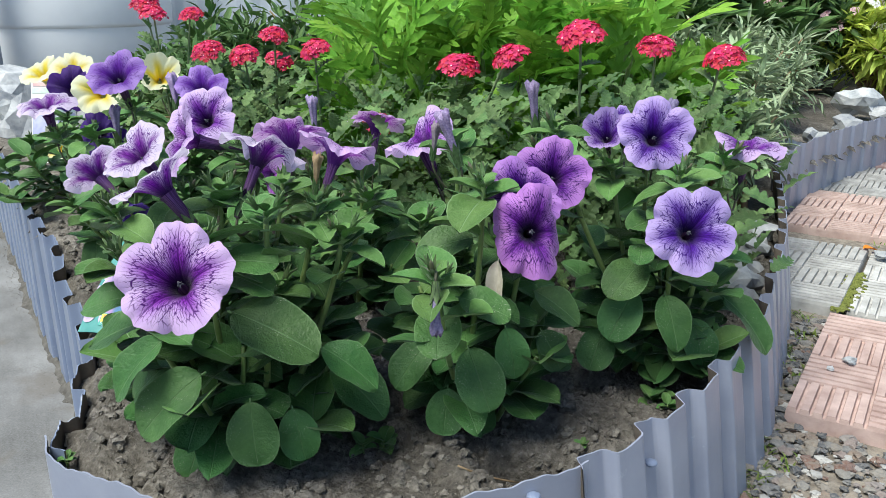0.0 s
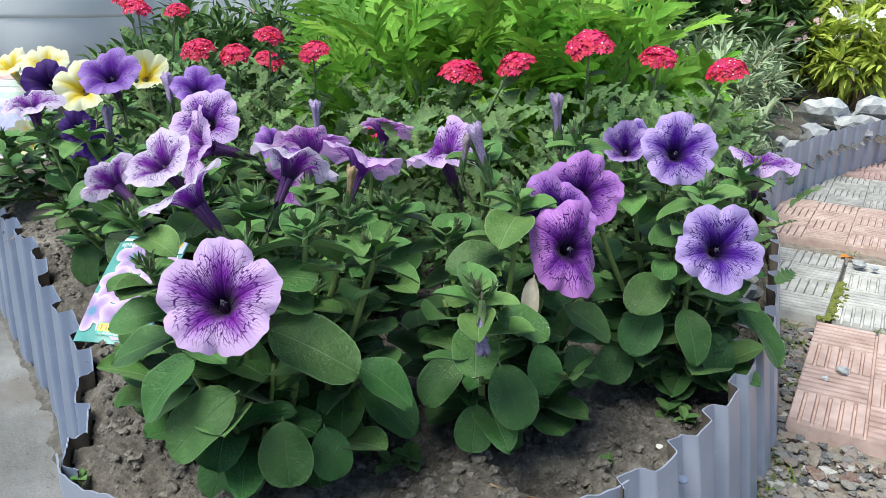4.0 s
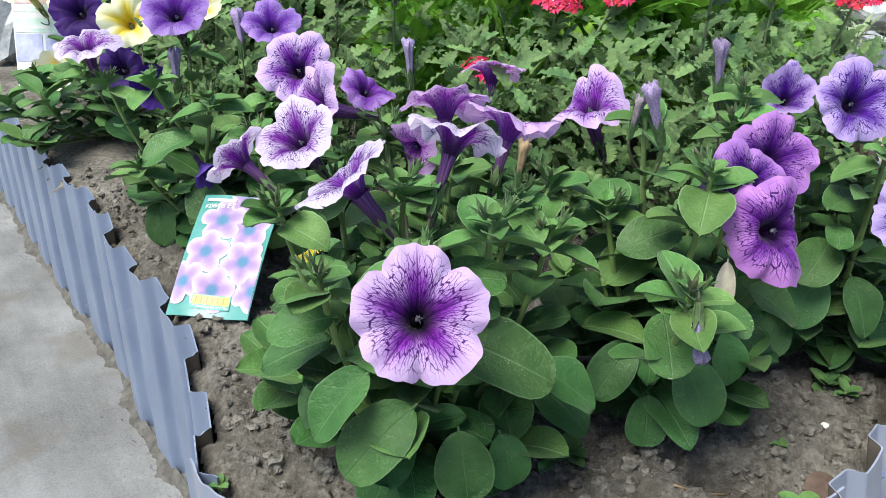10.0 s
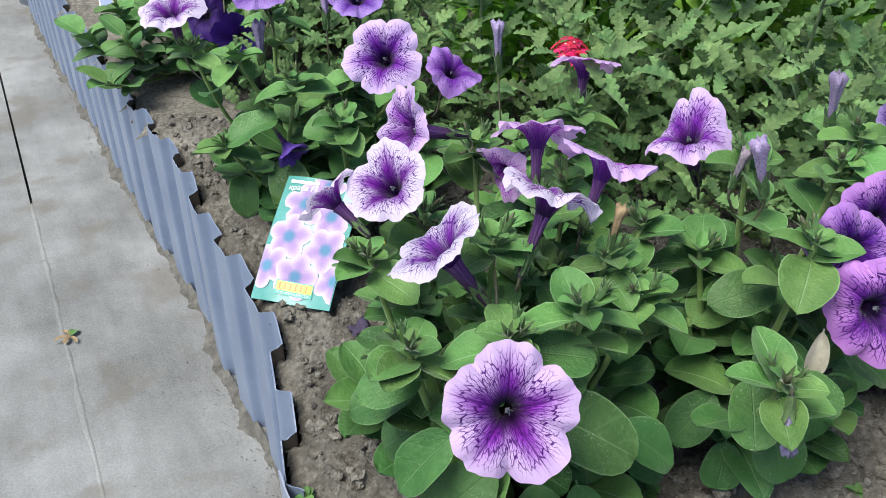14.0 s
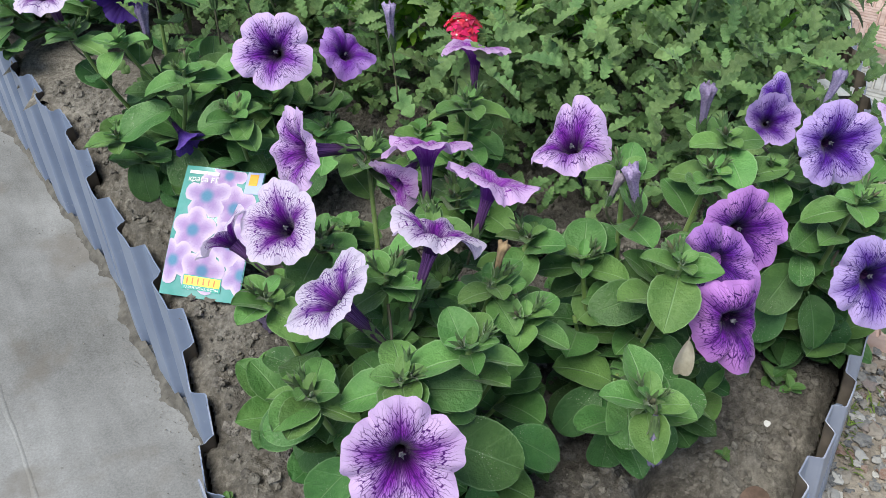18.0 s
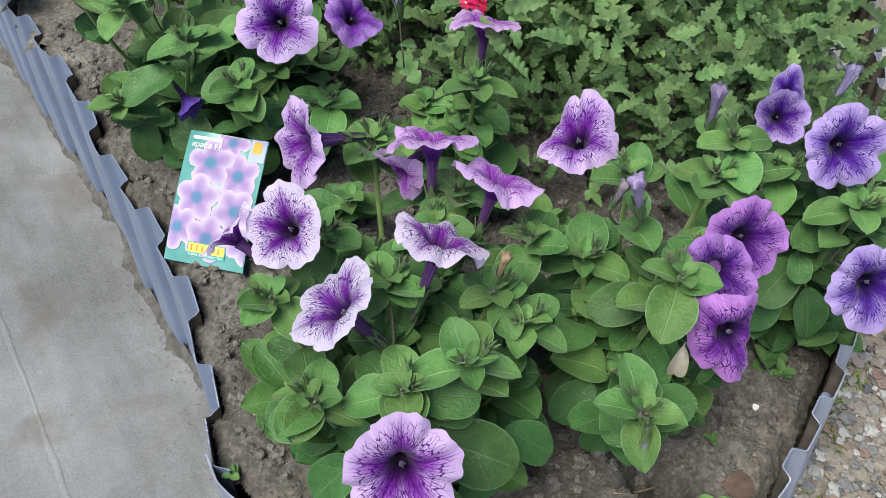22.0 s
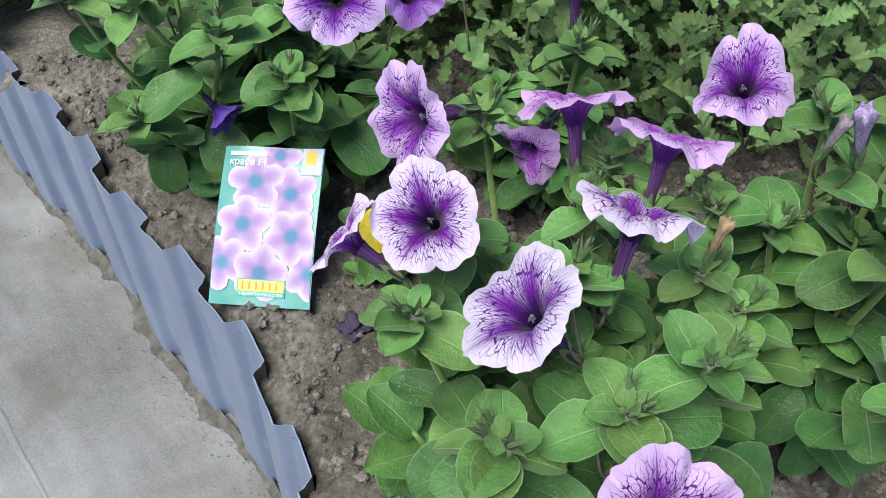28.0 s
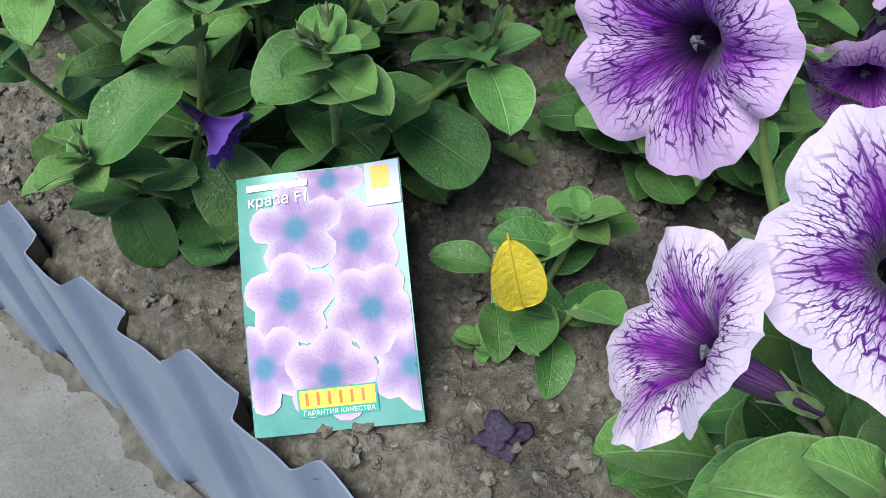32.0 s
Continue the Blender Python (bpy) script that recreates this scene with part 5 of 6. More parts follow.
rng = random.Random(103)
C = petunia((0.2, 0.51), "petunia with blue-violet flowers near the metal edging")
BASE_C = Vector((0.2, 0.51, 0.078))
for tip, n in (((0.1, 0.49, 0.305), 7), ((0.197, 0.46, 0.272), 7), ((0.184, 0.53, 0.274), 7), ((0.25, 0.52, 0.275), 7), ((0.15, 0.5, 0.27), 7), ((0.23, 0.48, 0.23), 6)):
    shoot(C, BASE_C + Vector((rng.uniform(-0.015, 0.015), rng.uniform(-0.015, 0.015), 0)), tip, rng, n)
bush_out(C, BASE_C, rng, 12, 0.075, 0.065, 0.12, 0.235, 9, 0.056, 0.032, (0, 0.005))
spent(C, (0.084, 0.505, 0.295), (-0.1, 0.0, 1), 0.046, SPENT[1], (0.09, 0.5, 0.25))
spent(C, (0.2, 0.56, 0.28), (0.3, 0.1, 1), 0.04, SPENT[0], (0.19, 0.54, 0.25))
flower(C, (0.182, 0.493, 0.298), (-0.02, -0.85, 0.5), 0.064, PETAL_VIOLET, "open", 14, 0.4, (0.18, 0.52, 0.26))
flower(C, (0.197, 0.406, 0.241), (0.0, -0.85, 0.5), 0.067, PETAL_VIOLET, "open", 15, 0.9, (0.2, 0.46, 0.22))
flower(C, (0.277, 0.545, 0.283), (0.1, -0.1, 1.0), 0.064, PETAL_LILAC, "umbrella", 16, 0.4, (0.26, 0.54, 0.24))
flower(C, (0.148, 0.535, 0.29), (-0.2, -0.7, 0.6), 0.042, PETAL_VIOLET, "cup", 17, 0.4, (0.16, 0.53, 0.26))
flower(C, (0.16, 0.56, 0.3), (-0.3, -0.3, 0.9), 0.04, PETAL_VIOLET, "hung", 18, 0.4, (0.165, 0.55, 0.26))
for c, d, s, nrm, bank, w in (
    ((0.161, 0.453, 0.188), (-0.6, -0.6, -0.4), 0.05, (-0.1, -0.8, 1), BIG, 2),
    ((0.158, 0.452, 0.156), (-0.5, -0.6, -0.7), 0.05, (-0.1, -0.9, 0.7), LOWER, 0),
    ((0.2, 0.449, 0.152), (0.2, -0.7, -0.7), 0.05, (0, -0.9, 0.7), BIG, 1),
    ((0.274, 0.484, 0.141), (0.8, -0.6, -0.5), 0.062, (0.4, -0.6, 0.9), BIG, 3),
    ((0.226, 0.455, 0.129), (0.3, -0.6, -0.9), 0.046, (0.1, -0.9, 0.6), LOWER, 1),
    ((0.176, 0.464, 0.234), (-0.6, -0.6, 0.1), 0.042, (0, -0.5, 1), BIG, 0),
    ((0.17, 0.45, 0.21), (-0.2, -0.9, -0.2), 0.03, (0, -0.8, 1), BIG, 2),
    ((0.14, 0.46, 0.12), (-0.4, -0.6, -0.8), 0.042, (-0.2, -0.9, 0.6), LOWER, 2),
):
    leaf(C, c, d, s, nrm, bank, w)

rng = random.Random(104)
D = petunia((-0.36, 0.77), "petunia with violet flowers behind the seed packet")
BASE_D = Vector((-0.36, 0.77, 0.078))
for tip, n in (((-0.42, 0.72, 0.26), 8), ((-0.35, 0.68, 0.25), 8), ((-0.3, 0.72, 0.25), 8), ((-0.48, 0.76, 0.25), 8), ((-0.25, 0.72, 0.24), 8), ((-0.4, 0.8, 0.28), 7), ((-0.3, 0.64, 0.23), 8), ((-0.42, 0.66, 0.19), 7), ((-0.22, 0.66, 0.2), 8)):
    shoot(D, BASE_D + Vector((rng.uniform(-0.06, 0.06), rng.uniform(-0.04, 0.04), 0)), tip, rng, n, 0.06, 0.03)
bush_out(D, BASE_D, rng, 19, 0.125, 0.1, 0.12, 0.23, 7, 0.072, 0.042, (0.03, -0.01))
bush_out(D, Vector((-0.1, 0.66, 0.078)), rng, 7, 0.07, 0.06, 0.12, 0.23, 9)
flower(D, (-0.362, 0.672, 0.183), (0.55, -0.5, -0.45), 0.034, PETAL_BLUE, "cup", 41, 0.2, (-0.385, 0.7, 0.2), None, "deep violet closing flower")
spent(D, (-0.4, 0.745, 0.235), (0.0, -0.05, 1), 0.05, SPENT[1], (-0.4, 0.76, 0.2))
spent(D, (-0.335, 0.77, 0.27), (0.0, 0.05, 1), 0.05, SPENT[0], (-0.335, 0.77, 0.23))
spent(D, (-0.155, 0.72, 0.25), (-0.05, 0.0, 1), 0.05, SPENT[1], (-0.15, 0.71, 0.2))
flower(D, (-0.396, 0.755, 0.318), (0.05, -0.62, 0.78), 0.071, PETAL_SOFT, "open", 19, 0.4, (-0.395, 0.78, 0.26))
flower(D, (-0.501, 0.777, 0.279), (-0.02, -0.25, 0.95), 0.07, PETAL_PALE, "flat", 20, 0.4, (-0.47, 0.78, 0.2))
flower(D, (-0.302, 0.772, 0.303), (0.1, -0.55, 0.83), 0.062, PETAL_SOFT, "open", 21, 0.4, (-0.3, 0.8, 0.25))
flower(D, (-0.258, 0.65, 0.286), (-0.05, -0.8, 0.55), 0.07, PETAL_LILAC, "open", 22, 0.9, (-0.26, 0.69, 0.24))
flower(D, (-0.2, 0.72, 0.25), (0.3, -0.4, 0.8), 0.06, PETAL_SOFT, "folded", 23, 0.4, (-0.22, 0.72, 0.2))
flower(D, (-0.077, 0.667, 0.285), (0.05, 0.4, 0.95), 0.066, PETAL_PINK, "umbrella", 24, 0.4, (-0.085, 0.66, 0.21))
shoot(D, (-0.1, 0.64, 0.08), (-0.085, 0.61, 0.262), rng, 8)
for c, d, s, nrm, bank, w in (
    ((-0.3, 0.69, 0.16), (0.5, -0.8, -0.3), 0.07, (0, -0.5, 1), BIG, 2),
    ((-0.31, 0.65, 0.22), (-0.8, -0.5, 0.0), 0.055, (0, -0.4, 1), BIG, 0),
    ((-0.39, 0.66, 0.21), (-0.8, -0.5, -0.1), 0.058, (0, -0.4, 1), BIG, 1),
    ((-0.417, 0.684, 0.12), (0.1, -0.6, -0.8), 0.05, (0, -0.9, 0.7), LOWER, 1),
    ((-0.36, 0.66, 0.15), (0.3, -0.7, -0.6), 0.06, (0, -0.8, 0.8), LOWER, 0),
    ((-0.25, 0.66, 0.15), (0.6, -0.6, -0.3), 0.06, (0, -0.5, 1), LOWER, 2),
):
    leaf(D, c, d, s, nrm, bank, w)

rng = random.Random(105)
E_ = petunia((-0.64, 1.12), "petunia with pale yellow and dark indigo flowers")
BASE_E = Vector((-0.64, 1.12, 0.078))
bush_out(E_, BASE_E, rng, 18, 0.16, 0.18, 0.12, 0.22, 9, 0.055, 0.035)
for at, nrm, size, m, shape, seed in (((-0.515, 0.949, 0.277), (0.1, -0.8, 0.5), 0.075, PETAL_YELLOW, "open", 25), ((-0.696, 1.224, 0.275), (-0.1, -0.6, 0.7), 0.085, PETAL_YELLOW, "open", 26), ((-0.85, 1.4, 0.255), (-0.2, -0.5, 0.8), 0.085, PETAL_YELLOW, "open", 27), ((-0.43, 0.96, 0.295), (0.3, -0.7, 0.5), 0.06, PETAL_YELLOW, "cup", 28), ((-0.775, 1.3, 0.13), (-0.1, -0.9, 0.3), 0.07, PETAL_YELLOW, "cup", 29), ((-0.66, 1.152, 0.255), (0.0, -0.9, 0.4), 0.08, PETAL_INDIGO, "open", 30), ((-0.56, 1.02, 0.2), (0.0, -0.9, 0.3), 0.075, PETAL_INDIGO, "folded", 31), ((-0.5, 0.98, 0.185), (0.1, -0.9, 0.3), 0.06, PETAL_INDIGO, "cup", 32)):
    flower(E_, at, nrm, size, m, shape, seed, 0.4, (at[0], at[1] + 0.03, at[2] - 0.06), FUNNEL_PALE if m is PETAL_YELLOW else None)

# ---- red verbenas ----
VLEAF = [toothed_mesh("leaf", VERB_LEAF, 4 + k % 3, (0.17, 0.22, 0.19, 0.25)[k], 0.3, k) for k in range(4)]
LUSHLEAF = [lobed_mesh("leaf", LUSH, 4, 0.44, 0.12, 0.35, k + 10, 0.5) for k in range(5)]


def floret_parts(count, rng, radius):
    """A rounded head of five-petalled florets: the petals and their pale eyes."""
    verts, faces, ev, ef = [], [], [], []
    for k in range(count):
        a = k * 2.39996
        q = (k + 0.5) / count
        r = radius * 0.92 * math.sqrt(q)
        c = Vector((r * math.cos(a), r * math.sin(a), radius * 0.22 * (1 - q) - 0.22 * radius * q * q + 0.003 * rng.uniform(-1, 1)))
        nrm = Vector((math.cos(a) * q * 1.1 + rng.uniform(-0.3, 0.3), math.sin(a) * q * 1.1 + rng.uniform(-0.3, 0.3), 1)).normalized()
        m = facing(c, nrm, 0.0088 * rng.uniform(0.8, 1.25), rng.uniform(0, 6.28))
        for p in range(5):
            w = 2 * math.pi * p / 5
            d, s = Vector((math.cos(w), math.sin(w), 0)), Vector((-math.sin(w), math.cos(w), 0))
            b = len(verts)
            for v in (d * 0.06, d * 0.42 - s * 0.32, d * 0.9 - s * 0.42 - UP * 0.12, d * 0.8 - UP * 0.02, d * 0.9 + s * 0.42 - UP * 0.12, d * 0.42 + s * 0.32):
                verts.append(m @ (v + UP * 0.09 * rng.uniform(-1, 1)))
            faces += [(b, b + 1, b + 2, b + 3), (b, b + 3, b + 4, b + 5)]
        if rng.random() < 0.6:
            continue
        b = len(ev)
        for p in range(5):
            w = 2 * math.pi * p / 5
            ev.append(m @ Vector((0.15 * math.cos(w), 0.15 * math.sin(w), 0.1)))
        ef.append(tuple(b + i for i in range(5)))
    return mesh_of("flower_head", verts, faces, RED, None, False), mesh_of("eyes", ev, ef, RED_EYE, None, False)


rng = random.Random(201)
HEADS = [floret_parts(n, rng, r) for n, r in ((58, 0.03), (50, 0.027), (64, 0.032))]


def verbena(at, heads, rng, leaves=140):
    v = thing("verbena_plant", (*at, 0.078), "verbena with clustered red flower heads and cut grey-green leaves", "verbena", "verbenas behind the petunias")
    a = Vector((*at, 0.078))
    for tip in heads:
        tip = Vector(tip)
        pts = bend(a, a.lerp(tip, 0.5) + Vector((rng.uniform(-0.02, 0.02), 0.02, 0)), tip, 8)
        piece("stem", tube_mesh("stem", pts, [0.0022 - 0.0001 * i for i in range(9)], VERB_STEM, 6), v)
        me, eyes = rng.choice(HEADS)
        m = facing(tip, (rng.uniform(-0.3, 0.3), rng.uniform(-0.6, -0.2), 1), 0.84 if at[0] > -0.1 else 0.72, rng.uniform(0, 6))
        h = piece("flower_head", me, v, m)
        piece("eyes", eyes, h, m)
        turn = rng.uniform(0, 6)
        for k in range(14):
            t = 0.15 + 0.72 * k / 13
            i = min(int(t * 8), 7)
            p = pts[i].lerp(pts[i + 1], t * 8 - i)
            turn += 1.6 + rng.uniform(-0.2, 0.2)
            d = Vector((math.cos(turn), math.sin(turn), rng.uniform(0.3, 1.2)))
            piece("leaf", rng.choice(VLEAF), v, axes(p, d, (0, -0.6, 1), (0.048 - 0.022 * t) * rng.uniform(0.8, 1.2)))
    for k in range(leaves):
        w = rng.uniform(0, 6.28)
        p = a + Vector((rng.uniform(-0.1, 0.09), rng.uniform(-0.09, 0.09), rng.uniform(0.0, 0.22)))
        piece("leaf", rng.choice(VLEAF), v, axes(p, (math.cos(w), math.sin(w), rng.uniform(0.3, 1.6)), (rng.uniform(-0.5, 0.5), rng.uniform(-1.1, 0.2), 1), rng.uniform(0.018, 0.042)))
    return v


rng = random.Random(202)
for at, heads in (((-0.03, 0.84), ((0.003, 0.818, 0.331), (0.065, 0.77, 0.346))), ((0.14, 0.78), ((0.139, 0.715, 0.373),)), ((0.27, 0.84), ((0.237, 0.8, 0.355), (0.302, 0.755, 0.346))),  ((-0.29, 0.98), ((-0.351, 0.94, 0.339), (-0.306, 0.961, 0.332), (-0.268, 1.014, 0.32), (-0.241, 0.888, 0.362))), ((-0.17, 0.88), ((-0.176, 0.832, 0.349),)), ((-0.46, 1.1), ((-0.47, 1.06, 0.385), (-0.42, 1.08, 0.382), (-0.5, 1.1, 0.4)))):
    verbena(at, heads, rng)
for at in ((-0.02, 0.72), (0.1, 0.68), (0.2, 0.7), (0.25, 0.69), (0.27, 0.88), (-0.17, 0.95), (-0.38, 0.92), (0.05, 0.9), (-0.27, 1.1), (-0.4, 1.18)):
    verbena(at, (), rng, 160)

SMALL_HEAD = floret_parts(12, rng, 0.018)
low_v = verbena((-0.09, 0.78), (), rng, 40)
m = facing((-0.086, 0.735, 0.272), (0, -0.3, 1), 1.0)
piece("stem", tube_mesh("stem", bend((-0.09, 0.78, 0.078), (-0.09, 0.76, 0.2), (-0.086, 0.735, 0.27), 6), [0.002] * 7, VERB_STEM, 6), low_v)
piece("eyes", SMALL_HEAD[1], piece("flower_head", SMALL_HEAD[0], low_v, m), m)

# ---- lush cut-leaved plants behind ----
rng = random.Random(203)


def lush_plant(at, rng, leaves, height, spread, label="lush bright green plant with cut leaves"):
    v = thing("leafy_plant", (*at, 0.078), label, "green plant", "green plants behind the verbenas")
    a = Vector((*at, 0.078))
    for k in range(leaves):
        w = rng.uniform(0, 6.28)
        h = height * rng.random() ** 0.7
        r = spread * rng.random() ** 0.5
        p = a + Vector((r * math.cos(w) * 0.7, r * math.sin(w) * 0.7, h))
        d = Vector((math.cos(w), math.sin(w), rng.uniform(0.5, 2.6)))
        piece("leaf", rng.choice(LUSHLEAF), v, axes(p, d, UP + Vector((rng.uniform(-0.6, 0.6), rng.uniform(-0.9, 0.3), 0)), rng.uniform(0.055, 0.11)))
    for k in range(6):
        w = rng.uniform(0, 6.28)
        tip = a + Vector((spread * 0.5 * math.cos(w), spread * 0.5 * math.sin(w), height * 0.95))
        piece("stem", tube_mesh("stem", bend(a, a.lerp(tip, 0.5), tip, 5), [0.003] * 6, STEM, 6), v)
    return v


for at, n, h, s in (((-0.08, 0.98), 150, 0.27, 0.12), ((0.06, 1.0), 170, 0.3, 0.13), ((0.2, 1.0), 150, 0.29, 0.12), ((0.3, 1.05), 120, 0.2, 0.08), ((0.0, 1.2), 170, 0.34, 0.16), ((0.2, 1.22), 150, 0.34, 0.15), ((0.1, 1.45), 140, 0.36, 0.2), ((-0.14, 1.3), 150, 0.32, 0.14)):
    lush_plant(at, rng, n, h, s)
poppy = thing("orange_poppy", (0.26, 1.1, 0.078), "single orange poppy bud on a thin stalk", "poppy")
piece("stem", tube_mesh("stem", bend((0.26, 1.1, 0.078), (0.27, 1.1, 0.25), (0.262, 1.08, 0.395), 6), [0.0016] * 7, STEM, 5), poppy)
piece("flower", corolla_mesh("flower", ORANGE, 1.6, 0, 0.05, 0.2, 0, 5), poppy, facing((0.262, 1.08, 0.405), (0.1, -0.2, 1), 0.016))

# ---- small growth in the soil ----
rng = random.Random(210)
for at, size in (((0.199, 0.525), 0.02), ((-0.035, 0.36), 0.022), ((-0.05, 0.352), 0.016), ((0.108, 0.306), 0.018), ((-0.277, 0.332), 0.01), ((0.189, 0.453), 0.022), ((0.2, 0.44), 0.014), ((-0.004, 0.6), 0.035), ((0.02, 0.56), 0.04), ((-0.257, 0.572), 0.018), ((0.12, 0.37), 0.008)):
    seedling(at, size, rng)
young = petunia((-0.228, 0.585), "small petunia seedling with a yellowed leaf")
BASE_Y = Vector((-0.228, 0.585, 0.08))
bush_out(young, BASE_Y, rng, 4, 0.05, 0.035, 0.1, 0.135, 4, 0.042, 0.03, (0.012, 0.0), 0)
piece("leaf", YELLOWED, young, axes((-0.243, 0.562, 0.164), (0.05, -0.35, -0.9), (-0.2, -1, 0.4), 0.043), "yellowed leaf")
fallen = thing("fallen_flower", (-0.266, 0.514, soil_height(-0.266, 0.514)), "shrivelled dark fallen flower on the soil", "fallen flower")
piece("petals", lump_mesh("petals", WILT_DARK, 9, 0.6, 1.3, 3), fallen, Matrix.Translation((-0.266, 0.514, soil_height(-0.266, 0.514) + 0.003)) @ Matrix.Scale(0.0088, 4))
dead = thing("dry_leaf", (0.138, 0.326, 0.075), "brown dry leaf lying against the edging", "dry leaf")
piece("blade", leaf_mesh("blade", DRY_DARK, 0.8, 0.2, 0.3, seed=31), dead, axes((0.119, 0.328, soil_height(0.125, 0.328) + 0.006), (1, 0.0, 0.25), (-0.3, -0.3, 1), 0.027))
chip = new("white_chip", lump_mesh("white_chip", WHITE_PETAL, 5, 0.3, 0.4))
chip.matrix_basis = Matrix.Translation((0.171, 0.408, soil_height(0.171, 0.408) + 0.002)) @ Matrix.Scale(0.0035, 4)
tagged(chip, "small white chip on the soil", "chip")
twig = thing("twig", (0.045, 0.32, 0.075), "thin dry twig on the soil", "twig")
piece("shaft", tube_mesh("shaft", bend((0.025, 0.313, soil_height(0.025, 0.313) + 0.003), (0.045, 0.318, 0.078), (0.07, 0.332, 0.066), 6), [0.0008] * 7, DRY, 5), twig)
withered = piece("leaf", leaf_mesh("leaf", DRY_PALE, 0.38, 0.7, 0.3, seed=33), B, axes((0.052, 0.355, 0.235), (-0.1, -0.35, -1), (-0.3, -0.9, 0.5), 0.034), "withered pale leaf")
weed = thing("dry_weed", (-0.705, 0.749, PATH_Z), "small withered weed lying on the concrete", "weed")
rng = random.Random(220)
for k in range(7):
    w = rng.uniform(0, 6.28)
    piece("leaf", YOUNG[k % 3] if k == 1 else leaf_mesh("leaf", DRY, 0.3, 0.3, 0.2, seed=70 + k, rows=7, cols=4), weed, axes((-0.705, 0.749, PATH_Z + 0.005), (math.cos(w), math.sin(w), 0.15), UP, rng.uniform(0.012, 0.026)))

# ---- far planting ----
def leaf_cloud(name, material, spots, length, width, rng, up=0.5):
    """Many small folded blades in one mesh."""
    verts, faces, uvs = [], [], []
    for p, d in spots:
        size = length * rng.uniform(0.7, 1.3)
        m = axes(p, d, (rng.uniform(-0.5, 0.5), rng.uniform(-0.5, 0.5), 1.0), size)
        b = len(verts)
        for t, w in ((0, 0.12), (0.35, 1.0), (0.7, 0.75), (1.0, 0.05)):
            for s in (-1, 0, 1):
                verts.append(m @ Vector((s * w * width * 0.5, t, (0.08 * abs(s) * w) - 0.2 * t * t)))
                uvs.append((0.5 + 0.5 * s, t))
        for i in range(3):
            for j in range(2):
                a = b + i * 3 + j
                faces.append((a, a + 1, a + 4, a + 3))
    return mesh_of(name, verts, faces, material, uvs)


def shrub(name, at, size, material, count, length, width, seed, label, category, stems=9, floor=0.0):
    """An uneven bush: stems, and leaves clumped along their ends."""
    rng = random.Random(seed)
    v = thing(name, (*at, floor), label, category)
    spots = []
    for k in range(stems):
        w = rng.uniform(0, 6.28)
        r = math.sqrt(rng.random())
        tip = Vector((at[0] + size[0] * r * math.cos(w), at[1] + size[1] * r * math.sin(w), floor + size[2] * rng.uniform(0.5, 1.0) * (1 - 0.3 * r)))
        a = Vector((at[0] + rng.uniform(-0.03, 0.03), at[1] + rng.uniform(-0.03, 0.03), floor))
        pts = bend(a, a.lerp(tip, 0.5) + UP * size[2] * 0.2, tip, 6)
        piece("stem", tube_mesh("stem", pts, [0.006 - 0.0007 * i for i in range(7)], DRY, 5), v)
        for q in range(count // stems):
            t = 0.25 + 0.75 * rng.random() ** 0.6
            i = min(int(t * 6), 5)
            p = pts[i].lerp(pts[i + 1], t * 6 - i)
            g = Vector((rng.gauss(0, 1), rng.gauss(0, 1), rng.gauss(0.3, 0.8))).normalized()
            p = p + g * rng.random() * min(size) * 0.3
            if p.z < floor + 0.005:
                p.z = floor + 0.005
            spots.append((p, g))
    piece("foliage", leaf_cloud("foliage", material, spots, length, width, rng), v)
    return v


for k, (x, y, a, b, h) in enumerate(((-0.42, 1.28, 0.18, 0.16, 0.3), (-0.3, 1.6, 0.3, 0.2, 0.36), (-0.55, 1.5, 0.15, 0.15, 0.3), (-0.6, 1.75, 0.2, 0.2, 0.33))):
    shrub("herb", (x, y), (a, b, h), SHRUB, 2000, 0.034, 0.36, 300 + k, "dense dark green herb with narrow leaves", "herb", 18, 0.075)
for k, (x, y, a, b, h) in enumerate(((0.41, 1.08, 0.07, 0.08, 0.22), (0.45, 1.25, 0.09, 0.1, 0.26), (0.42, 1.42, 0.12, 0.12, 0.3), (0.58, 1.55, 0.1, 0.12, 0.26), (0.68, 1.85, 0.16, 0.16, 0.28))):
    shrub("silver_herb", (x, y), (a, b, h), SILVER, 1900, 0.036, 0.2, 320 + k, "bushy silver-green herb with thin upright leaves", "herb", 26, 0.075)
for k, (x, y, a, b, h) in enumerate(((0.3, 1.9, 0.3, 0.25, 0.45), (0.65, 2.3, 0.35, 0.25, 0.5), (0.95, 2.6, 0.2, 0.25, 0.5), (-0.1, 2.2, 0.35, 0.3, 0.42), (1.5, 3.1, 0.5, 0.35, 0.6), (0.8, 2.9, 0.5, 0.3, 0.6))):
    shrub("bush", (x, y), (a, b, h), SHRUB, 2200, 0.085, 0.3, 340 + k, "dark green garden bush with long leaves", "bush", 18, 0.06)
# these look sunlit through their leaf colour only
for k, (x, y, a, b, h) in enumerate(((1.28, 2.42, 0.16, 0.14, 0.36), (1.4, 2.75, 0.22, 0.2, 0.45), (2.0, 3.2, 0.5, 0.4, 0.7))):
    shrub("bright_bush", (x, y), (a, b, h), SHRUB_LIT, 1100, 0.06, 0.25, 360 + k, "yellow-green grassy bush with sunlight painted into its leaves", "bush", 18, 0.06)


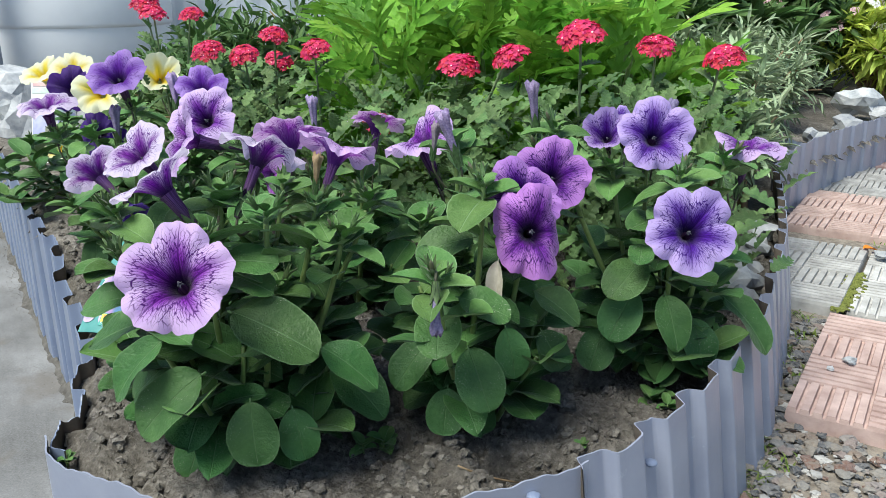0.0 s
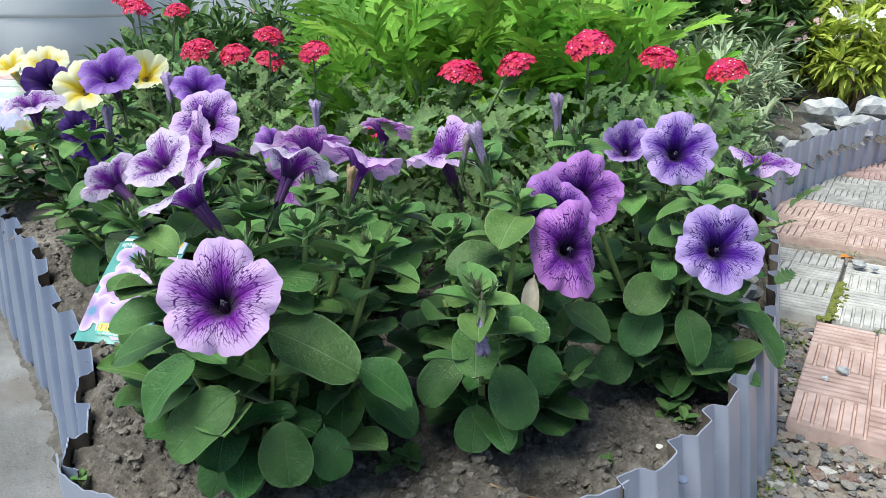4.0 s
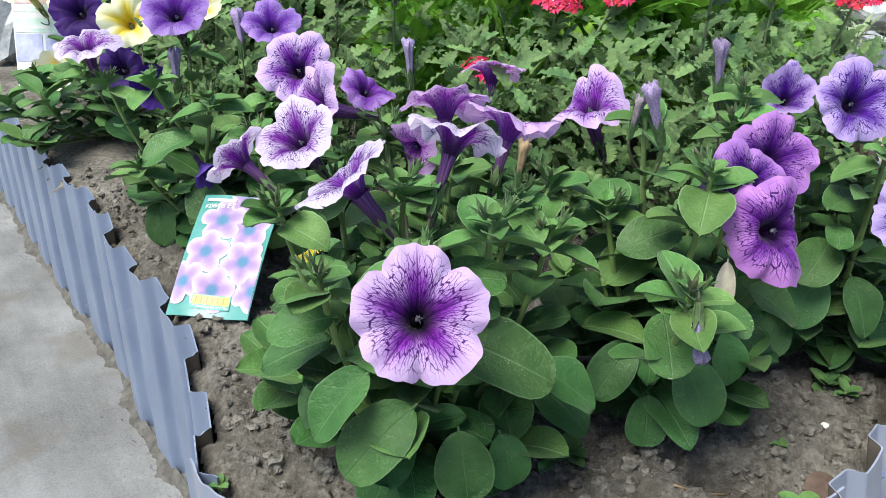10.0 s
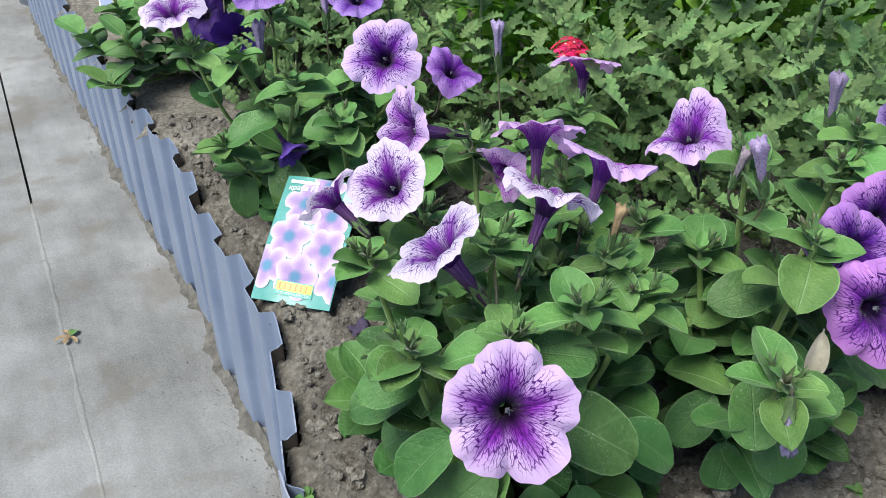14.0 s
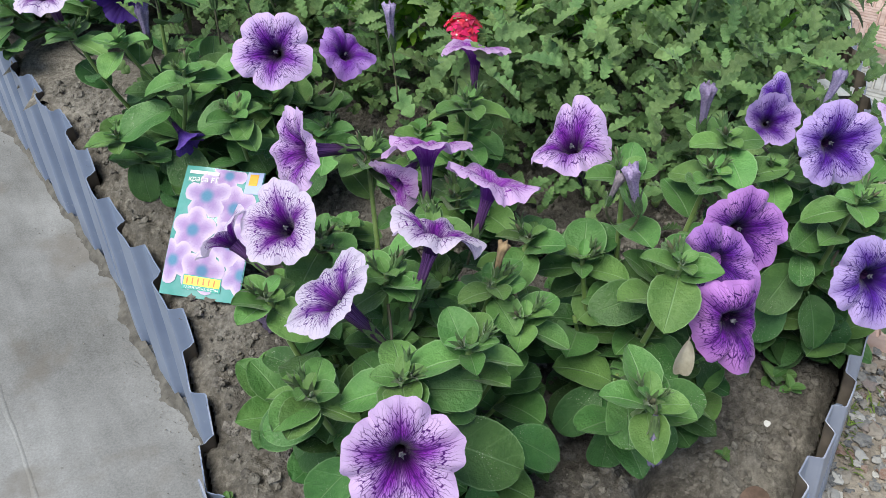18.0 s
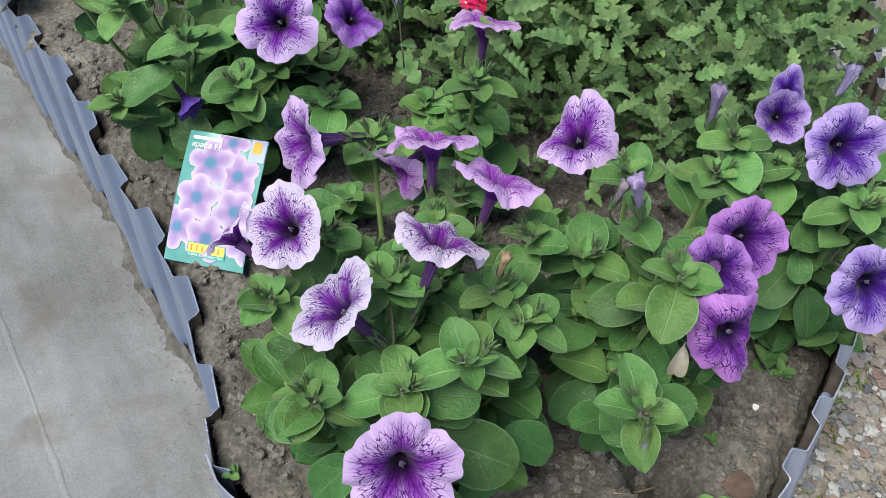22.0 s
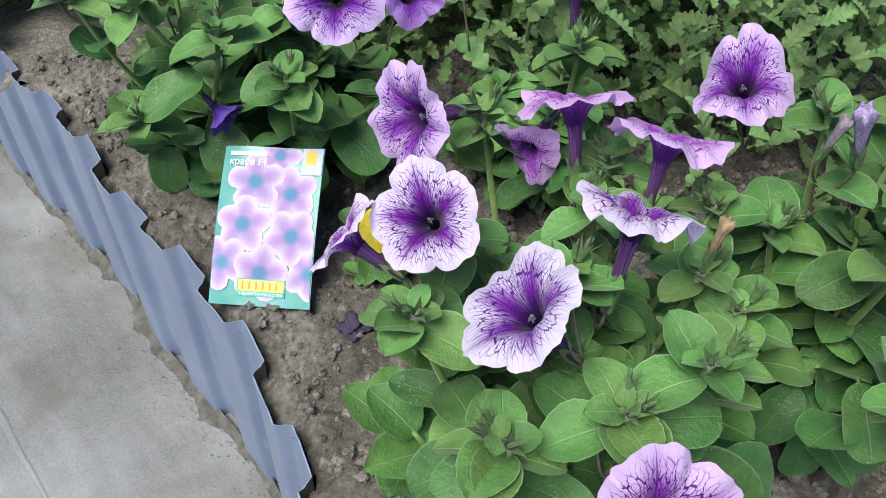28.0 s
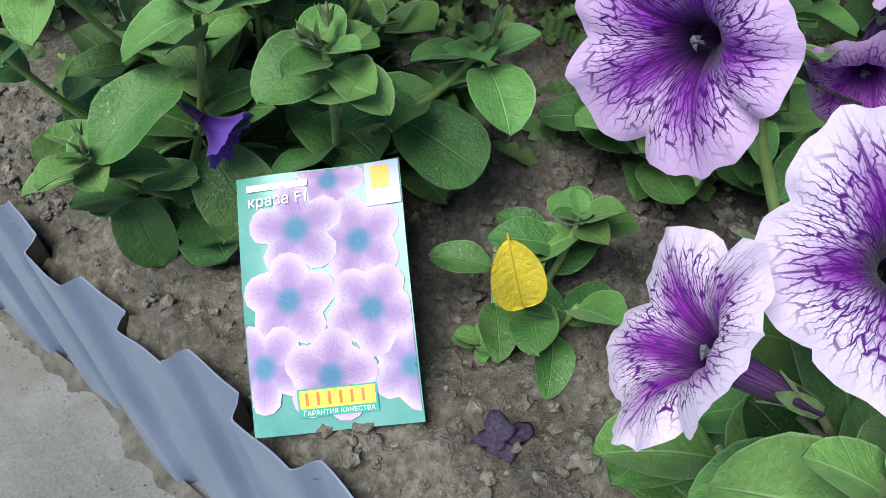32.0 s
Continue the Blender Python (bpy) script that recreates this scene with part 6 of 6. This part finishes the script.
def blossom_mesh(material, seed):
    """A loose cluster of five-petalled blossoms about 1 across."""
    rng = random.Random(seed)
    verts, faces = [], []
    for k in range(7):
        c = Vector((rng.uniform(-0.5, 0.5), rng.uniform(-0.5, 0.5), rng.uniform(-0.2, 0.25)))
        m = facing(c, (c.x + rng.uniform(-0.4, 0.4), -0.7 + c.y, 0.8), 0.3 * rng.uniform(0.8, 1.2), rng.uniform(0, 6))
        for p in range(5):
            w = 2 * math.pi * p / 5
            d, s = Vector((math.cos(w), math.sin(w), 0)), Vector((-math.sin(w), math.cos(w), 0))
            b = len(verts)
            verts.extend(m @ v for v in (d * 0.08, d * 0.55 - s * 0.4 + UP * 0.1, d * 0.95 - s * 0.3, d * 1.02 + UP * 0.04, d * 0.95 + s * 0.3, d * 0.55 + s * 0.4 + UP * 0.1))
            faces.extend(((b, b + 1, b + 2, b + 3), (b, b + 3, b + 4, b + 5)))
    return mesh_of("blossom", verts, faces, material, None, False)


WHITE_BLOSSOM, PINK_BLOSSOM = [blossom_mesh(WHITE_PETAL, k) for k in range(3)], [blossom_mesh(PALE_PETAL, 10 + k) for k in range(3)]
rng = random.Random(380)
white_bush = shrub("flowering_bush", (1.25, 2.5), (0.22, 0.12, 0.34), SHRUB_LIT, 1500, 0.05, 0.32, 380, "yellow-green bush with white blossoms, sunlight put into its leaf colour", "bush", 18, 0.06)
for x, z in ((1.21, 0.352), (1.225, 0.21), (1.24, 0.335), (1.19, 0.3), (1.25, 0.3), (1.27, 0.24), (1.29, 0.37), (1.3, 0.31), (1.16, 0.37), (1.21, 0.4), (1.32, 0.2)):
    piece("blossom", rng.choice(WHITE_BLOSSOM), white_bush, facing((x, 2.36 + rng.uniform(-0.02, 0.04), z), (0, -0.3, 1), rng.uniform(0.03, 0.05), rng.uniform(0, 6)))
pink_bush = shrub("flowering_bush", (0.98, 2.55), (0.26, 0.12, 0.34), SHRUB, 2000, 0.06, 0.3, 381, "dark green bush dotted with small pink blossoms", "bush", 18, 0.06)
for x, z in ((1.1, 0.3), (1.08, 0.28), (0.85, 0.366), (0.91, 0.357), (1.04, 0.33), (0.97, 0.3), (0.8, 0.33), (1.13, 0.34), (0.9, 0.4), (1.0, 0.4), (1.16, 0.26), (0.75, 0.4)):
    piece("blossom", rng.choice(PINK_BLOSSOM), pink_bush, facing((x, 2.4 + rng.uniform(-0.02, 0.05), z), (0, -0.3, 1), rng.uniform(0.022, 0.038), rng.uniform(0, 6)))

# strays on the paving
for k, (x, y, s) in enumerate(((0.458, 0.679, 0.0075), (0.663, 1.066, 0.011), (0.68, 1.05, 0.006), (0.4, 0.77, 0.012), (0.43, 0.66, 0.004), (0.56, 0.76, 0.004))):
    pebble = new("pebble", lump_mesh("pebble", ROCK, 80 + k, 0.6, 0.35, 2))
    pebble.matrix_basis = Matrix.Translation((x, y, 0.0055 + s * 0.5)) @ Matrix.Rotation(k * 1.7, 4, "Z") @ Matrix.Scale(s, 4)
    tagged(pebble, "grey pebble lying loose on the paving", "pebble", "pebbles on the paving")
fallen_petal = new("fallen_petal", leaf_mesh("fallen_petal", ORANGE, 0.7, 0.3, 0.3, seed=91, rows=7, cols=4))
fallen_petal.matrix_basis = axes((0.65, 1.105, 0.008), (1, 0.2, 0.1), UP, 0.024)
tagged(fallen_petal, "fallen orange petal on the grey paving", "petal")

fence = thing("fence", (-0.4, 3.0, 0), "pale grey metal sheet fence behind the bed", "fence", kind="structure")
verts, faces = [], []
for i in range(165):
    x = -4 + i * 0.03
    y = 3.0 + 0.008 * (1 if i % 5 in (0, 1) else 0)
    verts += [(x, y, -0.02), (x, y, 1.4), (x, y + 0.02, -0.02), (x, y + 0.02, 1.4)]
for i in range(164):
    a = i * 4
    faces += [(a, a + 4, a + 5, a + 1), (a + 2, a + 3, a + 7, a + 6), (a + 1, a + 5, a + 7, a + 3)]
piece("sheet", mesh_of("sheet", verts, faces, FENCE, None, False), fence)

# white tub behind the stones
TUB = Vector((-1.36, 2.58, 0.07))
tub = thing("white_tub", TUB, "large white plastic tub with straight walls and a moulded band", "tub")


def turned_mesh(name, prof, at, material, sides=72):
    """A turned shape: radius and height pairs round an upright axis."""
    verts, faces = [], []
    for r, z in prof:
        for k in range(sides):
            w = 2 * math.pi * k / sides
            verts.append((at[0] + r * math.cos(w), at[1] + r * math.sin(w), at[2] + z))
    for i in range(len(prof) - 1):
        for k in range(sides):
            k2 = (k + 1) % sides
            faces.append((i * sides + k, i * sides + k2, (i + 1) * sides + k2, (i + 1) * sides + k))
    return mesh_of(name, verts, faces, material)


piece("body", turned_mesh("body", [(0.0, 0.0), (0.27, 0.0), (0.285, 0.015), (0.298, 0.225), (0.298, 0.228)], TUB, POT), tub)
piece("upper_wall", turned_mesh("upper_wall", [(0.297, 0.228), (0.304, 0.233), (0.306, 0.24), (0.316, 0.56), (0.309, 0.562), (0.29, 0.24), (0.0, 0.236)], TUB, POT), tub)
rim_ring = [(TUB.x + 0.313 * math.cos(2 * math.pi * k / 64), TUB.y + 0.313 * math.sin(2 * math.pi * k / 64), TUB.z + 0.56) for k in range(65)]
piece("rim", tube_mesh("rim", rim_ring, [0.012] * 65, POT, 10, False), tub)

# stones
for k, (x, y, z, s, f) in enumerate(((1.0, 2.0, 0.12, 0.055, 0.7), (1.06, 1.93, 0.1, 0.05, 0.6), (0.92, 1.86, 0.09, 0.035, 0.6), (1.15, 2.05, 0.12, 0.05, 0.7), (0.68, 1.56, 0.09, 0.022, 0.7), (0.62, 1.46, 0.09, 0.018, 0.7), (0.77, 1.68, 0.09, 0.024, 0.7), (0.4, 0.86, 0.085, 0.02, 0.7), (0.42, 0.93, 0.085, 0.024, 0.7), (0.322, 0.655, 0.088, 0.02, 0.9), (0.338, 0.715, 0.09, 0.024, 0.8), (0.36, 0.775, 0.088, 0.018, 0.7), (0.285, 0.575, 0.082, 0.012, 0.8), (-1.03, 1.66, 0.13, 0.042, 1.7), (-0.93, 1.8, 0.11, 0.08, 0.8), (-1.1, 1.7, 0.1, 0.036, 1.1), (-1.19, 1.86, 0.11, 0.07, 0.8), (-1.16, 1.76, 0.1, 0.05, 0.9), (-1.24, 1.93, 0.18, 0.07, 0.7), (-1.05, 2.0, 0.12, 0.09, 0.7))):
    st = new("stone", lump_mesh("stone", ROCK, 40 + k, f, 0.55, 2))
    st.matrix_basis = Matrix.Translation((x, y, z)) @ Matrix.Rotation(k * 1.3, 4, "Z") @ Matrix.Scale(s, 4)
    tagged(st, "pale grey and white stone by the bed's edge", "stone", "stones along the bed")

pipe = thing("steel_post", (-1.48, 2.2, PATH_Z), "round blue-grey steel post standing on the path by the edging", "post")
piece("shaft", tube_mesh("shaft", [(-1.48, 2.2, PATH_Z - 0.02), (-1.48, 2.2, 0.9)], [0.057, 0.057], PIPE, 36), pipe)

# seed packet leaning on the soil
PK_PAPER = plain_material("packet_paper", (0.05, 0.24, 0.21), (0.14, 0.35, 0.34), 40, 0.25, bump=0.05)
PK_EDGE = plain_material("packet_white", (0.75, 0.76, 0.78), (0.8, 0.8, 0.82), 90, 0.35, bump=0)
PK_FLOWER = petal_material("printed_flower", (0.54, 0.45, 0.62), (0.34, 0.24, 0.46), (0.09, 0.22, 0.36), (0.28, 0.17, 0.4), reach=0.75, net=0.45, lit=0.0)
PK_YELLOW = plain_material("packet_yellow", (0.8, 0.62, 0.06), (0.85, 0.68, 0.1), 90, 0.35, bump=0)
PK_RED = plain_material("packet_red", (0.7, 0.14, 0.03), (0.76, 0.2, 0.05), 90, 0.35, bump=0)
PK_BLUE = plain_material("packet_blue", (0.3, 0.36, 0.6), (0.38, 0.44, 0.68), 90, 0.35, bump=0)
PK_TEAL = plain_material("packet_teal", (0.02, 0.3, 0.25), (0.03, 0.36, 0.3), 90, 0.35, bump=0)
PK_ORANGE = plain_material("packet_orange", (0.8, 0.35, 0.03), (0.85, 0.4, 0.05), 90, 0.35, bump=0)


def flat_rect(name, x0, x1, y0, y1, z, material, parent, m, label=""):
    me = mesh_of(name, [(x0, y0, z), (x1, y0, z), (x1, y1, z), (x0, y1, z)], [(0, 1, 2, 3)], material, None, False)
    return piece(name, me, parent, m, label)


def writing(name, text, x, y, size, z, material, parent, m, wide=1.0):
    cu = bpy.data.curves.new(name, "FONT")
    cu.body, cu.size = text, size
    tmp = bpy.data.objects.new("tmp", cu)
    scene.collection.objects.link(tmp)
    bpy.context.view_layer.update()
    me = bpy.data.meshes.new_from_object(tmp.evaluated_get(bpy.context.evaluated_depsgraph_get()))
    bpy.data.objects.remove(tmp)
    me.materials.clear()
    me.materials.append(material)
    for v in me.vertices:
        v.co = (x + v.co.x * wide, y + v.co.y, z)
    return piece(name, me, parent, m)


# width runs from the lower left corner to the lower right, height up the slope
PK_W, PK_H = 0.084, 0.1285
pk_o, pk_r, pk_t = Vector((-0.378, 0.553, 0.0815)), Vector((-0.2965, 0.53, 0.0885)), Vector((-0.352, 0.651, 0.161))
pk_x = (pk_r - pk_o).normalized()
pk_y = (pk_t - pk_o)
pk_y = (pk_y - pk_x * pk_y.dot(pk_x)).normalized()
pk_z = pk_x.cross(pk_y)
PK = Matrix((pk_x, pk_y, pk_z)).transposed().to_4x4()
PK.translation = pk_o
packet = thing("seed_packet", pk_o, "printed paper seed packet with lilac petunias, propped on the soil", "seed packet")
packet.matrix_basis = PK


def sheet_bow(x, y):
    return 0.003 * math.sin(math.pi * y / PK_H) + 0.0015 * math.sin(2.2 * math.pi * x / PK_W)


verts, faces = [], []
for k in (0, 1):
    for j in range(13):
        for i in range(9):
            x, y = PK_W * i / 8, PK_H * j / 12
            puff = 0.0016 * math.sin(math.pi * i / 8) * math.sin(math.pi * j / 12)
            verts.append((x, y, sheet_bow(x, y) + (puff if k == 0 else -0.0012 - puff)))
for k in (0, 1):
    for j in range(12):
        for i in range(8):
            a = k * 117 + j * 9 + i
            q = (a, a + 1, a + 10, a + 9)
            faces.append(q if k == 0 else q[::-1])
piece("paper", mesh_of("paper", verts, faces, PK_PAPER), packet, PK)


def lay_on(me, lift):
    """Drape a flat print on the packet's bowed face."""
    for v in me.vertices:
        x, y = v.co.x, v.co.y
        v.co.z = sheet_bow(x, y) + 0.0016 * math.sin(math.pi * min(max(x / PK_W, 0), 1)) * math.sin(math.pi * min(max(y / PK_H, 0), 1)) + lift
    return me


def printed_flower(cx, cy, r, spin, lift):
    verts, faces, uvs = [(cx, cy, 0)], [], [(0.0, 0.0)]
    for j in range(1, 7):
        for k in range(30):
            w = 2 * math.pi * k / 30
            c5 = abs(math.cos(2.5 * (w + spin)))
            q = r * j / 6 * (1 - 0.42 * (1 - c5 ** 0.5) * (j / 6) ** 1.5)
            x, y = min(max(cx + q * math.cos(w), 0.0008), PK_W - 0.0008), min(max(cy + q * math.sin(w), 0.0008), PK_H - 0.0008)
            verts.append((x, y, 0))
            uvs.append((j / 6 * math.cos(w + spin), j / 6 * math.sin(w + spin)))
    for k in range(30):
        faces.append((0, 1 + k, 1 + (k + 1) % 30))
        for j in range(5):
            a = 1 + j * 30
            faces.append((a + k, a + 30 + k, a + 30 + (k + 1) % 30, a + (k + 1) % 30))
    piece("print", lay_on(mesh_of("print", verts, faces, PK_FLOWER, uvs), lift), packet, PK)


for k, (x, y, r) in enumerate(((0.047, 0.122, 0.018), (0.06, 0.09, 0.0225), (0.081, 0.027, 0.021), (0.03, 0.099, 0.0235), (0.064, 0.056, 0.0225), (0.024, 0.064, 0.023), (0.009, 0.033, 0.022), (0.041, 0.026, 0.0225))):
    printed_flower(x, y, r * 1.04, k * 0.7, 0.0003 + 0.00008 * k)
for args, mat_, lift in (((0.066, 0.0835, 0.106, 0.128), PK_BLUE, 0.0011), ((0.069, 0.0785, 0.1145, 0.126), PK_ORANGE, 0.0013), ((0.024, 0.0625, 0.0075, 0.021), PK_TEAL, 0.0011), ((0.025, 0.0615, 0.0115, 0.0202), PK_YELLOW, 0.0013)):
    x0, x1, y0, y1 = args
    vs = [(x0 + (x1 - x0) * i / 4, y0 + (y1 - y0) * j / 3, 0) for j in range(4) for i in range(5)]
    piece("print", lay_on(mesh_of("print", vs, [(j * 5 + i, j * 5 + i + 1, j * 5 + i + 6, j * 5 + i + 5) for j in range(3) for i in range(4)], mat_, None, False), lift), packet, PK)
# brand mark as plain bars, variety name as plain bars with its letter and number
for k in range(6):
    x = 0.0278 + k * 0.0054
    piece("brand_bar", lay_on(mesh_of("brand_bar", [(x, 0.0128, 0), (x + 0.0015, 0.0128, 0), (x + 0.0015, 0.019, 0), (x, 0.019, 0)], [(0, 1, 2, 3)], PK_RED, None, False), 0.0015), packet, PK)
for x0, x1, y0, y1 in ((0.006, 0.037, 0.1205, 0.1238),):
    piece("name_bar", lay_on(mesh_of("name_bar", [(x0, y0, 0), (x1, y0, 0), (x1, y1, 0), (x0, y1, 0)], [(0, 1, 2, 3)], PK_EDGE, None, False), 0.0015), packet, PK)
me = writing("lettering", "краса F1", 0.006, 0.1125, 0.0078, 0.0, PK_EDGE, packet, PK)
lay_on(me.data, 0.0015)
me = writing("lettering", "ГАРАНТИЯ КАЧЕСТВА", 0.0262, 0.0083, 0.0031, 0.0, PK_EDGE, packet, PK, 1.02)
lay_on(me.data, 0.0015)

# second packet, further back by the tub
P2 = axes((-0.915, 1.43, 0.07), (0.02, 0.2, 1.0), (-0.22, -0.95, 0.2), 1.32)
back_packet = thing("seed_packet", (0, 0, 0), "printed seed packet standing in the soil by the tub", "seed packet")
back_packet.matrix_basis = P2
vs = [(x, y, z) for z in (0.0, -0.0014) for y in (0, PK_H) for x in (0, PK_W)]
piece("paper", mesh_of("paper", vs, [(0, 1, 3, 2), (6, 7, 5, 4), (0, 4, 5, 1), (2, 3, 7, 6), (1, 5, 7, 3), (4, 0, 2, 6)], PK_EDGE, None, False), back_packet, P2)
PK_MIST = plain_material("packet_mist", (0.36, 0.38, 0.66), (0.6, 0.62, 0.8), 60, 0.35, bump=0)
PK_MINT = plain_material("packet_mint", (0.5, 0.68, 0.6), (0.72, 0.8, 0.78), 90, 0.35, bump=0)
PK_ROSE = plain_material("packet_rose", (0.65, 0.4, 0.42), (0.75, 0.6, 0.6), 90, 0.35, bump=0)
for x0, x1, y0, y1, m in ((0.004, 0.06, 0.119, 0.125, PK_ROSE), (0.002, 0.082, 0.108, 0.116, PK_MINT), (0.002, 0.082, 0.08, 0.1, PK_MINT), (0.002, 0.045, 0.04, 0.078, PK_MIST), (0.05, 0.082, 0.055, 0.078, PK_MIST), (0.04, 0.08, 0.012, 0.05, PK_YELLOW), (0.003, 0.03, 0.004, 0.022, PK_BLUE), (0.006, 0.06, 0.085, 0.089, PK_EDGE)):
    flat_rect("print", x0, x1, y0, y1, 0.0006 if m is not PK_EDGE else 0.001, m, back_packet, P2)
